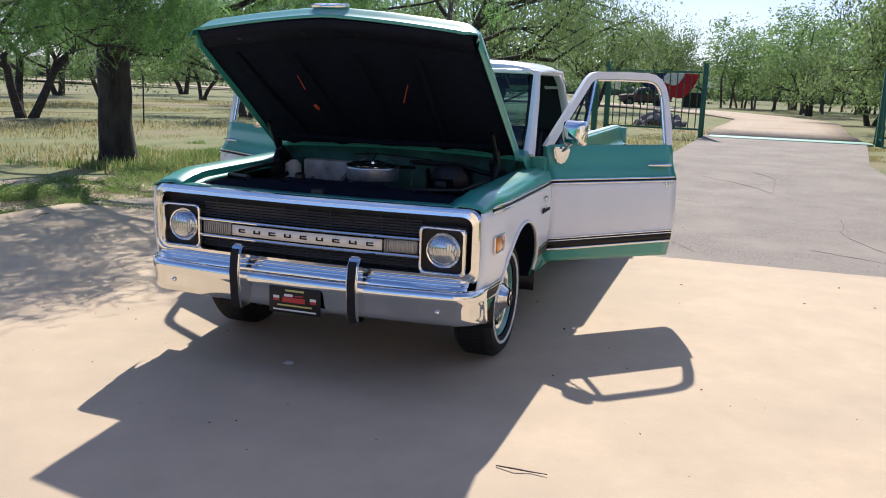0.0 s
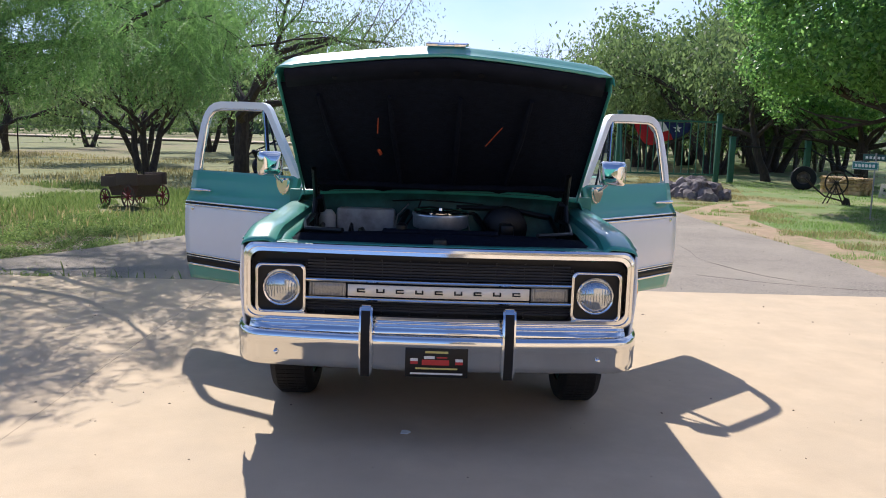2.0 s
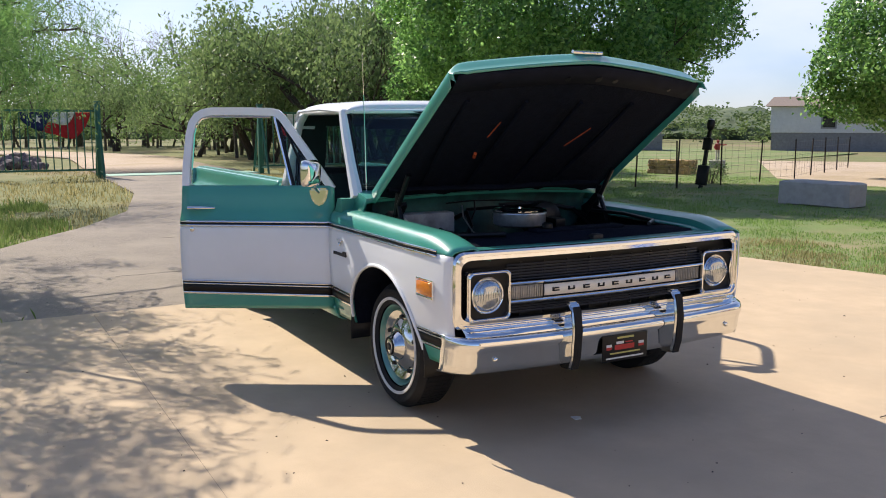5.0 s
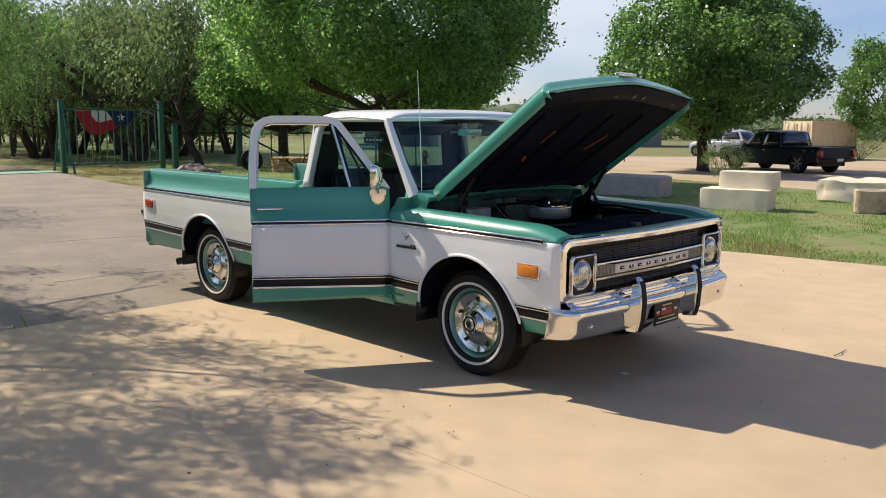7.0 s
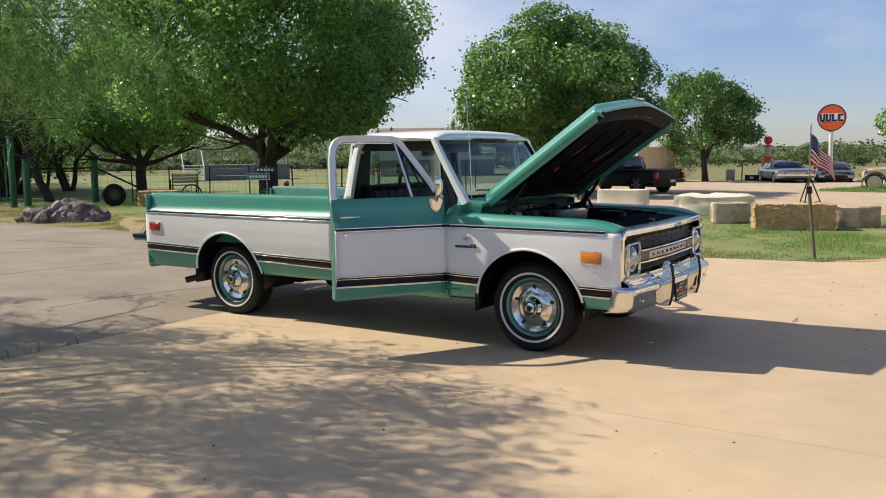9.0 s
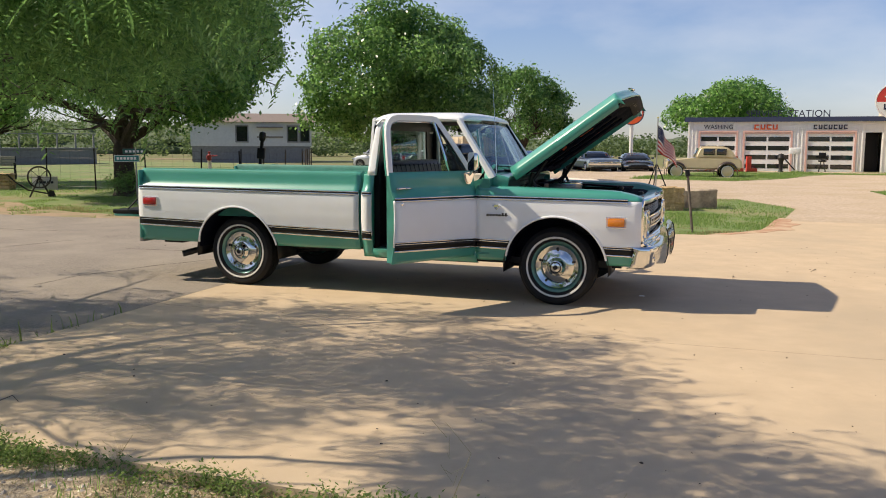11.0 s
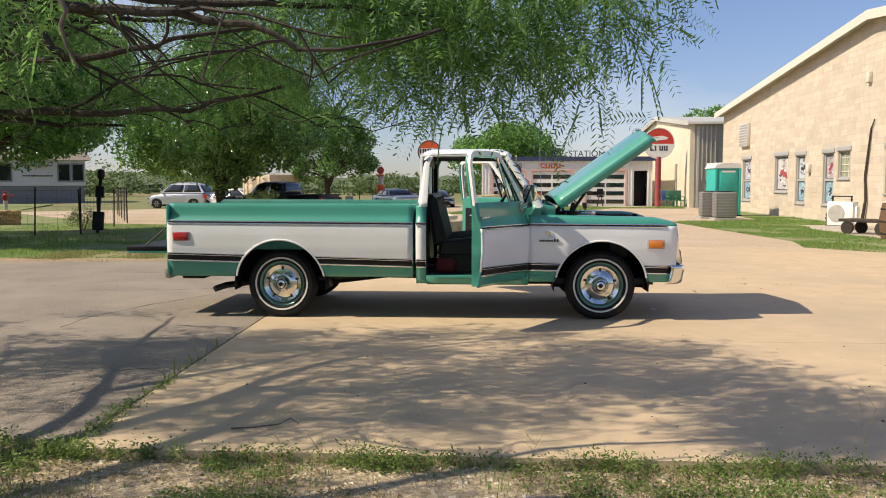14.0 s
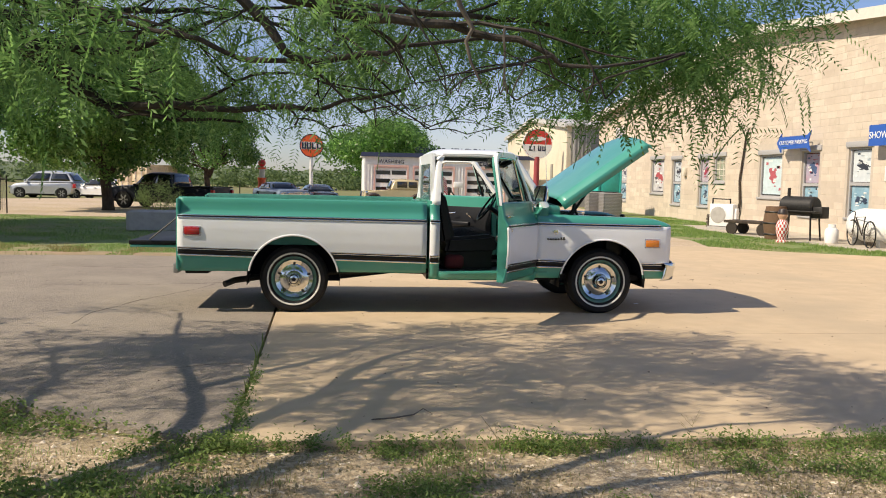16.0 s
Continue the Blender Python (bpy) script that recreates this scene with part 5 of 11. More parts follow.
# ---- doors, open ----
def door(s, angle):
    """The door in its closed place about its hinge, then swung out."""
    hx, hy = -0.735, s * 0.955
    back = pose(-hx, -hy, 0)
    x0, x1 = -1.735, -0.738
    bm = bmesh.new()
    prism(bm, [(x0 + 0.012, 0.425), (x1 - 0.012, 0.425), (x1 - 0.012, 1.175), (x0 + 0.012, 1.175)], min(s * 0.872, s * 0.905), max(s * 0.872, s * 0.905), "xz")
    bmesh.ops.bevel(bm, geom=list(bm.edges), offset=0.012, segments=2, affect="EDGES")
    bmesh.ops.transform(bm, matrix=back, verts=bm.verts)
    d = part("door", bm, M_TEAL, truck, "open two-tone door with window frame")
    d.matrix_basis = pose(hx, hy, 0, 0, 0, angle) @ Matrix.Diagonal((0.945 if s < 0 else 1.0, 1, 1, 1))

    def sub(name, bm, mat, label="", thick=0.0, par=d):
        bmesh.ops.transform(bm, matrix=back, verts=bm.verts)
        o = part(name, bm, mat, par, label, angle=50)
        return solid(outward(o, s), thick) if thick else o

    def door_y(x, z):
        return float(np.interp(z, [*P_Z[:-2], 1.19], [*P_Y[:-2], 0.912]))

    sub("lower_skin", side_skin(bmesh.new(), x0, x1, 0.42, LOW, s, t1=LOW_RAKE), M_TEAL, "", 0.02)
    sub("middle_skin", side_skin(bmesh.new(), x0, x1, LOW, UP, s, rows=12, t0=LOW_RAKE, t1=UP_RAKE), M_WHITE, "white door panel", 0.02)
    sub("upper_skin", side_skin(bmesh.new(), x0, x1, UP, 1.19, s, rows=14, yfun=door_y, t0=UP_RAKE), M_TEAL, "teal upper door panel", 0.02)
    lower_trim(x0 + 0.004, x1 - 0.004, s, d, fix=back)
    upper_trim(x0 + 0.004, x1 - 0.004, s, d, fix=back)
    # sealing the edge between skin and shell
    for xa, xb in ((x0 + 0.001, x0 + 0.03), (x1 - 0.03, x1 - 0.001)):
        sub("door_edge", prism(bmesh.new(), [(s * 0.88, 0.43), (s * 0.95, 0.43), (s * 0.975, 0.57), (s * 0.985, 0.75), (s * 0.975, 0.95), (s * 0.92, 1.12), (s * 0.905, 1.18), (s * 0.88, 1.18)], xa, xb, "yz"), M_TEAL)
    # window frame: up from the belt, back, and down the slanted front
    def fy(z):
        return s * float(np.interp(z, [1.16, 1.38, 1.65], [0.905, 0.872, 0.812]))
    loop = [(x0 + 0.022, 1.16), (x0 + 0.024, 1.30), (x0 + 0.040, 1.50), (x0 + 0.056, 1.57), (x0 + 0.085, 1.612), (x0 + 0.125, 1.635), (x0 + 0.18, 1.645), (x0 + 0.40, 1.646), (x0 + 0.575, 1.642),
            (x0 + 0.615, 1.633), (x0 + 0.65, 1.605), (x0 + 0.79, 1.425), (x0 + 0.90, 1.28), (x0 + 0.985, 1.165)]
    bm = bmesh.new()
    rows = []
    for i, (x, z) in enumerate(loop):
        a, b = loop[max(i - 1, 0)], loop[min(i + 1, len(loop) - 1)]
        t = Vector((b[0] - a[0], b[1] - a[1])).normalized()
        n = Vector((t.y, -t.x)) * 0.024
        rows.append([(x - n.x, fy(z) + s * 0.012, z - n.y), (x + n.x, fy(z) + s * 0.012, z + n.y), (x + n.x, fy(z) - s * 0.03, z + n.y), (x - n.x, fy(z) - s * 0.03, z - n.y), (x - n.x, fy(z) + s * 0.012, z - n.y)])
    sheet(bm, rows)
    bmesh.ops.remove_doubles(bm, verts=bm.verts, dist=1e-4)
    sub("window_frame", bm, M_WHITE, "white window frame")
    sub("frame_edge", tube(bmesh.new(), [(x - 0.014, fy(z) - s * 0.026, z) for x, z in loop[:5]], 0.016, 8), M_TEAL, "teal inner edge of the frame")
    bm = bmesh.new()
    inner = [(x0 + 0.052, 1.20), (x0 + 0.068, 1.50), (x0 + 0.082, 1.56), (x0 + 0.115, 1.597), (x0 + 0.17, 1.612), (x0 + 0.40, 1.614), (x0 + 0.575, 1.61)]
    tube(bm, [(x, fy(z) - s * 0.004, z) for x, z in inner], 0.008, 6)
    sub("bright_window_trim", bm, M_CHROME)
    sub("vent_bar", tube(bmesh.new(), [(x0 + 0.60, fy(1.61), 1.61), (x0 + 0.715, fy(1.19), 1.19)], 0.012, 6), M_CHROME, "bright vent window bar")
    sub("vent_seal", tube(bmesh.new(), [(x0 + 0.618, fy(1.61), 1.61), (x0 + 0.733, fy(1.19), 1.19)], 0.009, 6), M_BLACK)
    sub("vent_frame", tube(bmesh.new(), [(x0 + 0.655, fy(1.565), 1.565), (x0 + 0.76, fy(1.36), 1.36), (x0 + 0.845, fy(1.19), 1.19)], 0.008, 6), M_BLACK)
    sub("slant_seal", tube(bmesh.new(), [(x0 + 0.63, fy(1.59) - s * 0.01, 1.59), (x0 + 0.765, fy(1.41) - s * 0.01, 1.41), (x0 + 0.94, fy(1.185) - s * 0.01, 1.185)], 0.012, 6), M_BLACK)
    bm = bmesh.new()
    sheet(bm, [[(x0 + 0.61, fy(1.60), 1.60), (x0 + 0.64, fy(1.59), 1.59)], [(x0 + 0.67, fy(1.38), 1.38), (x0 + 0.80, fy(1.38), 1.38)], [(x0 + 0.72, fy(1.19), 1.19), (x0 + 0.94, fy(1.19), 1.19)]])
    g = sub("vent_glass", bm, M_GLASS)
    g.visible_shadow = False
    # handle, lock
    bm = bmesh.new()
    ys = s * 0.945
    box(bm, x0 + 0.045, x0 + 0.125, min(ys, ys + s * 0.03), max(ys, ys + s * 0.03), 1.04, 1.065, 0.008)
    tube(bm, [(x0 + 0.05, ys + s * 0.035, 1.055), (x0 + 0.15, ys + s * 0.035, 1.056), (x0 + 0.22, ys + s * 0.012, 1.053)], [0.011, 0.010, 0.006], 8)
    sub("handle", bm, M_CHROME, "chrome door handle")
    sub("lock", lathe(bmesh.new(), [(0.014, 0.0), (0.014, 0.005), (0.008, 0.007), (0.0, 0.006)], 14, pose(x0 + 0.08, s * 0.996, 0.925, 90 if s < 0 else -90, 0, 0)), M_CHROME)
    # mirror on a chrome foot
    xm = x0 + 0.905
    bm = bmesh.new()
    ya, yb = sorted((s * 0.915, s * 0.972))
    prism(bm, [(xm - 0.062, 1.178), (xm + 0.062, 1.178), (xm + 0.058, 1.13), (xm + 0.036, 1.085), (xm + 0.016, 1.068), (xm - 0.016, 1.068), (xm - 0.036, 1.085), (xm - 0.058, 1.13)], ya, yb, "xz")
    bmesh.ops.bevel(bm, geom=list(bm.edges), offset=0.012, segments=2, affect="EDGES")
    tube(bm, [(xm, s * 0.96, 1.15), (xm - 0.01, s * 1.00, 1.175), (xm - 0.02, s * 1.04, 1.22)], 0.012, 8)
    sub("mirror_foot", bm, M_CHROME, "chrome shield-shaped mirror foot")
    bm = bmesh.new()
    hm = pose(xm - 0.02, s * 1.055, 1.272, 0, 0, s * 24)
    pts = []
    for a in np.linspace(0, 2 * math.pi, 41)[:-1]:
        c, sn = math.cos(a), math.sin(a)
        pts.append((0.086 * math.copysign(abs(c) ** 0.3, c), 0.080 * math.copysign(abs(sn) ** 0.3, sn)))
    prev = None
    for k, off in ((1.0, -0.035), (1.02, -0.03), (1.0, -0.015), (0.92, 0.005), (0.7, 0.022), (0.35, 0.03), (0.02, 0.032)):
        ring = [bm.verts.new(hm @ Vector((off, p[0] * k, p[1] * k))) for p in pts]
        if prev:
            for i in range(len(ring)):
                bm.faces.new((prev[i], prev[(i + 1) % len(ring)], ring[(i + 1) % len(ring)], ring[i]))
        else:
            bm.faces.new(ring)
        prev = ring
    bm.faces.new(prev)
    sub("side_mirror", bm, M_CHROME, "chrome rectangular side mirror")
    # inner trim panel
    bm = bmesh.new()
    box(bm, x0 + 0.08, x1 - 0.10, min(s * 0.862, s * 0.871), max(s * 0.862, s * 0.871), 0.50, 1.05, 0.006)
    sub("inner_panel", bm, M_VINYL, "black inner door panel")
    bm = bmesh.new()
    box(bm, x0 + 0.25, x0 + 0.60, min(s * 0.77, s * 0.822), max(s * 0.77, s * 0.822), 0.80, 0.86, 0.015)
    sub("arm_rest", bm, M_VINYL)
    bm = bmesh.new()
    tube(bm, [(x0 + 0.62, s * 0.825, 0.92), (x0 + 0.62, s * 0.80, 0.92), (x0 + 0.55, s * 0.795, 0.97)], 0.007, 6)
    tube(bm, [(x0 + 0.35, s * 0.825, 0.97), (x0 + 0.35, s * 0.80, 0.97), (x0 + 0.25, s * 0.795, 0.96)], 0.007, 6)
    sub("window_crank", bm, M_CHROME)
    return d


door(-1, 60)
door(1, -48)

# ---- trees ----
M_DARKBARK = surf("dark furrowed bark", (0.034, 0.027, 0.021), (0.013, 0.010, 0.008), 16.0, 0.95, bump=0.9, bump_scale=26, c3=(0.06, 0.05, 0.04), big=5.0, stretch=(1, 1, 0.35))
M_NEARMESQ = leafmat("fresh mesquite leaves", (0.05, 0.12, 0.034), (0.145, 0.26, 0.075), 0.52)
FLOOR = [-9.0]   # no limb goes lower than this


def limb_path(rng, start, way, length, n, wander, droop=0.0):
    pts = [Vector(start)]
    d = Vector(way).normalized()
    for i in range(n):
        d = (d + Vector((rng.gauss(0, wander), rng.gauss(0, wander), rng.gauss(0, wander * 0.7) - droop))).normalized()
        if pts[-1].z + d.z * length / n < FLOOR[0]:
            d.z = abs(d.z) * 0.5 + 0.05
            d.normalize()
        pts.append(pts[-1] + d * (length / n))
    return pts


def branching(bm, rng, start, way, length, radius, depth, tips, spread=0.7, droop=0.02, kids=3, shrink=0.62, wander=0.16):
    n = max(3, int(length / 0.35))
    pts = limb_path(rng, start, way, length, n, wander, droop)
    rr = [radius * (1 - 0.55 * i / n) for i in range(n + 1)]
    tube(bm, pts, rr, 7 if radius > 0.04 else 5, caps=False)
    if depth == 0:
        tips += pts[1:]
        return
    tips += pts[n // 2 + 1:] if depth == 1 else []
    for k in range(kids):
        i = min(n, max(1, int(n * (0.45 + 0.55 * (k + 1) / kids))))
        d = (pts[i] - pts[i - 1]).normalized()
        side = Vector((rng.gauss(0, 1), rng.gauss(0, 1), rng.gauss(0.15, 0.6))).normalized()
        w = (d + side * spread).normalized()
        branching(bm, rng, pts[i], w, length * shrink * rng.uniform(0.8, 1.15), rr[i] * 0.75, depth - 1, tips, spread, droop, kids, shrink, wander)


def leaf_cloud(centres, per, sigma, size, seed, flat=0.55, droop=0.0):
    """Little four-cornered leaves scattered about the centres."""
    g = np.random.default_rng(seed)
    c = np.repeat(np.asarray(centres, float), per, axis=0)
    n = len(c)
    p = c + g.normal(0, 1, (n, 3)) * np.asarray(sigma)
    if droop:
        p[:, 2] -= np.abs(g.normal(0, droop, n))
    a = g.normal(0, 1, (n, 3))
    a[:, 2] = a[:, 2] * flat - (1.4 if droop else 0.0)
    a /= np.linalg.norm(a, axis=1)[:, None]
    b = g.normal(0, 1, (n, 3))
    b -= (b * a).sum(1)[:, None] * a
    b /= np.linalg.norm(b, axis=1)[:, None]
    k = g.uniform(0.65, 1.3, n)[:, None]
    a, b = a * k * size[0] / 2, b * k * size[1] / 2
    v = np.stack([p - a, p - a * 0.1 + b, p + a, p - a * 0.1 - b], 1).reshape(-1, 3)
    f = np.arange(4 * n).reshape(-1, 4)
    return v, f


def make_tree(name, m, trunk_bm, bark, crown_v, crown_f, leaf, label, category="tree", group=""):
    t = thing(name, m, label, category, group)
    tr = part("trunk", trunk_bm, bark, t)
    c = new("crown", grid_mesh("crown", crown_v, crown_f, leaf))
    c.parent = t
    return t


def crown_lumps(g, seed, n, width, hz, cz, low, lump, droop):
    """Centres and radii of the leafy lumps that make up a round head with a ragged skirt."""
    d = g.normal(0, 1, (n, 3))
    d /= np.linalg.norm(d, axis=1)[:, None]
    r = g.uniform(0.35, 1.0, n) ** 0.45
    swell = np.array([1 + 0.16 * noise.noise(Vector(q * 1.8 + seed)) for q in d])
    d[:, 2] = np.where(d[:, 2] < 0, -np.abs(d[:, 2]) ** 0.7, d[:, 2])
    size = lump * g.uniform(0.7, 1.35, n)
    c = d * (r * swell)[:, None] * np.array([width / 2 - lump * 0.8, width / 2 - lump * 0.8, hz - lump * 0.6])
    c[:, :2] *= (1 - 0.25 * np.clip(c[:, 2] / hz, 0, 1) ** 1.5)[:, None]
    c[:, 2] += cz - droop * np.clip(np.hypot(c[:, 0], c[:, 1]) / (width / 2), 0, 1) ** 3
    c[:, 2] = np.maximum(c[:, 2], low + size * 0.35)
    return c, size


def round_tree(seed, height, width, low, trunk_r, leaves, size=(0.16, 0.085), fork=1.0, lumps=110, lump=0.85, droop=0.5):
    """A dense round-headed tree: trunk, spreading limbs, and a crown of leafy lumps, each with its own skin of leaves."""
    rng = random.Random(seed)
    g = np.random.default_rng(seed)
    bm = bmesh.new()
    tips = []
    top = low * fork + 0.4
    tube(bm, limb_path(rng, (0, 0, -0.1), (0.03, 0, 1), top, 6, 0.04), [trunk_r * 1.35, trunk_r * 1.08, trunk_r, trunk_r * 0.96, trunk_r * 0.94, trunk_r * 0.92, trunk_r * 0.7], 12)
    for k in range(8):
        a = 2 * math.pi * k / 8 + rng.uniform(-0.3, 0.3)
        branching(bm, rng, (0.02 * math.cos(a), 0.02 * math.sin(a), top * rng.uniform(0.72, 0.95)), (math.cos(a), math.sin(a), rng.uniform(0.35, 1.5)), width * 0.27, trunk_r * 0.5, 2, tips, 0.55, 0.0, 3, 0.62, 0.14)
    cz, hz = (low + height) / 2, (height - low) / 2
    c, rad = crown_lumps(g, seed, lumps, width, hz, cz, low, lump, droop)
    w = rad ** 2 / (rad ** 2).sum()
    pick = g.choice(lumps, leaves, p=w)
    n = g.normal(0, 1, (leaves, 3))
    out = (c - np.array([0, 0, cz - hz * 0.2]))[pick]
    out /= np.linalg.norm(out, axis=1)[:, None] + 1e-6
    n += out * 0.55
    n /= np.linalg.norm(n, axis=1)[:, None]
    p = c[pick] + n * (rad[pick] * g.uniform(0.45, 1.0, leaves) ** 0.4)[:, None] * np.array([1, 1, 0.8])
    p += g.normal(0, 0.05, (leaves, 3))
    stray = g.uniform(0, 1, leaves) < 0.06
    p[stray] += out[stray] * g.uniform(0.1, 0.45, stray.sum())[:, None]
    # each leaf hangs with its face turned roughly outwards
    face = n * 0.7 + g.normal(0, 0.55, (leaves, 3)) + np.array([0, 0, 0.25])
    face /= np.linalg.norm(face, axis=1)[:, None]
    a = np.cross(face, g.normal(0, 1, (leaves, 3)))
    a /= np.linalg.norm(a, axis=1)[:, None]
    b = np.cross(face, a)
    k = g.uniform(0.65, 1.3, leaves)[:, None]
    a, b = a * k * size[0] / 2, b * k * size[1] / 2
    v = np.stack([p - a, p - a * 0.1 + b, p + a, p - a * 0.1 - b], 1).reshape(-1, 3)
    return bm, v, np.arange(4 * leaves).reshape(-1, 4)


def mesquite(seed, height, width, stems, trunk_r, per, leaf_size, sigma=0.22, droop=0.05, depth=3):
    """An open, crooked tree with feathery drooping sprays."""
    rng = random.Random(seed)
    bm = bmesh.new()
    tips = []
    for k in range(stems):
        a = 2 * math.pi * k / max(stems, 1) + rng.uniform(-0.5, 0.5)
        lean = 0.45 if stems > 1 else 0.12
        pts = limb_path(rng, (0.1 * math.cos(a) * (stems > 1), 0.1 * math.sin(a) * (stems > 1), -0.1), (lean * math.cos(a), lean * math.sin(a), 1), height * 0.34, 5, 0.10)
        tube(bm, pts, [trunk_r * 1.2, trunk_r, trunk_r * 0.92, trunk_r * 0.86, trunk_r * 0.8, trunk_r * 0.76], 8)
        for j in range(4 if stems == 1 else 3):
            b = a + (j - 1) * 1.5 + rng.uniform(-0.4, 0.4)
            branching(bm, rng, pts[-1 - (j % 2)], (math.cos(b), math.sin(b), rng.uniform(0.35, 1.0)), width * 0.26, trunk_r * 0.55, depth - 1, tips, 0.75, 0.0, 3, 0.68, 0.2)
    v, f = leaf_cloud([tuple(p) for p in tips], per, (sigma, sigma, sigma * 0.8), leaf_size, seed, droop=droop)
    return bm, v, f


for seed, hgt, wid, low, r, n, size, fork, nl, lp, spot, turn, leaf, words in (
        (11, 8.3, 10.4, 1.75, 0.29, 125000, (0.125, 0.07), 0.75, 170, 0.95, (-14.6, 11.2), 0, M_OAKL, "large dense round shade tree with dark trunk on the lawn"),
        (12, 6.9, 8.2, 1.35, 0.2, 62000, (0.15, 0.085), 1.0, 130, 0.8, (-11.4, 23.2), 40, M_OAK, "dense dark green round tree beside the gravel yard"),
        (13, 5.9, 5.7, 1.3, 0.16, 22000, (0.16, 0.09), 1.0, 80, 0.6, (-10.2, 39.0), 90, M_OAK, "smaller open tree at the back of the gravel yard"),
        (14, 6.5, 6.8, 1.7, 0.2, 34000, (0.15, 0.08), 0.8, 90, 0.75, (-24.2, 14.2), 10, M_OAKL, "spreading tree with low forked limbs behind the fence"),
        (17, 6.3, 10.0, 1.8, 0.24, 20000, (0.26, 0.14), 1.0, 80, 1.1, (0.6, 61.0), 0, M_OAKL, "tall dense tree rising behind the garage roof"),
        (18, 8.2, 7.5, 2.0, 0.22, 12000, (0.28, 0.15), 1.0, 60, 1.0, (17.5, 66.0), 0, M_OAKL, "tall tree rising behind the metal hall")):
    tb = round_tree(seed, hgt, wid, low, r, n, size, fork, nl, lp)
    make_tree("shade_tree", pose(spot[0], spot[1], -0.05, 0, 0, turn), tb[0], M_BARK, tb[1], tb[2], leaf, words)
tb = mesquite(15, 6.5, 7.0, 1, 0.16, 34, (0.075, 0.032), 0.34)
make_tree("mesquite_tree", pose(-26.4, 11.9, -0.03, 0, 0, 200), tb[0], M_BARK, tb[1], tb[2], M_MESQ, "thin dark-stemmed tree behind the gate")


# the near mesquite whose limbs hang over the path
def twigs(bm, rng, start, way, length, radius, tips, kids=2):
    """A thin drooping spray of twigs that bends smoothly."""
    pts = limb_path(rng, start, way, length, 7, 0.13, 0.05)
    tube(bm, pts, [radius * (1 - 0.8 * i / 7) + 0.0012 for i in range(8)], 5, caps=False)
    tips += pts[2:]
    for k in range(kids):
        i = rng.randint(2, 6)
        d = (pts[i] - pts[i - 1]).normalized() + Vector((rng.gauss(0, 0.6), rng.gauss(0, 0.6), rng.gauss(-0.1, 0.35)))
        twigs(bm, rng, pts[i], d, length * rng.uniform(0.45, 0.7), radius * 0.55, tips, kids - 1)


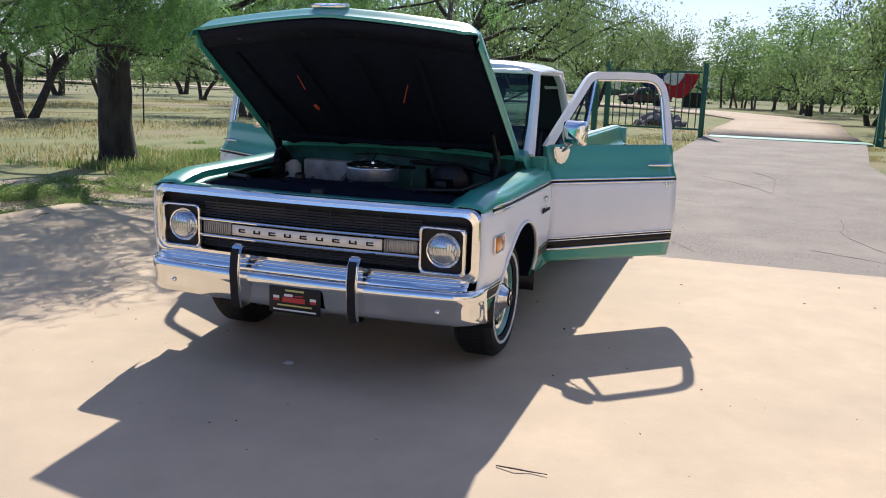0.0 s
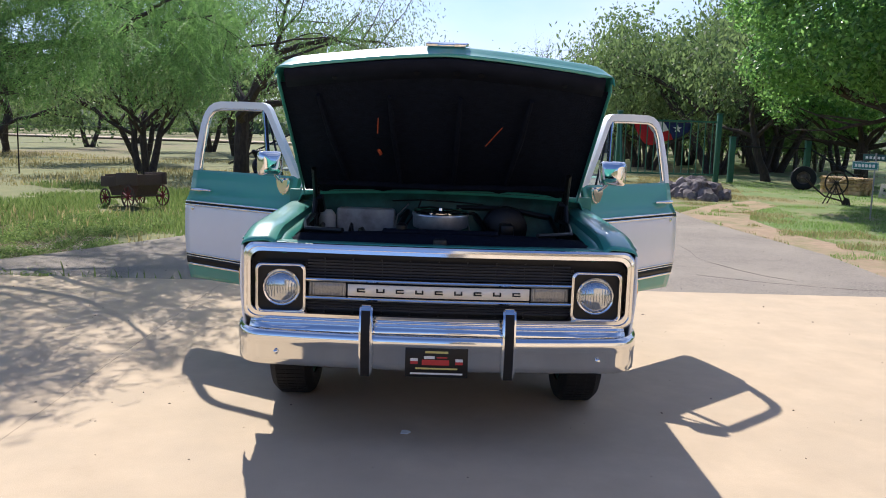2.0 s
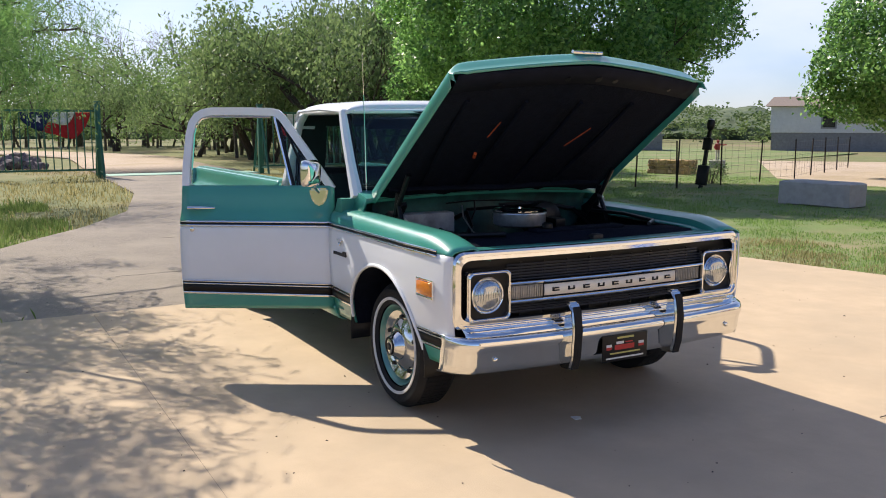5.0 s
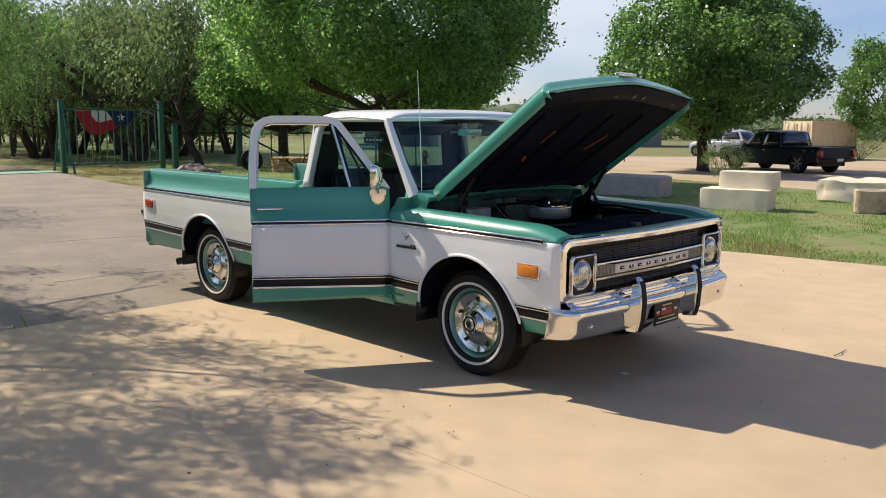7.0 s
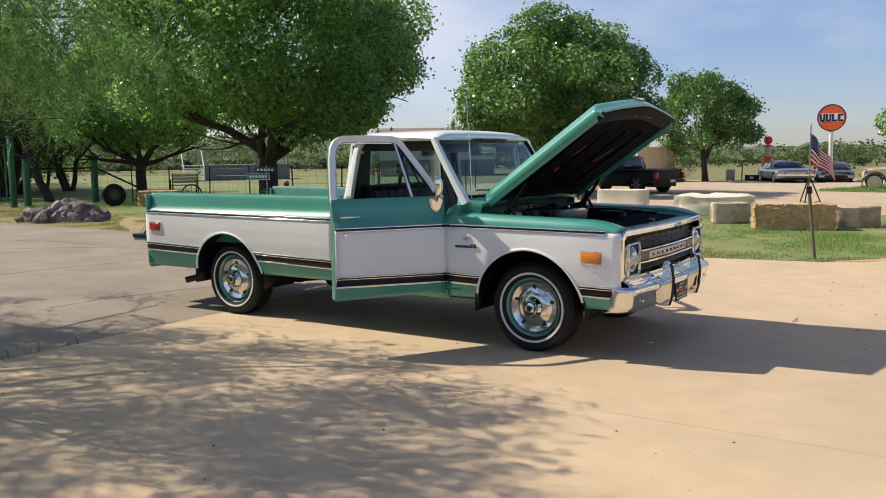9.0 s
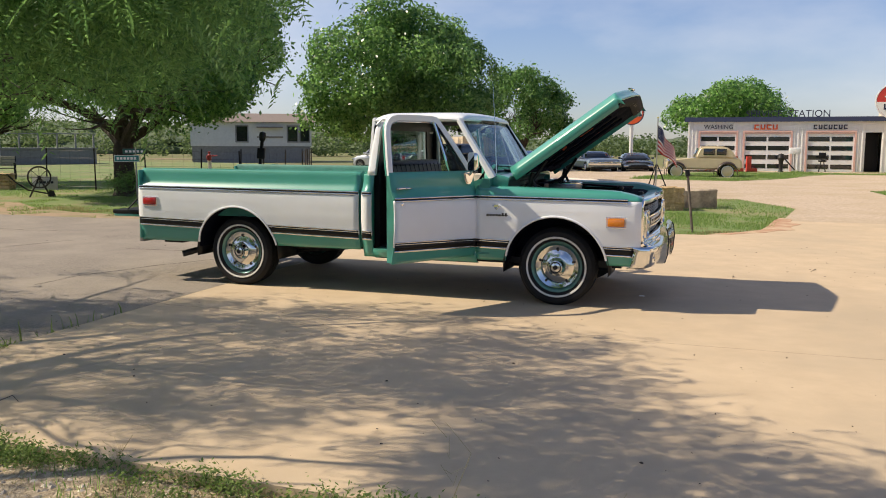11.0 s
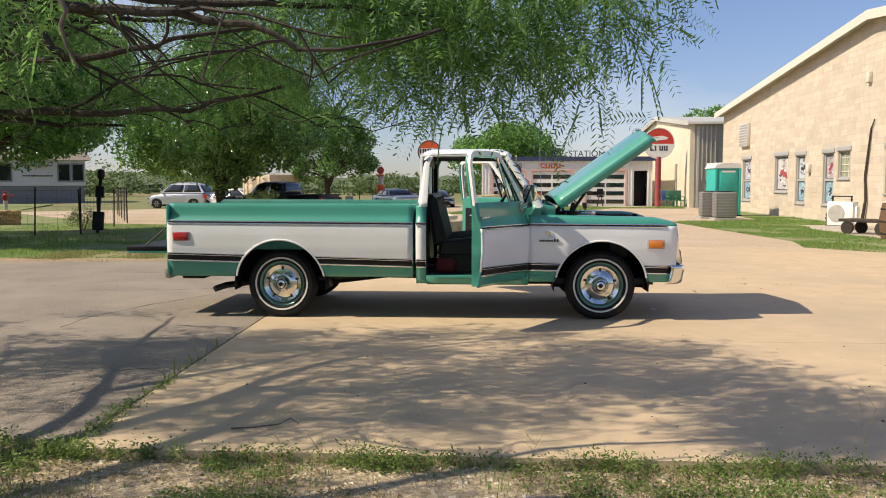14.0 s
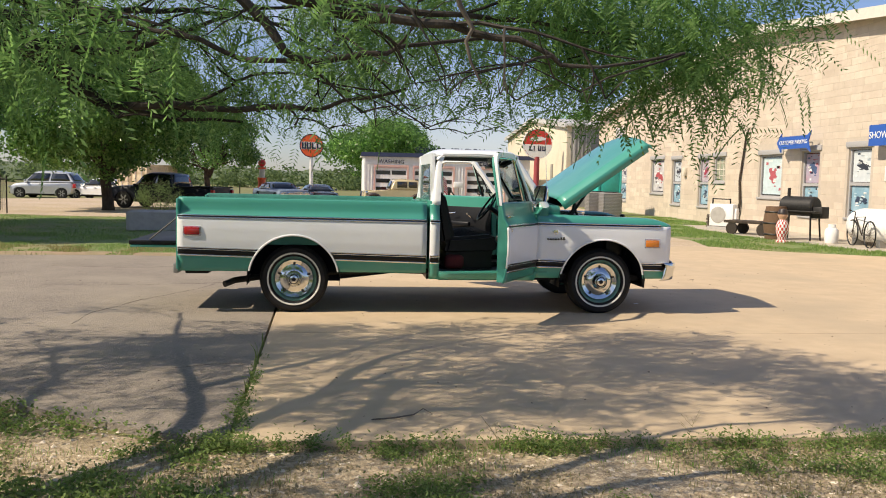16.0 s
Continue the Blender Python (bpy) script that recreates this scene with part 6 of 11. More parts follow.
def near_mesquite():
    FLOOR[0] = 1.70
    rng = random.Random(21)
    bm = bmesh.new()
    tips = []
    base = Vector((-7.42, -8.0, -0.06))
    # a split, leaning trunk with two forks
    trunk = [base, base + Vector((0.02, 0.02, 0.25)), base + Vector((0.04, 0.0, 0.7)), base + Vector((0.02, 0.03, 1.2)), base + Vector((0.06, 0.02, 1.7)), base + Vector((0.1, 0.04, 2.1))]
    tube(bm, trunk, [0.36, 0.29, 0.265, 0.27, 0.26, 0.2], 14)
    for v in bm.verts:
        v.co += (v.co - Vector((base.x, base.y, v.co.z))) * 0.22 * noise.noise(Vector((v.co.x * 5, v.co.y * 5, v.co.z * 1.2)))
    fork = trunk[-1]
    limbs = [   # (radius at the start, radius at the end, way points)
        (0.10, 0.010, [(-7.25, -7.9, 1.75), (-6.5, -6.9, 2.25), (-5.7, -5.7, 2.35), (-5.1, -4.85, 2.28), (-4.71, -4.45, 2.115), (-4.52, -4.45, 2.04), (-4.37, -4.45, 1.93), (-4.21, -4.45, 1.82), (-4.02, -4.45, 1.785),
                       (-3.76, -4.45, 1.793), (-3.37, -4.45, 1.793), (-3.10, -4.45, 1.805), (-2.90, -4.45, 1.80), (-2.73, -4.45, 1.848), (-2.35, -4.35, 1.95)]),
        (0.10, 0.035, [(-7.3, -7.9, 1.9), (-6.4, -7.0, 2.7), (-5.5, -5.9, 2.75), (-4.95, -5.1, 2.5), (-4.61, -4.7, 2.24), (-4.50, -4.7, 2.13), (-4.38, -4.68, 2.045), (-4.27, -4.6, 1.92), (-4.15, -4.47, 1.80)]),
        (0.030, 0.008, [(-4.48, -4.66, 2.10), (-4.30, -4.5, 2.105), (-4.145, -4.45, 2.082), (-3.92, -4.45, 2.124), (-3.76, -4.45, 2.21), (-3.646, -4.45, 2.24), (-3.3, -4.3, 2.4), (-2.8, -4.1, 2.5)]),
        (0.022, 0.007, [(-4.06, -4.44, 1.77), (-3.75, -4.32, 1.735), (-3.35, -4.3, 1.72)]),
        (0.012, 0.005, [(-3.72, -4.44, 1.80), (-3.555, -4.4, 1.845), (-3.373, -4.4, 1.96), (-3.2, -4.4, 2.012), (-2.935, -4.4, 2.0), (-2.76, -4.4, 1.95), (-2.5, -4.4, 1.93)]),
        (0.09, 0.008, [(-7.2, -7.95, 2.0), (-5.9, -7.2, 2.75), (-4.5, -6.4, 2.75), (-3.6, -5.95, 2.45), (-3.149, -5.85, 2.14), (-3.05, -5.85, 2.023), (-2.94, -5.85, 1.91), (-2.754, -5.85, 1.92), (-2.53, -5.85, 1.96), (-2.466, -5.85, 1.99), (-2.1, -5.75, 2.05)]),
        (0.013, 0.010, [(-2.95, -5.83, 1.915), (-3.164, -5.7, 1.918), (-3.277, -5.7, 1.94), (-3.39, -5.7, 2.0), (-3.464, -5.7, 2.02), (-3.8, -5.6, 2.1), (-4.3, -5.6, 2.4), (-4.7, -5.9, 2.7)]),
        (0.085, 0.006, [(-7.2, -8.0, 2.0), (-5.8, -7.5, 2.65), (-4.3, -6.7, 2.45), (-3.3, -6.35, 2.18), (-2.842, -6.25, 2.073), (-2.708, -6.25, 2.046), (-2.528, -6.25, 2.025), (-2.3, -6.25, 2.008), (-2.115, -6.25, 1.976), (-1.95, -6.25, 1.95), (-1.83, -6.25, 1.874), (-1.687, -6.25, 1.886), (-1.3, -6.2, 1.95)]),
        (0.030, 0.006, [(-3.9, -6.15, 2.55), (-3.2, -5.8, 2.3), (-2.65, -5.6, 2.2), (-2.0, -5.5, 2.19), (-1.4, -5.4, 2.15), (-0.8, -5.2, 2.05)]),
        (0.045, 0.022, [(-5.3, -5.6, 2.7), (-4.6, -5.3, 2.45), (-4.077, -5.2, 2.23), (-3.99, -5.2, 2.2), (-3.914, -5.2, 2.15)]),
        (0.09, 0.012, [(-7.35, -7.85, 1.8), (-6.5, -6.7, 2.1), (-5.75, -5.5, 2.2), (-6.15, -3.95, 2.3), (-6.55, -2.9, 2.45), (-7.0, -1.6, 2.7)]),
        (0.05, 0.008, [(-5.95, -4.7, 2.25), (-5.4, -3.9, 2.5), (-4.9, -3.1, 2.6), (-4.2, -2.4, 2.6)]),
        (0.055, 0.008, [(-5.1, -4.9, 2.28), (-4.85, -4.0, 2.35), (-4.5, -3.4, 2.5), (-3.8, -2.8, 2.65), (-3.0, -2.4, 2.6)]),
        (0.10, 0.012, [(-7.4, -8.0, 1.7), (-8.1, -7.6, 2.1), (-9.2, -7.0, 2.5), (-10.6, -6.4, 2.4)]),
        (0.10, 0.012, [(-7.4, -8.1, 1.9), (-8.2, -8.9, 2.9), (-9.2, -9.9, 3.6), (-10.2, -11.0, 3.5)]),
        (0.09, 0.010, [(-7.35, -8.1, 2.0), (-6.7, -8.7, 3.2), (-5.8, -9.3, 4.2), (-4.2, -9.4, 4.7), (-2.8, -9.0, 4.7)]),
        (0.09, 0.010, [(-7.35, -8.0, 2.0), (-7.1, -7.9, 3.4), (-6.6, -7.5, 4.6), (-6.1, -7.0, 5.4)]),
        (0.09, 0.010, [(-7.4, -7.9, 1.95), (-7.6, -6.2, 2.9), (-7.9, -4.6, 3.3), (-8.5, -3.2, 3.3)]),
        (0.09, 0.010, [(-7.3, -7.9, 2.0), (-6.7, -6.4, 3.0), (-5.9, -4.8, 3.4), (-4.9, -3.5, 3.4)]),
    ]
    for r0, r1, way in limbs:
        way = [Vector(p) for p in way]
        pts = []
        for k, (a, b) in enumerate(zip(way, way[1:])):
            before, after = way[max(k - 1, 0)], way[min(k + 2, len(way) - 1)]
            steps = max(2, int((b - a).length / 0.16))
            for q in range(steps):
                u = q / steps
                p = 0.5 * (2 * a + (b - before) * u + (2 * before - 5 * a + 4 * b - after) * u * u + (3 * a - before - 3 * b + after) * u ** 3)
                pts.append(p + Vector((rng.gauss(0, 0.008), rng.gauss(0, 0.008), rng.gauss(0, 0.006))))
        pts.append(way[-1])
        n = len(pts) - 1
        rr = [(r1 + (r0 - r1) * (1 - i / n) ** 1.3) * rng.uniform(0.93, 1.07) for i in range(n + 1)]
        tube(bm, pts, rr, 9)
        for i in range(max(2, n // 3), n + 1, 5):
            d = (pts[i] - pts[i - 1]).normalized()
            w = d * 0.7 + Vector((rng.gauss(0, 0.7), rng.gauss(0, 0.7), rng.gauss(0.05, 0.4)))
            if pts[i].x > -2.0:
                w.x = -abs(w.x)
            twigs(bm, rng, pts[i], w, rng.uniform(0.45, 0.95), min(0.010, rr[i] * 0.4 + 0.002), tips)
    t = thing("mesquite_tree", pose(0, 0, 0), "spreading mesquite with crooked dark limbs and feathery drooping leaves", "tree")
    part("trunk", bm, M_DARKBARK, t)
    part("bare_twig", tube(bmesh.new(), [(-2.46, -7.12, 2.12), (-2.40, -7.08, 2.0), (-2.372, -7.05, 1.931), (-2.332, -7.05, 1.865), (-2.352, -7.05, 1.825), (-2.335, -7.05, 1.762), (-2.30, -7.05, 1.696)], [0.010, 0.009, 0.0085, 0.0075, 0.0065, 0.005, 0.003], 7), M_BARKL, t, "pale bare dead twig")
    keep = []
    FLOOR[0] = -9.0
    for p in tips:
        if noise.noise(Vector(p) * 0.9) < -0.02 or p.x > -0.25 + 0.3 * noise.noise(Vector(p) * 2.0):
            continue
        # the way of the camera under the tree stays free
        if p.y < -7.0 and p.x > -5.5 and p.z < 2.7:
            continue
        if p.z < 1.95 or (p.x > -4 and p.y < -8.2 and p.z < 3.3):
            continue
        # the verge by the slab's edge lies mostly in the sun
        if p.x + 0.98 * p.z > -0.7 and p.y + 0.255 * p.z < -4.9 and rng.random() < 0.8:
            continue
        keep.append(tuple(p))
    # leafy clumps: some at the limb ends, some hung along the low outer fringe, some higher
    g = np.random.default_rng(5)
    anchors = []

    def offer(p, gap):
        if all((p[0] - q[0]) ** 2 + (p[1] - q[1]) ** 2 + (p[2] - q[2]) ** 2 > gap * gap for q in anchors):
            anchors.append(p)
    for p in keep:
        offer(p, 0.52 if p[2] > 2.75 else (0.95 if p[0] < -1.9 else 0.62))
    for n, xr, yr, zr, gap in ((16, (-2.3, -0.55), (-6.2, -4.9), (2.05, 2.5), 0.4), (90, (-1.9, -0.35), (-6.0, -4.9), (1.98, 2.45), 0.24), (60, (-5.2, -2.3), (-7.0, -6.1), (1.82, 2.3), 0.46), (230, (-6.4, -1.7), (-4.3, -2.3), (2.02, 2.75), 0.36), (40, (-1.75, -0.6), (-5.9, -5.0), (2.15, 2.5), 0.2), (80, (-2.3, -0.5), (-5.8, -4.3), (1.98, 2.4), 0.40), (34, (-6.5, -1.4), (-6.9, -4.6), (2.05, 2.6), 0.75), (150, (-9.2, -1.3), (-5.0, -2.1), (2.95, 3.8), 0.58), (760, (-8.4, -1.5), (-6.6, -3.2), (2.75, 4.2), 0.38), (120, (-10.4, -5.6), (-6.0, -3.0), (2.9, 3.9), 0.5)):
        for k in range(n):
            p = (g.uniform(*xr), g.uniform(*yr), g.uniform(*zr))
            if zr[0] == 2.75 and (p[0] + 0.98 * p[2] > 2.4 + 0.5 * noise.noise(Vector((p[1] * 1.5, p[2], 2.0))) or p[1] + 0.255 * p[2] < -4.75 - 0.35 * (p[0] > -4.5)):
                continue
            if zr[0] > 2.9 and p[0] > -3.8 + 1.05 * (-1.85 - p[1]):
                continue
            # the near leaves leave the limbs behind them in view
            if zr[1] == 2.3 and p[0] < -2.6 and g.uniform() < 0.62:
                continue
            if zr[1] == 2.3 and p[2] < 1.9 + 0.16 * noise.noise(Vector((p[0] * 1.3, p[1], 3.0))) + 0.12 * (p[0] > -1.3):
                continue
            if zr[1] in (2.3, 2.4, 2.45) or noise.noise(Vector((p[0] * 1.0, p[1] * 1.0, 7.0))) > (0.03 if zr[1] != 4.2 else 0.0):
                offer(p, gap)
    anchors = [p for p in anchors if not (p[0] < -1.7 and p[2] < 2.72 and p[1] < -4.55 and g.uniform() < 0.5)]
    anchors = [p for p in anchors if not (p[0] + 0.98 * p[2] > -0.9 and p[1] + 0.255 * p[2] < -5.0 and g.uniform() < 0.72)]
    # where the shade on the slab ends
    def reach(p):
        y = p[1] + 0.255 * p[2]
        return float(np.interp(y, [-5.5, -5.0, -3.8, -2.6, -1.5, -0.5, 0.3], [0.5, 0.8, 1.4, 0.8, -0.2, -1.5, -2.3])) + 0.35 * noise.noise(Vector((y * 2.0, p[2], 4.0)))
    anchors = [p for p in anchors if (p[2] < 2.6 and p[1] < -4.6) or p[0] + 0.98 * p[2] < reach(p)]
    anchors += [(g.uniform(-1.3, -0.2), g.uniform(-5.6, -5.1), g.uniform(3.0, 3.5)) for k in range(9)]
    keep = [tuple(np.array(p) + g.normal(0, 1, 3) * (0.13, 0.13, 0.13)) for p in anchors for k in range(5)]
    v, f = sprays([p for p in keep if p[0] < -0.2], 20, 9, length=0.19, leaf=(0.040, 0.0078))
    c = new("crown", grid_mesh("crown", v, f, M_NEARMESQ))
    c.parent = t
    return len(keep)


def sprays(centres, fronds, pairs, seed=77, length=0.15, leaf=(0.05, 0.011)):
    """Feathery fronds: each a drooping stalk with pairs of narrow leaflets."""
    g = np.random.default_rng(seed)
    c = np.repeat(np.asarray(centres, float), fronds, axis=0)
    n = len(c)
    p = c + g.normal(0, 1, (n, 3)) * np.array([0.14, 0.14, 0.11])
    d = g.normal(0, 1, (n, 3))
    d[:, 2] = d[:, 2] * 0.5 - 0.9
    d /= np.linalg.norm(d, axis=1)[:, None]
    s = np.cross(d, g.normal(0, 1, (n, 3)))
    s /= np.linalg.norm(s, axis=1)[:, None]
    w = np.cross(d, s)
    out = []
    for k in range(pairs):
        q = (k + 0.5) / pairs
        at = p + d * (length * q) + np.array([0, 0, -0.05 * q * q])
        for sg in (-1, 1):
            a = s * sg * 0.85 + d * 0.6
            a = a / np.linalg.norm(a, axis=1)[:, None]
            tip = at + a * leaf[0] * g.uniform(0.7, 1.25, n)[:, None]
            b = w * leaf[1] * 0.5 + d * 0.003
            out.append(np.stack([at, (at + tip) / 2 + b, tip, (at + tip) / 2 - b], 1))
    v = np.concatenate(out, 1).reshape(-1, 3)
    return v, np.arange(len(v)).reshape(-1, 4)


near_mesquite()
# field mesquites: three built, the rest copied
kinds = []
for i, (hgt, wid, st, r) in enumerate(((6.3, 10.2, 1, 0.2), (4.8, 6.4, 3, 0.11), (5.4, 6.0, 2, 0.12))):
    tb = mesquite(31 + i, hgt, wid, st, r, (110, 36, 36)[i], ((0.08, 0.028), (0.125, 0.055), (0.125, 0.055))[i], (0.42, 0.34, 0.34)[i], (0.3, 0.05, 0.05)[i])
    spot = ((-16.2, -4.85), (-19.5, -8.3), (-34, 9.5))[i]
    kinds.append(make_tree("mesquite_tree", pose(spot[0], spot[1], -0.06, 0, 0, 30 * i), tb[0], M_BARK, tb[1], tb[2], M_MESQL, "crooked open mesquite tree in the dry pasture", group="pasture mesquites"))
rng_t = random.Random(9)
SPOTS = [(-22, -14.5), (-27, -11), (-31, -18), (-26, -24), (-36, -26), (-40, -12), (-33, -33), (-44, -33), (-20, -27), (-16, -18.5), (-52, -20), (-47, -6.5), (-36, -5.5),
         (-33, 3.0 + 11), (-38, 14), (-42, 8), (-36, 19), (-44, 18), (-50, 12), (-48, 3), (-55, 6), (-54, 22), (-40, 26), (-60, 14), (-62, -4), (-46, 30), (-38, 36), (-58, 32),
         (-31, -7.5), (-42, -19), (-57, -34), (-70, -15), (-72, 8), (-70, 25), (-75, -40), (-66, -55), (-40, -48), (-52, -60), (-30, -45), (-78, -5)]
TALL = [(-31, 11.5), (-35, 15.5), (-33, 20.5), (-37, 9.8), (-30.5, 17.5), (-41, 13), (-36, -9.5), (-28.5, -6.2)]
for x, y in SPOTS + TALL:
    # the view over the house yard stays open
    if (y + 2.1) / (4.5 - x) > 0.53 or (x, y) in ((-36, -5.5), (-28.5, -6.2), (-48, 3), (-31, -7.5)) or x < -65 or y < -46:
        continue
    k = rng_t.choice(kinds[1:])
    sc = rng_t.uniform(0.85, 1.35) if (x, y) not in TALL else rng_t.uniform(1.6, 1.95)
    o = copy_thing(k, pose(x, y, -0.08, 0, 0, rng_t.uniform(0, 360)))
    o.scale = (sc, sc, sc * rng_t.uniform(0.9, 1.1))


# far woods, uncountable: a low belt of clumps round the horizon
def woods():
    g = np.random.default_rng(4)
    cs = []
    for k in range(520):
        a = g.uniform(0, 2 * math.pi)
        d = g.uniform(84, 112)
        x, y = -6 + d * math.cos(a), 4 + d * math.sin(a)
        west = max(0.0, min(1.0, (-x - 30) / 40)) * max(0.0, min(1.0, (y + 70) / 40))
        h = (2.5 + 0.9 * noise.noise(Vector((x * 0.04, y * 0.04, 1.0))) + g.uniform(-0.5, 0.7) + 3.0 * west) * (0.75 + 0.25 * (d - 84) / 28)
        r = g.uniform(1.5, 2.6) + 0.8 * west
        for q in range(26):
            p = g.normal(0, 1, 3)
            p /= np.linalg.norm(p)
            p *= g.uniform(0.6, 1.0)
            cs.append((x + p[0] * r, y + p[1] * r, max(0.05, h * (0.5 + 0.5 * p[2]) - 0.2)))
    v, f = leaf_cloud(cs, 9, (0.34, 0.34, 0.22), (0.42, 0.25), 3)
    ob = new("far_woods", grid_mesh("far_woods", v, f, M_FAR))
    tagged(ob, "distant belt of low green woods on the horizon", "woods", kind="stuff")
    rows = []
    for k in range(9):
        row = []
        for j in range(1201):
            a = 2 * math.pi * (j % 1200) / 1200
            q = Vector((math.cos(a), math.sin(a), 0))
            west = max(0.0, min(1.0, (-q.x * 118 - 36) / 40)) * max(0.0, min(1.0, (q.y * 118 + 74) / 40))
            h = 2.4 + 0.7 * noise.noise(q * 9.0) + 0.6 * noise.noise(q * 34.0) + 0.45 * noise.noise(q * 80.0) + 0.3 * noise.noise(q * 190.0) + 2.2 * west
            bulge = 3.0 * noise.noise(Vector((q.x * 40, q.y * 40, k * 0.8)))
            d = 117 + bulge + 2.5 * k * k / 9
            row.append((-6 + d * q.x, 4 + d * q.y, -0.4 + h * (k / 8) ** 0.8))
        rows.append(row)
    bm = bmesh.new()
    sheet(bm, rows)
    ridge = part("far_tree_line", bm, surf("far foliage mass", (0.085, 0.125, 0.06), (0.045, 0.07, 0.035), 1.6, 0.95, bump=1.0, bump_scale=2.2, c3=(0.12, 0.15, 0.075), big=0.35))
    tagged(solid(ridge, 0.5), "far low green tree line round the horizon", "woods", kind="stuff")


woods()


def brush():
    """Uncountable light-green scrub trees behind the gate and along the pasture's edge."""
    g = np.random.default_rng(8)
    cs, stems, n = [], bmesh.new(), 0
    while n < 105:
        x, y = -36 - 40 * g.uniform(0, 1) ** 1.3, g.uniform(-14, 54)
        if (y < 8 and x > -56) or -14 < y < 2.5 and x > -72 or (y + 2.1) / (4.5 - x) > 0.5:
            continue
        n += 1
        r, h = g.uniform(1.9, 3.2), g.uniform(4.8, 8.0) * (1.0 if y < 18 else 0.6)
        d = g.normal(0, 1, (46, 3))
        d /= np.linalg.norm(d, axis=1)[:, None]
        lump = np.array([1 + 0.3 * noise.noise(Vector(q * 1.9 + n)) for q in d]) * g.uniform(0.55, 1.0, 46) ** 0.5
        cs.append(d * lump[:, None] * np.array([r, r, h * 0.40]) + np.array([x, y, h * 0.60]))
        tube(stems, [(x, y, -0.3), (x + g.normal(0, 0.3), y + g.normal(0, 0.3), h * 0.3), (x + g.normal(0, 0.9), y + g.normal(0, 0.9), h * 0.75)], [0.10, 0.08, 0.03], 5)
    v, f = leaf_cloud(np.concatenate(cs), 28, (0.36, 0.36, 0.27), (0.23, 0.12), 13)
    ob = new("scrub_thicket", grid_mesh("scrub_thicket", v, f, M_THICKET))
    tagged(ob, "light green mesquite thicket behind the gate", "thicket", kind="stuff")
    ob = part("scrub_stems", stems, M_BARKL)
    tagged(ob, "thin grey stems of the mesquite thicket", "stems", kind="stuff")


M_THICKET = leafmat("soft pale green leaves", (0.085, 0.15, 0.045), (0.175, 0.26, 0.085), 0.42, 0.7)
brush()
# bare-topped trees standing over the thicket
for k, (x, y, hh) in enumerate(((-70, 10.5, 10.5), (-66, 13.5, 11.0), (-74, 6.0, 9.0))):
    rng_b = random.Random(60 + k)
    bm, tips_b = bmesh.new(), []
    tube(bm, limb_path(rng_b, (0, 0, -0.2), (0.03, 0, 1), hh * 0.45, 5, 0.06), [0.3, 0.26, 0.24, 0.22, 0.2, 0.18], 8)
    for j in range(6):
        branching(bm, rng_b, (0, 0, hh * (0.3 + 0.03 * j)), (math.cos(j * 1.1), math.sin(j * 1.1), 1.1), hh * 0.28, 0.1, 3, tips_b, 0.6, -0.03, 3, 0.66, 0.14)
    bt = thing("bare_tree", pose(x, y, -0.1), "bare grey tree rising over the thicket", "tree")
    part("trunk", bm, M_BARKL, bt)

# ---- buildings ----
M_BLOCK = surf("pale mortar", (0.52, 0.45, 0.37), (0.46, 0.395, 0.325), 6.0, 0.95, bump=0.3, bump_scale=60)
M_BLOCKSTONE = surf("cut pale stone", (0.605, 0.515, 0.42), (0.53, 0.445, 0.355), 3.5, 0.9, bump=0.5, bump_scale=28, c3=(0.53, 0.44, 0.35), big=1.4, mix3=0.58, objrand=0.09)
M_BLOCKREST = surf("cut pale stone courses", (0.605, 0.515, 0.42), (0.53, 0.445, 0.355), 3.5, 0.9, bump=0.5, bump_scale=28, c3=(0.53, 0.44, 0.35), big=1.4, mix3=0.58, island=0.09)
M_ROOFMETAL = surf("pale roof metal", (0.62, 0.60, 0.55), (0.55, 0.53, 0.49), 10, 0.5, 0.3)
M_TRIMGREY = surf("weathered grey wood trim", (0.40, 0.39, 0.385), (0.31, 0.305, 0.31), 25, 0.85, stretch=(6, 6, 1))
M_WHITEMETAL = surf("white ribbed metal", (0.80, 0.80, 0.78), (0.72, 0.72, 0.70), 4, 0.55)
M_TAN = surf("tan metal siding", (0.68, 0.56, 0.39), (0.60, 0.49, 0.335), 4, 0.6)
M_BLUEROOF = surf("dark blue fascia", (0.035, 0.05, 0.11), (0.03, 0.042, 0.09), 8, 0.5)
M_POTTY = surf("turquoise plastic", (0.02, 0.42, 0.36), (0.018, 0.36, 0.31), 6, 0.45)
M_SIGNRED = surf("red sign enamel", (0.62, 0.045, 0.03), (0.52, 0.035, 0.025), 8, 0.35)
M_SIGNORANGE = surf("orange sign enamel", (0.80, 0.12, 0.03), (0.7, 0.10, 0.025), 8, 0.35)
M_SIGNWHITE = surf("white sign enamel", (0.80, 0.79, 0.76), (0.72, 0.71, 0.68), 8, 0.35)
M_SIGNBLUE = surf("blue sign paint", (0.02, 0.10, 0.42), (0.018, 0.085, 0.36), 8, 0.4)
M_NAVYINK = surf("navy sign ink", (0.012, 0.016, 0.05), (0.01, 0.012, 0.04), 8, 0.4)

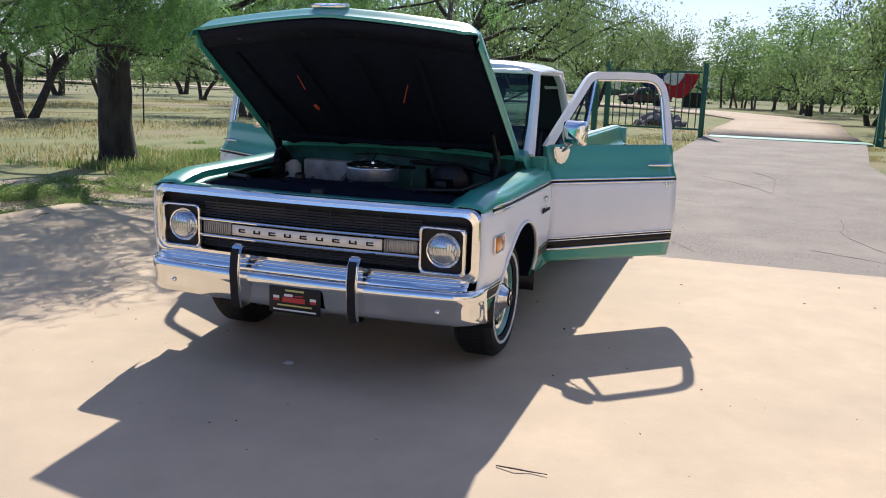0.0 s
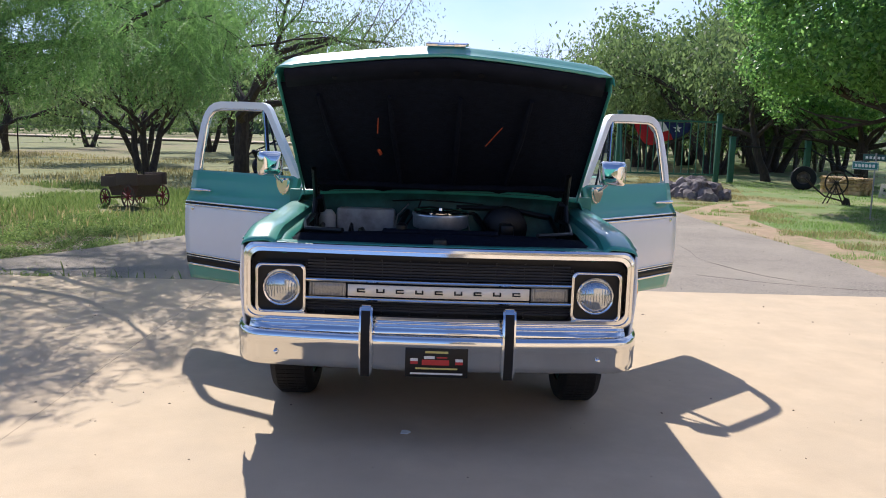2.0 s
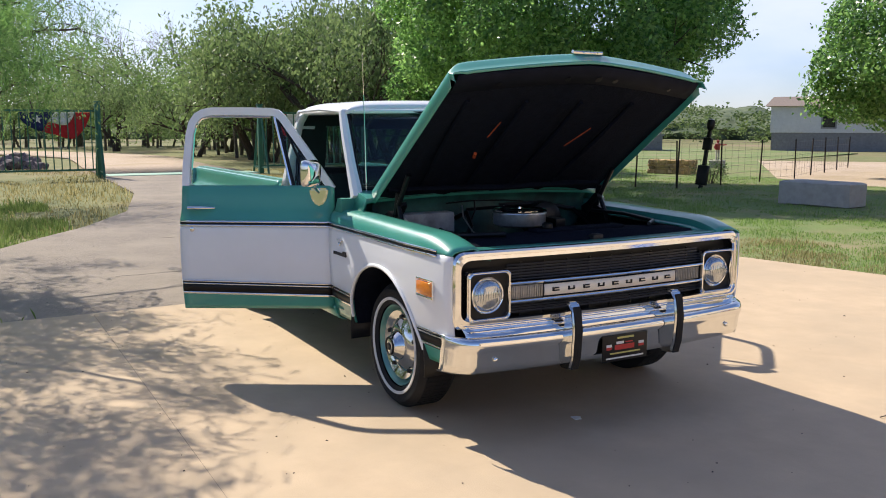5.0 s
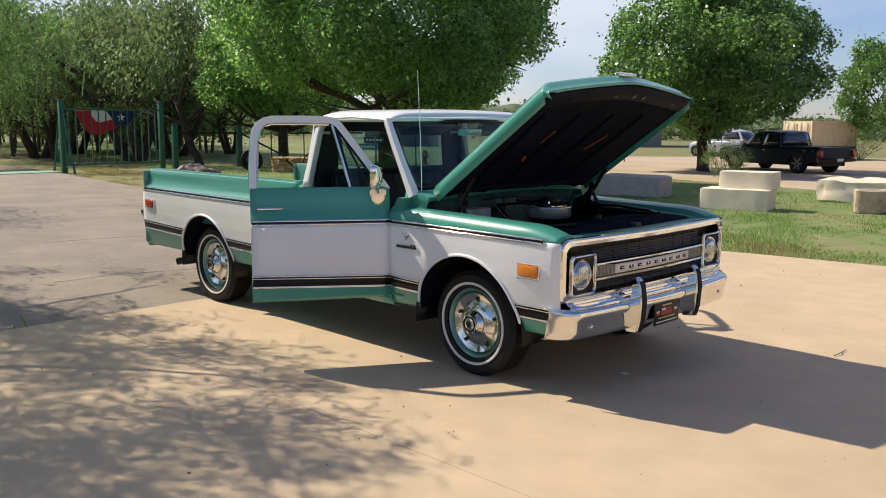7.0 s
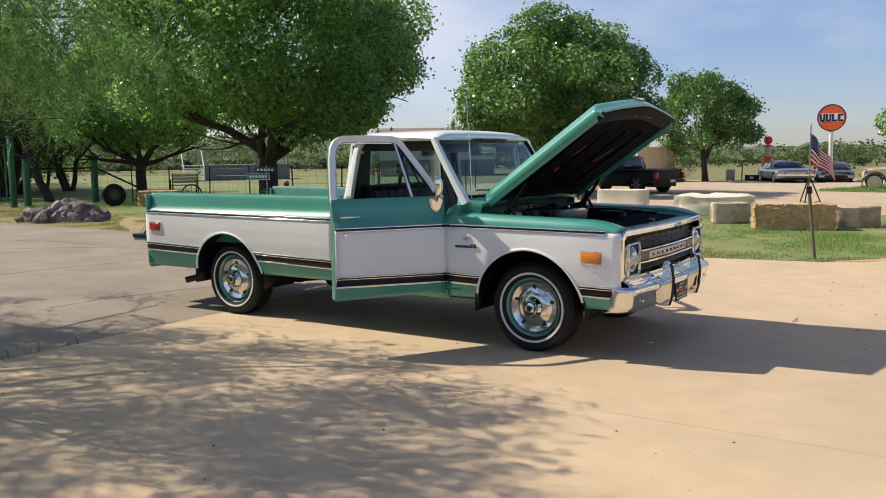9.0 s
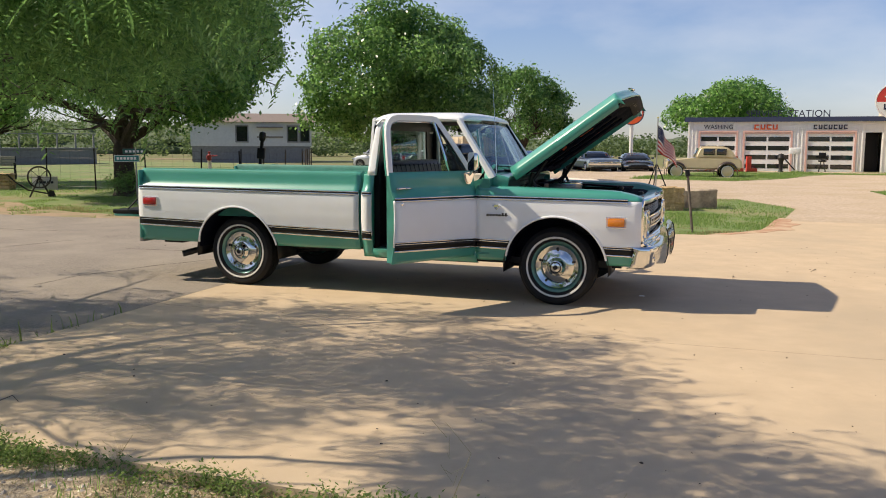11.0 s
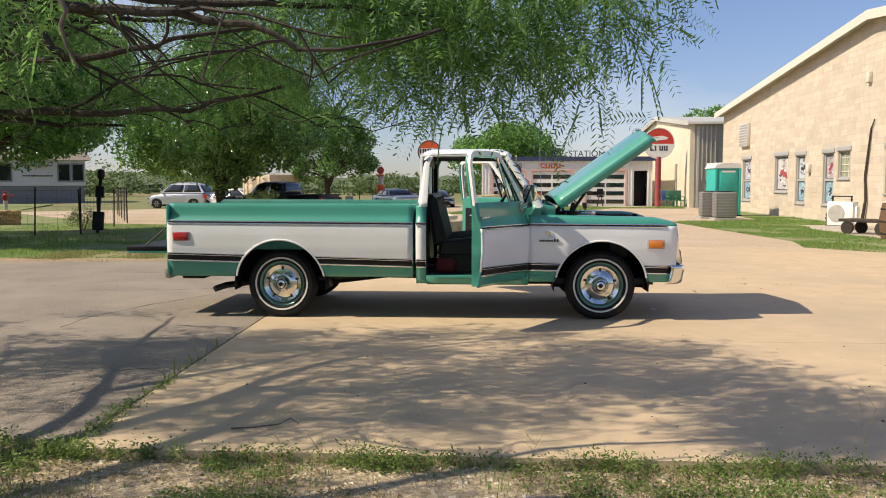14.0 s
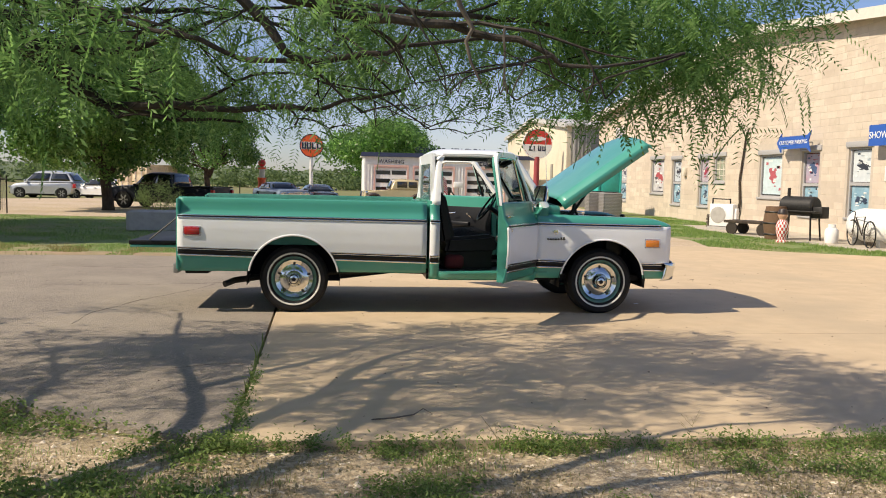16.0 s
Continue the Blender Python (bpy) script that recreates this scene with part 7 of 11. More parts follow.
# stone building: gable wall facing the drive
BX, BY0, BY1, EAVE, RIDGE = 11.2, 1.0, 36.6, 4.95, 6.65
building = thing("stone_building", pose(0, 0, 0), "large pale cut-stone showroom building with metal gable roof", "building")
WINS = [(31.7, 33.0, 0.56, 2.48), (26.7, 28.3, 1.0, 2.5), (24.75, 25.75, 0.58, 2.45), (22.0, 22.95, 0.58, 2.45), (20.6, 21.6, 1.53, 2.48), (16.45, 17.95, 1.05, 2.45), (14.25, 15.25, 0.55, 2.5), (11.75, 12.8, 0.6, 2.53), (8.6, 9.7, 0.55, 2.5)]


def gable(y):
    return EAVE + (RIDGE - EAVE) * (1 - abs(y - (BY0 + BY1) / 2) / ((BY1 - BY0) / 2))


cuts = sorted({BY0, BY1, (BY0 + BY1) / 2, *[v for w in WINS for v in w[:2]]})
for a, b in zip(cuts, cuts[1:]):
    hole = [w for w in WINS if w[0] <= a + 1e-6 and b <= w[1] + 1e-6]
    spans = [(-0.1, hole[0][2]), (hole[0][3], None)] if hole else [(-0.1, None)]
    for z0, z1 in spans:
        ta, tb_ = (gable(a), gable(b)) if z1 is None else (z1, z1)
        part("gable_wall", prism(bmesh.new(), [(a, z0), (b, z0), (b, tb_), (a, ta)], BX, BX + 0.3, "yz"), M_BLOCK, building, smooth=False)
bm = bmesh.new()
box(bm, BX + 0.3, BX + 22, BY1 - 0.3, BY1, -0.1, EAVE)
box(bm, BX + 0.3, BX + 22, BY0, BY0 + 0.3, -0.1, EAVE)
box(bm, BX + 21.7, BX + 22, BY0, BY1, -0.1, EAVE)
part("side_wall", bm, M_BLOCK, building, smooth=False)
for s in (-1, 1):
    mid = (BY0 + BY1) / 2
    ye = BY1 + 0.45 if s > 0 else BY0 - 0.45
    ze = EAVE - 0.05
    bm = bmesh.new()
    prism(bm, [(mid, RIDGE + 0.02), (ye, ze), (ye, ze + 0.13), (mid, RIDGE + 0.16)], BX - 0.35, BX + 22.3, "yz")
    rf = part("roof_slope", bm, M_ROOFMETAL, building, "pale metal roof slope", smooth=False)
    bm = bmesh.new()
    prism(bm, [(mid, RIDGE - 0.12), (ye, ze - 0.14), (ye, ze + 0.15), (mid, RIDGE + 0.18)], BX - 0.39, BX - 0.35, "yz")
    part("rake_board", bm, surf("cream rake trim", (0.66, 0.62, 0.54), (0.6, 0.56, 0.49), 12, 0.6), building, smooth=False)
# printed posters: ground colour, large shapes, small accents
POSTER = [((0.50, 0.52, 0.55), (0.10, 0.10, 0.14), (0.24, 0.26, 0.32)), ((0.62, 0.60, 0.60), (0.42, 0.07, 0.08), (0.10, 0.09, 0.10)), ((0.56, 0.60, 0.64), (0.03, 0.03, 0.045), (0.18, 0.20, 0.24)),
          ((0.46, 0.40, 0.44), (0.40, 0.05, 0.09), (0.16, 0.13, 0.16)), ((0.36, 0.34, 0.22), (0.30, 0.28, 0.18), (0.3, 0.3, 0.2)), ((0.52, 0.64, 0.66), (0.46, 0.10, 0.12), (0.60, 0.68, 0.70)),
          ((0.40, 0.36, 0.44), (0.06, 0.10, 0.20), (0.44, 0.10, 0.12)), ((0.64, 0.68, 0.69), (0.03, 0.035, 0.05), (0.36, 0.42, 0.46)), ((0.4, 0.45, 0.5), (0.1, 0.1, 0.12), (0.2, 0.3, 0.4))]


def poster(w, y0, y1, z0, z1, cols, seed, label):
    """A printed sheet behind the glass: ground, one large rounded motif, a band and small marks of ink."""
    rg = random.Random(seed)
    x = BX + 0.108
    sheet_ob = part("poster", box(bmesh.new(), x, x + 0.006, y0, y1, z0, z1), surf("poster print", cols[0], tuple(v * 0.82 for v in cols[0]), 6, 0.5, c3=tuple((a + b) / 2 for a, b in zip(cols[0], cols[2])), big=2.2, mix3=0.55), w, label)
    cy, cz, hw, hh = (y0 + y1) / 2, z0 + (z1 - z0) * 0.52, (y1 - y0) / 2, (z1 - z0) / 2
    ink = surf("poster ink", cols[1], tuple(v * 0.8 for v in cols[1]), 8, 0.5)
    ink2 = surf("poster second ink", cols[2], tuple(v * 0.8 for v in cols[2]), 8, 0.5)
    pts = []
    for k in range(22):
        a = 2 * math.pi * k / 22
        r = 0.46 + 0.16 * math.sin(2 * a + seed) + 0.10 * math.sin(5 * a + 2 * seed) + rg.uniform(-0.06, 0.06)
        pts.append((cy + hw * r * math.cos(a), cz + hh * 0.72 * r * math.sin(a)))
    part("printed_motif", prism(bmesh.new(), pts, x - 0.002, x - 0.0005, "yz"), ink, sheet_ob, smooth=False)
    for k in range(16):
        a, b = rg.uniform(-0.85, 0.55), rg.uniform(-0.9, 0.8)
        part("printed_mark", box(bmesh.new(), x - 0.004, x - 0.0022, cy + hw * a, cy + hw * (a + rg.uniform(0.15, 0.4)), cz + hh * b, cz + hh * (b + rg.uniform(0.05, 0.14))), (ink2, M_SIGNWHITE, ink)[k % 3], sheet_ob)
for i, (a, b, z0, z1) in enumerate(WINS):
    w = part("window", box(bmesh.new(), BX + 0.12, BX + 0.15, a + 0.04, b - 0.04, z0 + 0.04, z1 - 0.04), M_DARKGLASS, building, "tall window with posters behind the glass")
    bm = bmesh.new()
    for ya, yb, za, zb in ((a, a + 0.06, z0, z1), (b - 0.06, b, z0, z1), (a + 0.06, b - 0.06, z0, z0 + 0.06), (a + 0.06, b - 0.06, z1 - 0.06, z1)):
        box(bm, BX + 0.06, BX + 0.17, ya, yb, za, zb)
    part("window_frame", bm, M_TRIMGREY, w, smooth=False)
    part("lintel", box(bmesh.new(), BX - 0.04, BX + 0.05, a - 0.10, b + 0.10, z1 + 0.002, z1 + 0.16, 0.01), M_TRIMGREY, w, "grey wooden lintel")
    part("sill", box(bmesh.new(), BX - 0.05, BX + 0.08, a - 0.04, b + 0.04, z0 - 0.07, z0 - 0.002, 0.01), M_TRIMGREY, w)
    cols = POSTER[i]
    mid = z0 + (z1 - z0) * 0.48
    if i == 4:
        for k in range(1, 3):
            part("glazing_bar", box(bmesh.new(), BX + 0.10, BX + 0.118, a + k * (b - a) / 3 - 0.015, a + k * (b - a) / 3 + 0.015, z0 + 0.06, z1 - 0.06), M_PALESTONE, w)
        for k in range(1, 4):
            part("glazing_bar", box(bmesh.new(), BX + 0.098, BX + 0.116, a + 0.06, b - 0.06, z0 + k * (z1 - z0) / 4 - 0.015, z0 + k * (z1 - z0) / 4 + 0.015), M_PALESTONE, w)
        part("glass_block", box(bmesh.new(), BX + 0.1185, BX + 0.1195, a + 0.06, b - 0.06, z0 + 0.06, z1 - 0.06), surf("greenish glass blocks", (0.34, 0.36, 0.27), (0.26, 0.28, 0.20), 6, 0.25), w)
    elif i in (1, 5):
        poster(w, a + 0.10, b - 0.10, z0 + 0.10, z1 - 0.10, cols, i, "pale printed poster")
    else:
        poster(w, a + 0.09, b - 0.09, mid + 0.06, z1 - 0.09, cols, i, "printed poster")
        poster(w, a + 0.09, b - 0.09, z0 + 0.09, mid - 0.06, ((0.20, 0.36, 0.46), (0.03, 0.05, 0.09), (0.46, 0.60, 0.66)), i + 20, "dark blue printed poster")
        part("transom_bar", box(bmesh.new(), BX + 0.06, BX + 0.104, a + 0.06, b - 0.06, mid - 0.045, mid + 0.045), M_TRIMGREY, w)
# vent box high on the wall, dangling vine, wall lamps
vent = part("wall_vent", box(bmesh.new(), BX - 0.16, BX, 31.9, 33.2, 3.1, 4.2, 0.02), M_ROOFMETAL)
tagged(vent, "pale louvred vent box on the stone wall", "vent")
for k in range(8):
    part("louvre", box(bmesh.new(), BX - 0.175, BX - 0.16, 31.98, 33.12, 3.18 + k * 0.125, 3.25 + k * 0.125), M_TRIMGREY, vent)
vine = part("dried_vine", tube(bmesh.new(), [(BX - 0.1, 19.3, -0.03), (BX - 0.08, 19.1, 0.8), (BX - 0.06, 19.25, 1.6), (BX - 0.06, 19.05, 2.5), (BX - 0.05, 18.95, 3.1), (BX - 0.05, 18.7, 3.4)], [0.06, 0.045, 0.04, 0.035, 0.03, 0.015], 8), M_BARK)
tagged(vine, "gnarled dark vine stem climbing the stone wall", "vine")
for y, z in ((24.2, 1.75), (19.2, 4.6)):
    lamp = part("wall_lamp", box(bmesh.new(), BX - 0.14, BX, y - 0.12, y + 0.12, z, z + 0.35, 0.03), M_PALESTONE)
    tagged(lamp, "small pale lamp fixture on the stone wall", "wall lamp")
# blue signs on arms
FACE = pose(0, 0, 0, 90, 0, -90)


def wall_sign(name, y, z, outline, words, size, label, shift=0.0):
    """A flat sign standing off the wall, seen from the drive; y grows to its left as read."""
    bm = bmesh.new()
    prism(bm, [(y + u, z + v) for u, v in outline], BX - 0.35, BX - 0.32, "yz")
    sg = part(name, bm, M_SIGNBLUE, smooth=False)
    tagged(sg, label, "sign")
    bm = bmesh.new()
    text_mesh(bm, words, size, Matrix.Translation((BX - 0.355, y + shift, z)) @ FACE, 0.003)
    part("lettering", bm, M_SIGNWHITE, sg, smooth=False)
    for k in (-0.5, 0.5):
        part("bracket", tube(bmesh.new(), [(BX - 0.32, y + k, z), (BX, y + k, z)], 0.02, 6), M_GREYMETAL, sg)
    return sg


wall_sign("arrow_sign", 15.2, 2.76, [(1.0, 0.0), (0.72, 0.30), (0.72, 0.19), (-0.78, 0.19), (-1.0, 0.32), (-0.85, 0.0), (-1.0, -0.32), (-0.78, -0.19), (0.72, -0.19), (0.72, -0.30)], "CUSTOMER PARKING", 0.17, "blue arrow sign with white customer parking lettering")
wall_sign("showroom_sign", 10.6, 2.78, [(0.78, 0.27), (-0.78, 0.27), (-0.78, -0.27), (0.78, -0.27)], "SHOWROOM", 0.25, "blue sign with white showroom lettering")
sg = part("small_notice", box(bmesh.new(), BX - 0.03, BX, 10.35, 11.1, 1.62, 2.0, 0.005), M_SIGNWHITE)
tagged(sg, "small white notice with a red arrow on the wall", "sign")
part("arrow_mark", box(bmesh.new(), BX - 0.034, BX - 0.03, 10.5, 10.9, 1.78, 1.84), M_SIGNRED, sg)
part("arrow_head", prism(bmesh.new(), [(10.9, 1.74), (11.0, 1.81), (10.9, 1.88)], BX - 0.034, BX - 0.03, "yz"), M_SIGNRED, sg)

# white metal garage
GY, GX0, GX1, GH = 43.0, -1.55, 8.75, 2.85
M_PINKTRIM = surf("faded pink trim paint", (0.72, 0.46, 0.40), (0.62, 0.38, 0.33), 5, 0.6)
garage = thing("service_garage", pose(0, 0, -0.1), "white ribbed metal service garage with three panelled doors", "garage")
DOORS = [(-0.95, 1.15), (1.45, 4.0), (4.7, 7.2)]
SIDE_DOOR = (7.65, 8.45)
bm = bmesh.new()
edges = [GX0] + [v for d in DOORS for v in d] + [*SIDE_DOOR, GX1]
for k in range(0, len(edges), 2):
    box(bm, edges[k], edges[k + 1], GY, GY + 0.1, 0, 2.2)
box(bm, GX0, GX1, GY, GY + 0.1, 2.2, GH)
part("front_wall", bm, M_WHITEMETAL, garage, smooth=False)
x = GX0 + 0.05
while x < GX1:
    z0 = 0.0 if not any(a - 0.02 < x < b + 0.02 for a, b in DOORS + [SIDE_DOOR]) else 2.22
    part("wall_rib", box(bmesh.new(), x, x + 0.035, GY - 0.03, GY, z0, GH - 0.03), M_WHITEMETAL, garage)
    x += 0.2
bm = bmesh.new()
box(bm, GX0, GX0 + 0.1, GY + 0.1, GY + 8, 0, GH)
box(bm, GX1 - 0.1, GX1, GY + 0.1, GY + 8, 0, GH)
box(bm, GX0, GX1, GY + 7.9, GY + 8, 0, GH)
part("garage_wall", bm, M_WHITEMETAL, garage, smooth=False)
part("flat_roof", box(bmesh.new(), GX0 - 0.15, GX1 + 0.15, GY - 0.1, GY + 8.1, GH, GH + 0.1), M_ROOFMETAL, garage)
part("fascia", box(bmesh.new(), GX0 - 0.2, GX1 + 0.2, GY - 0.16, GY - 0.1, GH - 0.06, GH + 0.2), M_BLUEROOF, garage, "dark blue fascia")
M_PINK = surf("faded red door trim", (0.72, 0.50, 0.46), (0.62, 0.42, 0.38), 8, 0.6)
for a, b in DOORS:
    for xa_, xb_, za_, zb_ in ((a - 0.02, a + 0.075, 0.0, 2.2), (b - 0.075, b + 0.02, 0.0, 2.2), (a - 0.02, b + 0.02, 2.203, 2.3)):
        part("door_trim", box(bmesh.new(), xa_, xb_, GY - 0.05, GY - 0.031, za_, zb_), M_PINKTRIM, garage, "faded pink door trim")
    dr = part("garage_door", box(bmesh.new(), a + 0.08, b - 0.08, GY + 0.03, GY + 0.08, 0.02, 2.12), M_WHITEMETAL, garage, "white sectional garage door")
    bm = bmesh.new()
    for xa, xb, za, zb in ((a, a + 0.08, 0, 2.2), (b - 0.08, b, 0, 2.2), (a + 0.08, b - 0.08, 2.12, 2.2)):
        box(bm, xa, xb, GY - 0.02, GY + 0.09, za, zb)
    part("door_trim", bm, M_PINK, dr, "faded red door trim", smooth=False)
    for r in range(4):
        for c in range(2):
            w2 = (b - a - 0.3) / 2
            xa = a + 0.13 + c * (w2 + 0.06)
            part("door_pane", box(bmesh.new(), xa, xa + w2 - 0.04, GY + 0.02, GY + 0.029, 0.22 + r * 0.5, 0.46 + r * 0.5), M_DARKGLASS, dr)
part("dark_doorway", box(bmesh.new(), SIDE_DOOR[0], SIDE_DOOR[1], GY + 1.2, GY + 1.25, 0.0, 2.2), M_BLACK, garage)
lets = thing("roof_lettering", pose(0, 0, -0.1), "dark upright station lettering along the garage roof edge", "sign")
part("lettering", text_mesh(bmesh.new(), "SERVICE  STATION", 0.52, pose(3.7, GY - 0.1, GH + 0.36, 90, 0, 0), 0.02), M_NAVYINK, lets, smooth=False)
part("letter_rail", box(bmesh.new(), 0.6, 6.8, GY - 0.08, GY - 0.05, GH + 0.16, GH + 0.20), M_NAVYINK, lets)
lets = thing("wall_lettering", pose(0, 0, -0.1), "raised dark washing lettering on the ribbed wall", "sign")
part("lettering", text_mesh(bmesh.new(), "WASHING", 0.34, pose(0.1, GY - 0.04, 2.5, 90, 0, 0), 0.01), M_NAVYINK, lets, smooth=False)


def plain_marks(name, x0, n, step, w, z0, z1, y, material, label):
    t = thing(name, pose(0, 0, -0.1), label, "sign")
    for k in range(n):
        bm = bmesh.new()
        xa = x0 + k * step
        box(bm, xa, xa + w * 0.3, y - 0.02, y, z0, z1)
        box(bm, xa + w * 0.3, xa + w, y - 0.02, y, z0, z0 + (z1 - z0) * 0.25)
        if k % 2:
            box(bm, xa + w * 0.7, xa + w, y - 0.02, y, z0 + (z1 - z0) * 0.25, z1)
        else:
            box(bm, xa + w * 0.3, xa + w, y - 0.02, y, z1 - (z1 - z0) * 0.25, z1)
        part("plain_mark", bm, material, t, smooth=False)


plain_marks("red_wall_marks", 2.0, 4, 0.32, 0.26, 2.36, 2.64, GY - 0.031, M_SIGNORANGE, "row of red plain marks on the ribbed wall")
plain_marks("dark_wall_marks", 5.05, 7, 0.25, 0.19, 2.37, 2.62, GY - 0.031, M_NAVYINK, "row of dark plain marks on the ribbed wall")
# tan metal hall behind
hall = thing("metal_hall", pose(0, 0, -0.1), "tall tan metal hall with ribbed side wall", "building")
HX, HY0, HY1, HE, HR = 10.2, 39.6, 58.2, 4.75, 5.65
M_HALL = surf("cream metal siding", (0.70, 0.62, 0.48), (0.64, 0.56, 0.43), 5, 0.7, c3=(0.58, 0.50, 0.38), big=0.8, mix3=0.6)
# the front turns from the sun: its shade is put into this grey
M_HALLSHADED = surf("hall siding greyed by shade", (0.40, 0.39, 0.36), (0.34, 0.33, 0.31), 5, 0.7)
hy_mid = (HY0 + HY1) / 2
part("gable_wall", prism(bmesh.new(), [(HY0 + 0.2, 0), (HY1, 0), (HY1, HE), (hy_mid, HR), (HY0 + 0.2, HE + 0.02)], HX, HX + 0.2, "yz"), M_HALL, hall, smooth=False)
part("front_wall", box(bmesh.new(), HX, HX + 9.0, HY0, HY0 + 0.2, 0, HE), M_HALLSHADED, hall, "ribbed front wall, its shade painted in as grey")
part("rear_wall", box(bmesh.new(), HX + 0.2, HX + 9.0, HY1 - 0.2, HY1, 0, HE), M_HALL, hall)
part("end_wall", box(bmesh.new(), HX + 8.8, HX + 9.0, HY0 + 0.2, HY1 - 0.2, 0, HE), M_HALL, hall)
part("corner_post", box(bmesh.new(), HX - 0.04, HX + 0.22, HY0 - 0.05, HY0 - 0.001, 0, HE), M_HALL, hall, "cream corner trim")
for dx in (0.34, 0.62, 0.86, 1.10, 1.34):
    part("wall_rib", box(bmesh.new(), HX + dx, HX + dx + (0.12 if dx < 0.4 else 0.05), HY0 - 0.09, HY0 - 0.001, 0 if dx < 0.4 else 1.6, HE - 0.1), M_ROOFMETAL, hall, "pale wall rib")
for sgn, ye in ((-1, HY0 - 0.25), (1, HY1 + 0.25)):
    part("roof_slope", prism(bmesh.new(), [(ye, HE + 0.02), (hy_mid, HR + 0.06), (hy_mid, HR + 0.2), (ye, HE + 0.16)], HX - 0.2, HX + 9.2, "yz"), M_ROOFMETAL, hall, smooth=False)
    part("rake_board", prism(bmesh.new(), [(ye, HE - 0.08), (hy_mid, HR - 0.04), (hy_mid, HR + 0.22), (ye, HE + 0.18)], HX - 0.24, HX - 0.201, "yz"), M_ROOFMETAL, hall, smooth=False)
part("gutter", box(bmesh.new(), HX - 0.2, HX + 9.2, HY0 - 0.34, HY0 - 0.251, HE - 0.02, HE + 0.14, 0.02), M_ROOFMETAL, hall)
part("hall_door", box(bmesh.new(), HX - 0.05, HX - 0.001, 42.9, 43.4, 0.6, 2.6), surf("grey vent pipe", (0.3, 0.29, 0.26), None, 8, 0.6), hall)

# pale house far behind the yard
home = thing("house", pose(-40.4, 50.3, -0.35, 0, 0, 31), "low white house with grey skirting and brown roof", "house")
M_SIDING = surf("white lap siding", (0.66, 0.66, 0.65), (0.58, 0.58, 0.57), 5, 0.7)
M_SKIRT = surf("grey skirting", (0.25, 0.25, 0.25), (0.19, 0.19, 0.19), 6, 0.85)
M_SHINGLE = surf("brown shingle roof", (0.24, 0.19, 0.16), (0.17, 0.135, 0.115), 9, 0.9)
HL = 9.6
part("wall", box(bmesh.new(), 0, HL, 0, 7, 1.5, 3.45), M_SIDING, home)
for k in range(9):
    part("lap_board", box(bmesh.new(), 0, HL, -0.03, 0, 1.52 + k * 0.215, 1.70 + k * 0.215), M_SIDING, home)
part("skirting", box(bmesh.new(), 0.1, HL - 0.1, 0.05, 6.9, -0.05, 1.5), M_SKIRT, home)
part("roof", prism(bmesh.new(), [(-0.4, 3.45), (7.4, 3.45), (3.5, 4.25)], -0.4, HL + 0.4, "yz"), M_SHINGLE, home, smooth=False)
for xa, wd in ((3.6, 0.85), (7.7, 0.75), (8.7, 0.7)):
    w = part("window", box(bmesh.new(), xa, xa + wd, -0.05, -0.031, 1.9, 3.1), M_DARKGLASS, home)
    bm = bmesh.new()
    for a, b, c, d in ((xa - 0.1, xa, 1.8, 3.2), (xa + wd, xa + wd + 0.1, 1.8, 3.2), (xa, xa + wd, 3.1, 3.2), (xa, xa + wd, 1.8, 1.9)):
        box(bm, a, b, -0.07, -0.031, c, d)
    part("window_trim", bm, M_SKIRT, w, smooth=False)
part("awning", box(bmesh.new(), 5.2, 7.3, -0.5, -0.035, 3.0, 3.08), M_SHINGLE, home)
part("wall_rail", box(bmesh.new(), 5.2, 7.3, -0.1, -0.035, 2.2, 2.3), M_SHINGLE, home)
# porch deck with steps
deck = thing("porch", pose(-44.2, 33.0, -0.15, 0, 0, 54), "grey skirted porch with white wooden steps", "porch")
part("porch_deck", box(bmesh.new(), 1.5, 7.4, 0, 2.6, 0.0, 1.12), M_SKIRT, deck, smooth=False)
part("porch_floor", box(bmesh.new(), 1.4, 7.5, -0.06, 2.66, 1.12, 1.2), M_SKIRT, deck)
for k in range(6):
    part("step", box(bmesh.new(), 0.0, 1.4, 0.2 - k * 0.3, 0.48 - k * 0.3, 1.14 - k * 0.2, 1.2 - k * 0.2), M_SIGNWHITE, deck)
for xs in (0.0, 1.35):
    part("stair_rail", tube(bmesh.new(), [(xs, 0.4, 2.2), (xs, -1.35, 1.0), (xs, -1.35, 0.0)], 0.035, 6), M_SIGNWHITE, deck)
for k in range(6):
    part("porch_post", box(bmesh.new(), 1.5 + k * 1.14, 1.6 + k * 1.14, 0.0, 0.1, 1.2, 2.1), M_SKIRT, deck)
part("porch_rail", box(bmesh.new(), 1.5, 7.4, 0.0, 0.08, 2.1, 2.16), M_SKIRT, deck)

# ---- gate and fences ----
FX, FXL = -24.7, -24.3   # the two sides of the gate line


def post(parent, x, y, h, r=0.08, cap=True):
    bm = bmesh.new()
    box(bm, x - r, x + r, y - r, y + r, -0.1, h, 0.01)
    if cap:
        box(bm, x - r - 0.02, x + r + 0.02, y - r - 0.02, y + r + 0.02, h, h + 0.035, 0.008)
    return part("post", bm, M_GREENPAINT, parent)


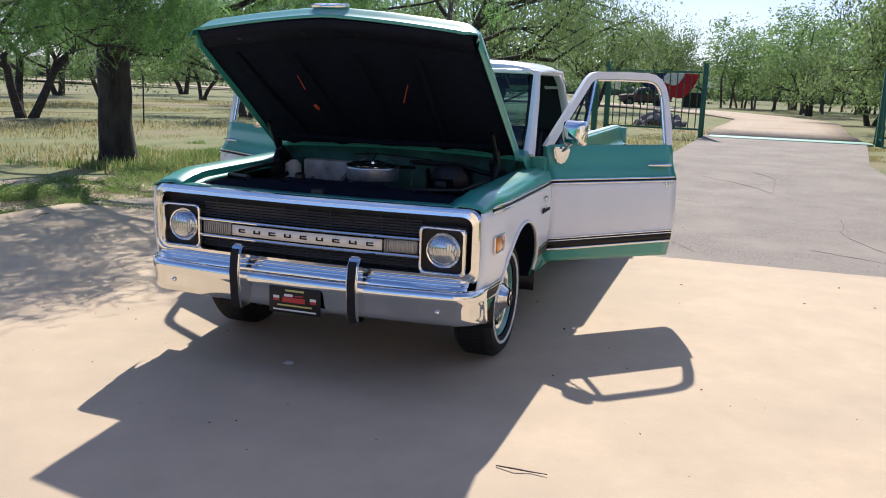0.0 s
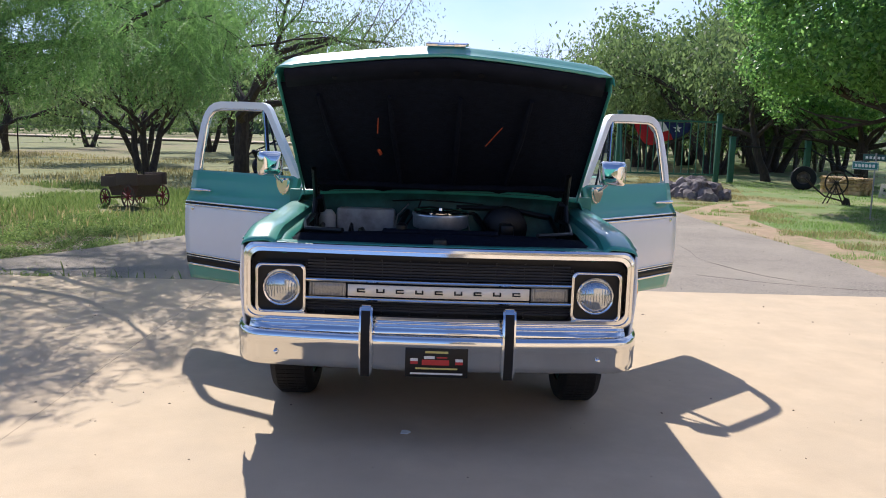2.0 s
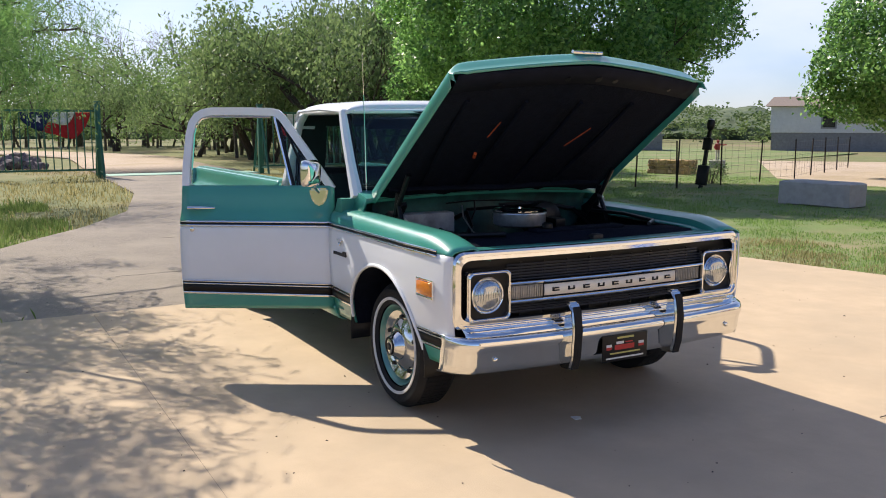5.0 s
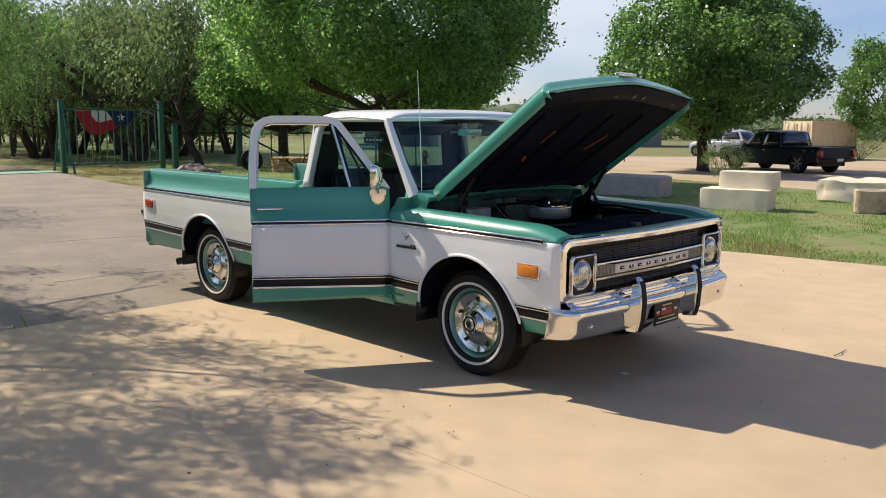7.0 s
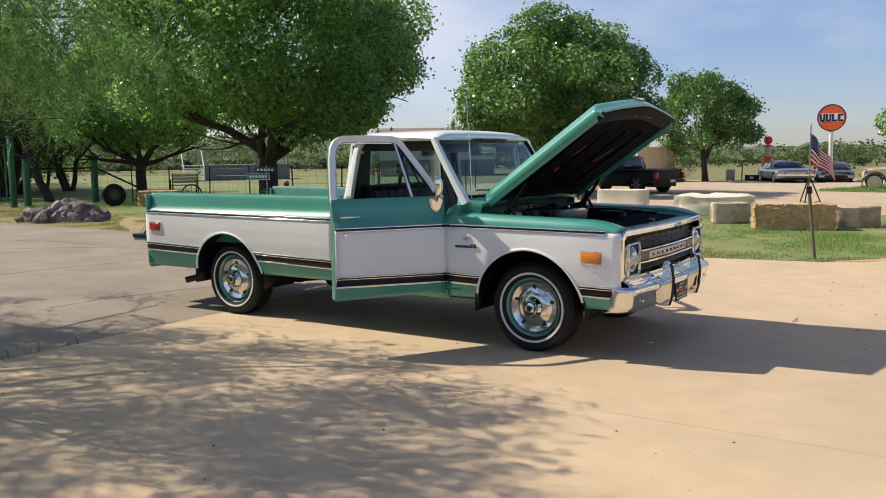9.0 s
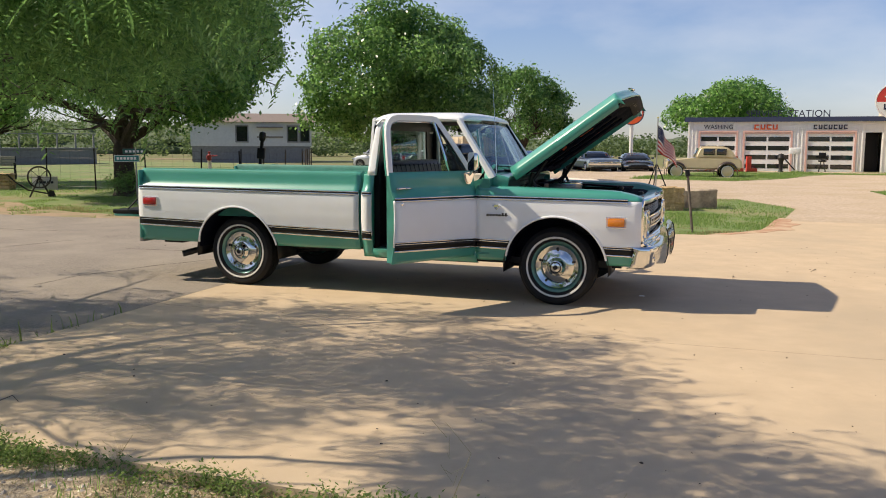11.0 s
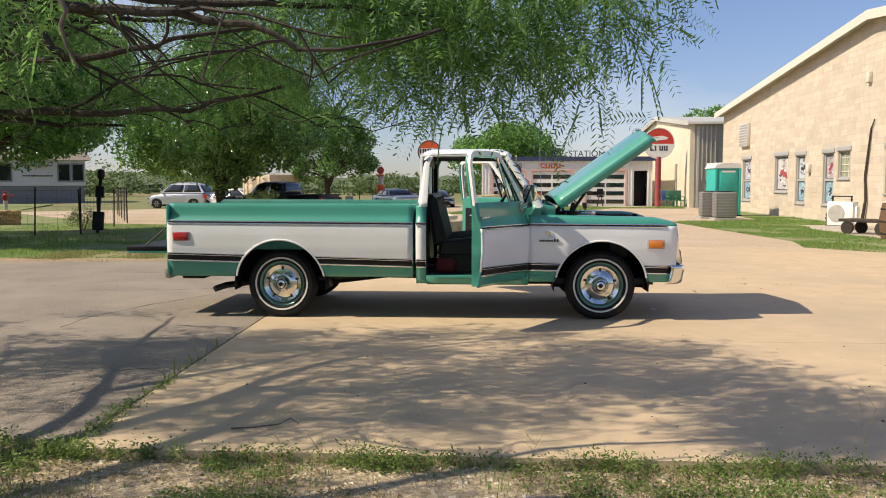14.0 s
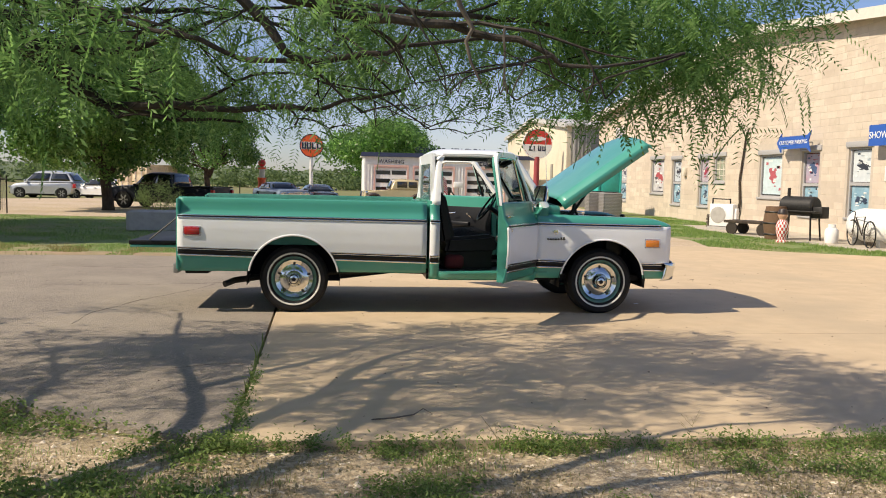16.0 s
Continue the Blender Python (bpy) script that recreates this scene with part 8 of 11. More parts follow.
def gate_panel(name, fx, y0, y1, label):
    g = thing(name, pose(0, 0, 0), label, "gate")
    post(g, fx, y0, 2.28)
    post(g, fx, y1, 2.28)
    ya, yb = min(y0, y1) + 0.09, max(y0, y1) - 0.09
    for z in (0.22, 2.02):
        part("rail", box(bmesh.new(), fx - 0.025, fx + 0.025, ya, yb, z - 0.03, z + 0.03), M_GREENPAINT, g)
    n = 13
    for k in range(n):
        y = ya + (k + 0.5) * (yb - ya) / n
        part("picket", box(bmesh.new(), fx - 0.016, fx + 0.016, y - 0.016, y + 0.016, 0.25, 1.99), M_GREENPAINT, g)
    # slatted wing braces on both sides of the post at the opening
    for d in (-1, 1):
        part("brace", tube(bmesh.new(), [(fx + d * 0.09, y0, 2.1), (fx + d * 0.85, y0, -0.05)], 0.038, 6), M_GREENPAINT, g)
        for k in (1, 2, 3):
            u = k / 4.2
            part("brace_picket", tube(bmesh.new(), [(fx + d * (0.09 + 0.76 * u), y0, 0.2), (fx + d * (0.09 + 0.76 * u), y0, 2.1 - 2.15 * u)], 0.018, 5), M_GREENPAINT, g)
        xa, xb = sorted((fx + d * 0.09, fx + d * 0.78))
        part("brace_rail", box(bmesh.new(), xa, xb, y0 - 0.02, y0 + 0.02, 0.15, 0.2), M_GREENPAINT, g)
    return g


ga = gate_panel("iron_gate", FX, 6.1, 9.5, "dark green iron gate panel with vertical pickets")
gb = gate_panel("iron_gate", FXL, 0.85, -2.2, "dark green iron gate panel beside the drive opening")
rail = part("ground_rail", box(bmesh.new(), FX - 0.9, FX + 0.3, 1.1, 5.95, -0.03, 0.012, 0.004), surf("pale green track paint", (0.20, 0.42, 0.32), (0.25, 0.36, 0.28), 6, 0.7))
tagged(rail, "pale green painted track strip across the drive", "gate track")


def rail_fence(name, fx, ys, label):
    f = thing(name, pose(0, 0, 0), label, "fence")
    for y in ys:
        post(f, fx, y, 1.52, 0.09)
    for a, b in zip(ys, ys[1:]):
        part("rail", tube(bmesh.new(), [(fx, min(a, b) + 0.09, 1.22), (fx, max(a, b) - 0.09, 1.22)], 0.03, 6), M_DARKMETAL, f)
    return f


f1 = rail_fence("corner_fence", FX, [10.0, 12.6], "green post and rail corner brace of the wire fence")
part("brace", tube(bmesh.new(), [(FX, 12.7, 1.2), (FX + 2.0, 13.9, 0.1)], 0.035, 6), M_DARKMETAL, f1)
f2 = rail_fence("corner_fence", FXL, [-2.6, -4.8], "green post and rail corner brace on concrete pads")
part("brace", tube(bmesh.new(), [(FXL, -4.9, 1.25), (FXL - 0.2, -7.2, 0.1)], 0.035, 6), M_DARKMETAL, f2)
for y in (-2.7, -4.8):
    part("pad", box(bmesh.new(), FXL - 0.5, FXL + 0.5, y - 0.5, y + 0.5, -0.06, 0.03, 0.01), M_CONCGREY, f2)
M_TPOST = surf("rusty steel post", (0.06, 0.045, 0.035), (0.035, 0.03, 0.025), 20, 0.8, 0.4)
M_WIRE = surf("dull fence wire", (0.16, 0.15, 0.14), None, 20, 0.6, 0.7)


def wire_fence(name, pts, gap, h, mesh_gap, label):
    f = thing(name, pose(0, 0, 0), label, "fence")
    me = None
    line = []
    for a, b in zip(pts, pts[1:]):
        a, b = Vector(a), Vector(b)
        n = max(1, round((b - a).length / gap))
        line += [a.lerp(b, k / n) for k in range(n)]
    line.append(Vector(pts[-1]))
    for p in line:
        bm = bmesh.new()
        box(bm, -0.02, 0.02, -0.005, 0.005, -0.2, h)
        box(bm, -0.004, 0.004, -0.03, 0.005, -0.2, h)
        o = part("t_post", bm, M_TPOST, f) if me is None else shared("t_post", me, f)
        me = me or o.data
        o.matrix_basis = pose(p.x, p.y, 0, random.uniform(-2, 2), random.uniform(-2, 2), random.uniform(0, 180))
    bm = bmesh.new()
    for z in np.linspace(0.08, h - 0.08, 6):
        tube(bm, [(p.x, p.y, z - 0.012 * (i % 2)) for i, p in enumerate(line)], 0.0035, 4)
    if mesh_gap:
        for a, b in zip(line, line[1:]):
            n = max(1, int((b - a).length / mesh_gap))
            for k in range(n):
                p = a.lerp(b, (k + 0.5) / n)
                tube(bm, [(p.x, p.y, 0.06), (p.x, p.y, h - 0.08)], 0.003, 3, caps=False)
    tagged(part("wire_mesh", bm, M_WIRE, f), kind="stuff")
    return f


wire_fence("wire_fence", [(FX, 12.7), (-19, 12.9), (-13.2, 12.7), (-12.2, 13.2)], 2.1, 1.25, 0.35, "woven wire fence on dark steel posts along the yard")
wire_fence("wire_fence", [(-12.2, 13.2), (-13.6, 19.5), (-17.5, 27.5)], 2.3, 1.2, 0.35, "woven wire fence running back beside the house yard")
wire_fence("wire_fence", [(FXL, -4.9), (-21.5, -9.0), (-15.5, -13.8), (-10, -19), (-5, -26)], 3.4, 1.35, 0, "strand wire fence on thin steel posts across the pasture")
# cloth swags on the gates
M_CR, M_CW, M_CB = surf("red cloth", (0.55, 0.02, 0.025), (0.45, 0.015, 0.02), 12, 0.8), surf("white cloth", (0.78, 0.77, 0.75), (0.7, 0.69, 0.67), 12, 0.8), surf("navy cloth", (0.02, 0.03, 0.12), (0.015, 0.022, 0.09), 12, 0.8)


def swag(fx, y0, y1, label):
    """A half-round pleated bunting hung from the gate's top rail: blue end with a star, white, and red."""
    t = thing("bunting", pose(0, 0, 0), label, "bunting")
    mid, half = (y0 + y1) / 2, abs(y1 - y0) / 2
    sg = 1 if y1 > y0 else -1

    def at(u, r):
        a = math.pi * u
        fold = 0.02 * math.sin(u * 40) * r
        return (fx - 0.06 + fold, mid - sg * half * math.cos(a) * r, 1.97 - (0.62 + 0.3 * math.exp(-((u - 0.3) / 0.16) ** 2)) * math.sin(a) * r * (0.75 + 0.25 * r))
    for nm, ua, ub, ra, rb, mt in (("red_field", 0.0, 0.62, 0.55, 1.0, M_CR), ("white_field", 0.0, 0.62, 0.02, 0.55, M_CW), ("blue_field", 0.62, 1.0, 0.02, 1.0, M_CB)):
        bm = bmesh.new()
        sheet(bm, [[at(u, r) for r in np.linspace(ra, rb, 8)] for u in np.linspace(ua, ub, 30)])
        solid(part(nm, bm, mt, t), 0.004)
    bm = bmesh.new()
    c = at(0.79, 0.62)
    star = []
    for k in range(10):
        a = math.pi / 2 + math.pi * k / 5
        r = 0.15 if k % 2 == 0 else 0.06
        star.append((c[1] + r * math.cos(a), c[2] + r * math.sin(a)))
    prism(bm, star, fx - 0.034, fx - 0.026, "yz")
    part("star", bm, M_CW, t, smooth=False)
    return t


swag(FX, 6.6, 8.6, "red, white and blue star bunting on the gate rail")
swag(FXL, 0.65, -1.35, "red, white and blue star bunting on the second gate rail")

# ---- stones and blocks on the lawn ----
def rough_block(name, m, size, material, seed, label, category, rough=0.05, cuts=5, parent=None, soft=0.06):
    bm = bmesh.new()
    bmesh.ops.create_cube(bm, size=1.0)
    bmesh.ops.bevel(bm, geom=list(bm.edges), offset=soft, segments=1, affect="EDGES")
    bmesh.ops.subdivide_edges(bm, edges=list(bm.edges), cuts=cuts, use_grid_fill=True)
    for v in bm.verts:
        p = Vector((v.co.x * size[0], v.co.y * size[1], (v.co.z + 0.5) * size[2]))
        n = noise.noise_vector(p * 2.2 + Vector((seed, seed * 2, 0))) + 0.5 * noise.noise_vector(p * 6 + Vector((seed, 0, seed)))
        v.co = p + n * rough
        v.co.z = max(v.co.z, -0.02)
    ob = part(name, bm, material, parent, angle=30)
    ob.matrix_basis = m
    return tagged(ob, label, category) if category else ob


M_RUBBLE = surf("purplish pitted rock", (0.20, 0.165, 0.165), (0.07, 0.055, 0.06), 14.0, 0.95, bump=0.9, bump_scale=30, c3=(0.30, 0.25, 0.24), big=4.0, objrand=0.25)


def rock_pile(m, w, d, h, n, seed, label):
    """A heap of pitted dark rocks, each laid by itself."""
    t = thing("rock_pile", m, label, "rock pile")
    rg = random.Random(seed)
    kinds_r = []
    for k in range(4):
        bm = bmesh.new()
        bmesh.ops.create_icosphere(bm, subdivisions=2, radius=1.0)
        for v in bm.verts:
            v.co *= 1 + 0.35 * noise.noise(v.co * 1.7 + Vector((k * 5.0, seed, 0))) + 0.2 * noise.noise(v.co * 4.1 + Vector((seed, k * 3.0, 0)))
        o = part("rock", bm, M_RUBBLE, t, angle=25)
        kinds_r.append(o.data)
        o.matrix_basis = pose(rg.uniform(-0.3, 0.3) * w, rg.uniform(-0.3, 0.3) * d, 0.1) @ Matrix.Diagonal((0.26, 0.22, 0.2, 1))
    for k in range(n):
        a, r = rg.uniform(0, 6.28), rg.uniform(0, 1) ** 0.6
        q = 0.09 + 0.13 * rg.random()
        z = h * (1 - r ** 1.6) * rg.uniform(0.3, 0.9)
        shared("rock", rg.choice(kinds_r), t, pose(w / 2 * r * math.cos(a), d / 2 * r * math.sin(a), max(0.05, z), rg.uniform(0, 360), rg.uniform(0, 360), 0) @ Matrix.Diagonal((q * 1.3, q, q * 0.9, 1)))
    return t


rock_pile(pose(-17.1, 6.45, -0.05, 0, 0, 40), 2.3, 1.2, 0.52, 90, 3, "heap of dark purplish pitted rocks beside the drive")
rock_pile(pose(-31.2, -1.1, -0.05, 0, 0, 85), 2.0, 1.3, 0.6, 60, 8, "heap of dark rocks behind the gate")
rough_block("stone_block", pose(-4.2, 11.25, -0.04, 0, 0, 11), (1.3, 0.66, 0.42), M_SAWN, 5, "lower pale sawn stone block on the lawn", "stone block", 0.012, 5, soft=0.03)
rough_block("stone_block", pose(-4.06, 11.45, 0.375, 0, 0, 9), (1.04, 0.52, 0.34), M_SAWN, 6, "upper pale sawn stone block stacked on another", "stone block", 0.010, 5, soft=0.03)
rough_block("stone_block", pose(-7.3, 12.4, -0.04, 0, 0, 6), (1.55, 0.7, 0.5), M_CONCGREY, 7, "long grey cast concrete block on the lawn", "concrete block", 0.012, 3)
rough_block("stone_slab", pose(-2.95, 14.7, -0.04, 0, 0, 12), (1.85, 0.8, 0.52), M_SAWN, 8, "long cream rough limestone slab on the lawn", "stone block", 0.07, 7, soft=0.10)
rough_block("stone_block", pose(-2.0, 12.45, -0.04, 0, 0, 24), (0.76, 0.5, 0.46), M_WEATHERED, 9, "brown weathered stone block on the lawn", "stone block", 0.03, 7, soft=0.05)
rough_block("stone_block", pose(0.52, 12.35, -0.04, 0, 0, 22), (0.86, 0.5, 0.44), M_WEATHERED, 10, "weathered brown limestone block on the lawn", "stone block", 0.035, 7, soft=0.05)


def chipped_block(name, m, size, material, seed, label):
    """A block with coarsely picked, pitted faces and broken edges."""
    bm = bmesh.new()
    bmesh.ops.create_cube(bm, size=1.0)
    bmesh.ops.subdivide_edges(bm, edges=list(bm.edges), cuts=36, use_grid_fill=True)
    for v in bm.verts:
        p = Vector((v.co.x * size[0], v.co.y * size[1], (v.co.z + 0.5) * size[2]))
        out = Vector((round(v.co.x * 2.02), round(v.co.y * 2.02), 0.6 * round(max(0.0, v.co.z) * 2.02)))
        n = 0.030 * noise.noise(p * 4 + Vector((seed, 0, 0))) + 0.034 * abs(noise.noise(p * 13 + Vector((0, seed, 0)))) + 0.018 * noise.noise(p * 28)
        v.co = p + out * n + noise.noise_vector(p * 9) * 0.012
        v.co.z = max(v.co.z, -0.02)
    ob = part(name, bm, material, angle=25)
    ob.matrix_basis = m
    return tagged(ob, label, "stone block")


chipped_block("golden_stone_block", pose(-0.48, 11.35, -0.03, 0, 0, 20), (1.46, 0.6, 0.5), M_GOLDSTONE, 4, "rough golden stone block with chipped pitted faces on the lawn")


def stone_pile(name, m, w, d, h, seed, label):
    """A low wall of small rough golden stones, each one laid by itself."""
    t = thing(name, m, label, "stone wall")
    rng = random.Random(seed)
    part("core", box(bmesh.new(), -w / 2 + 0.06, w / 2 - 0.06, -d / 2 + 0.06, d / 2 - 0.06, 0, h - 0.05), M_GOLDSTONE, t)
    z = 0.0
    while z < h - 0.03:
        rh = min(rng.uniform(0.07, 0.17), max(0.05, h - z))
        for face in (0, 1, 2, 3):
            span = w if face < 2 else d
            u = -span / 2
            while u < span / 2 - 0.02:
                sw = min(rng.uniform(0.07, 0.27), span / 2 - u)
                bm = bmesh.new()
                box(bm, u + 0.004, u + sw - 0.004, -0.05, 0.03 + rng.uniform(0, 0.06), z + 0.002, z + rh - 0.002, 0.02, 1)
                for v in bm.verts:
                    v.co += Vector((rng.uniform(-0.022, 0.022), rng.uniform(-0.02, 0.02), rng.uniform(-0.02, 0.02)))
                o = part("stone", bm, M_GOLDSTONE, t)
                off = d / 2 - 0.05 if face < 2 else w / 2 - 0.05
                o.matrix_basis = pose(0, 0, 0, 0, 0, (180, 0, 90, -90)[face]) @ pose(0, off, 0)
                u += sw
        z += rh
    part("cap_stone", box(bmesh.new(), -w / 2, w / 2, -d / 2, d / 2, h - 0.06, h, 0.02, 1), M_GOLDSTONE, t)
    return t


stone_pile("golden_stone_planter", pose(-20.3, 11.95, -0.03, 0, 0, 30), 1.3, 0.6, 0.5, 5, "low golden stone planter wall near the fence")
stone_pile("golden_stone_planter", pose(-17.6, 18.3, -0.03, 0, 0, 24), 1.5, 0.6, 0.48, 6, "low golden stone planter wall in the house yard")

# ---- flag on a tripod, pipe post ----
flag = thing("tripod_flag", pose(-0.42, 12.6, -0.03), "striped flag with blue corner on a black tripod stand", "flag")
for k in range(3):
    a = 2 * math.pi * k / 3 + 0.4
    part("leg", tube(bmesh.new(), [(0.02 * math.cos(a), 0.02 * math.sin(a), 0.98), (0.44 * math.cos(a), 0.44 * math.sin(a), 0.0)], 0.014, 6), M_BLACK, flag)
    part("brace", tube(bmesh.new(), [(0.0, 0.0, 0.42), (0.22 * math.cos(a), 0.22 * math.sin(a), 0.50)], 0.008, 6), M_BLACK, flag)
part("pole", tube(bmesh.new(), [(0, 0, 0.3), (0, 0, 2.06)], 0.013, 8), M_GREYMETAL, flag)
part("finial", lathe(bmesh.new(), [(0, 0), (0.022, 0.01), (0.022, 0.03), (0, 0.05)], 12, pose(0, 0, 2.06)), M_YEL, flag)


def flag_pt(u, v):
    """u along the fly, v down the hoist; the cloth hangs slanting down from the pole in soft folds."""
    fold = 0.045 * math.sin(u * 9.0 + v * 1.2) * min(1.0, 3 * u)
    drop = 0.50 * u + 0.10 * u * u - 0.20 * v * u
    return (0.015 + u * 0.36 + 0.10 * v * u + fold * 0.7, 0.30 * u + 0.05 * v * u - fold, 1.90 - v * 0.60 - drop + 0.02 * math.sin(u * 9 + v * 3))


for k in range(13):
    bm = bmesh.new()
    u0 = 0.0 if k >= 7 else 0.42
    sheet(bm, [[flag_pt(u, v) for v in (k / 13, (k + 1) / 13)] for u in np.linspace(u0, 1.0, 22)])
    solid(part("stripe", bm, M_CR if k % 2 == 0 else M_CW, flag), 0.003)
bm = bmesh.new()
sheet(bm, [[flag_pt(u, v) for v in np.linspace(0, 7 / 13, 8)] for u in np.linspace(0, 0.42, 12)])
solid(part("blue_corner", bm, M_CB, flag), 0.003)
for r in range(5):
    for c in range(6):
        p = Vector(flag_pt(0.04 + c * 0.066, (r + 0.6) / 5.6 * 7 / 13))
        part("star", lathe(bmesh.new(), [(0, 0), (0.009, 0), (0.009, 0.004)], 5, pose(p.x + 0.004, p.y - 0.004, p.z, 90, 0, 47)), M_CW, flag)
pp = part("pipe_post", tube(bmesh.new(), [(0.78, 6.42, -0.1), (0.66, 6.5, 0.92)], 0.022, 12), M_BARKL)
tagged(pp, "leaning thin rusty pipe post with dark cap", "post")
part("cap", tube(bmesh.new(), [(0.665, 6.5, 0.90), (0.65, 6.51, 1.0)], 0.04, 12), M_BLACK, pp)

# ---- round signs on poles, old pump ----


def disc_sign(name, x, y, zc, r, pole_r, face, back, label, poleM):
    t = thing(name, pose(x, y, -0.1, 0, 0, 0), label, "sign")
    z = zc + 0.1
    part("pole", tube(bmesh.new(), [(0, 0.06, 0), (0, 0.06, z - r * 0.9)], pole_r, 14), poleM, t)
    part("disc", lathe(bmesh.new(), [(0, -0.05), (r, -0.05), (r, 0.05), (0, 0.05)], 48, pose(0, 0, z, 90, 0, 0)), face, t)
    part("rim", lathe(bmesh.new(), [(r - 0.02, -0.06), (r + 0.03, -0.06), (r + 0.03, 0.06), (r - 0.02, 0.06)], 48, pose(0, 0, z, 90, 0, 0), closed=True), back, t)
    return t, z


t, z = disc_sign("round_orange_sign", -4.75, 43.0, 3.25, 0.68, 0.11, M_SIGNORANGE, M_NAVYINK, "round orange enamel sign on a white pole", M_SIGNWHITE)
for k in range(4):
    bm = bmesh.new()
    xa = -0.58 + k * 0.3
    box(bm, xa, xa + 0.09, -0.065, -0.05, z - 0.2, z + 0.2)
    box(bm, xa + 0.09, xa + 0.25, -0.065, -0.05, z - 0.2, z - 0.1)
    if k < 2:
        box(bm, xa + 0.17, xa + 0.25, -0.065, -0.05, z - 0.1, z + 0.2)
    if k == 3:
        box(bm, xa + 0.09, xa + 0.25, -0.065, -0.05, z + 0.1, z + 0.2)
    part("plain_mark", bm, M_NAVYINK, t, smooth=False)
    part("mark_edge", box(bmesh.new(), xa - 0.015, xa + 0.265, -0.055, -0.051, z - 0.225, z + 0.225), M_SIGNWHITE, t)
t, z = disc_sign("round_red_sign", 8.55, 40.2, 3.62, 0.86, 0.17, M_SIGNRED, M_SIGNWHITE, "round red and white enamel sign on a thick faded red pole", surf("faded red pole paint", (0.36, 0.06, 0.065), (0.28, 0.045, 0.05), 5, 0.6))
bm = bmesh.new()
half = [(0.83 * math.cos(a), 0.83 * math.sin(a)) for a in np.linspace(math.pi + 0.05, 2 * math.pi - 0.05, 24)]
prism(bm, [(u, z + v) for u, v in half], -0.06, -0.05, "xz")
part("white_half", bm, M_SIGNWHITE, t, smooth=False)
for k in range(4):
    bm = bmesh.new()
    xa = -0.5 + k * 0.26
    box(bm, xa, xa + 0.07, -0.072, -0.06, z - 0.42, z - 0.14)
    if k != 1:
        box(bm, xa + 0.07, xa + 0.2, -0.072, -0.06, z - 0.42, z - 0.35)
    if k > 1:
        box(bm, xa + 0.13, xa + 0.2, -0.072, -0.06, z - 0.35, z - 0.14)
    part("plain_mark", bm, M_NAVYINK, t, smooth=False)
part("emblem_bar", prism(bmesh.new(), [(-0.5, z + 0.2), (-0.2, z + 0.14), (0.45, z + 0.22), (0.5, z + 0.32), (0.2, z + 0.42), (-0.35, z + 0.36)], -0.06, -0.05, "xz"), M_SIGNWHITE, t, smooth=False)
pump = thing("fuel_pump", pose(-7.5, 41.0, -0.1), "old tall orange-red visible fuel pump with red globe", "fuel pump")
part("body", lathe(bmesh.new(), [(0, 0), (0.3, 0), (0.3, 0.12), (0.24, 0.16), (0.22, 1.25), (0.27, 1.30), (0.27, 1.36), (0, 1.36)], 20), M_SIGNORANGE, pump)
part("glass_cylinder", lathe(bmesh.new(), [(0.17, 1.36), (0.17, 1.85), (0, 1.85)], 20), surf("pale pump glass", (0.55, 0.55, 0.48), None, 8, 0.15), pump)
part("top_collar", lathe(bmesh.new(), [(0.24, 1.85), (0.24, 1.93), (0.1, 1.98), (0, 1.98)], 20), M_SIGNORANGE, pump)
part("globe", lathe(bmesh.new(), [(0, 1.98)] + [(0.22 * math.sin(a), 2.2 - 0.22 * math.cos(a)) for a in np.linspace(0.3, math.pi - 0.05, 12)] + [(0, 2.42)], 20), M_SIGNRED, pump)


# ---- cars ----
def lofted(bm, profile, slices, shape):
    """A closed side profile (x, z) carried across the width; shape(x, z, q) gives the point at q of the half width."""
    rings = [[bm.verts.new(shape(x, z, q)) for x, z in profile] for q in slices]
    n = len(profile)
    for a, b in zip(rings, rings[1:]):
        for k in range(n):
            bm.faces.new((a[k], a[(k + 1) % n], b[(k + 1) % n], b[k]))
    bm.faces.new(rings[0][::-1])
    bm.faces.new(rings[-1])
    bmesh.ops.recalc_face_normals(bm, faces=list(bm.faces))
    return bm


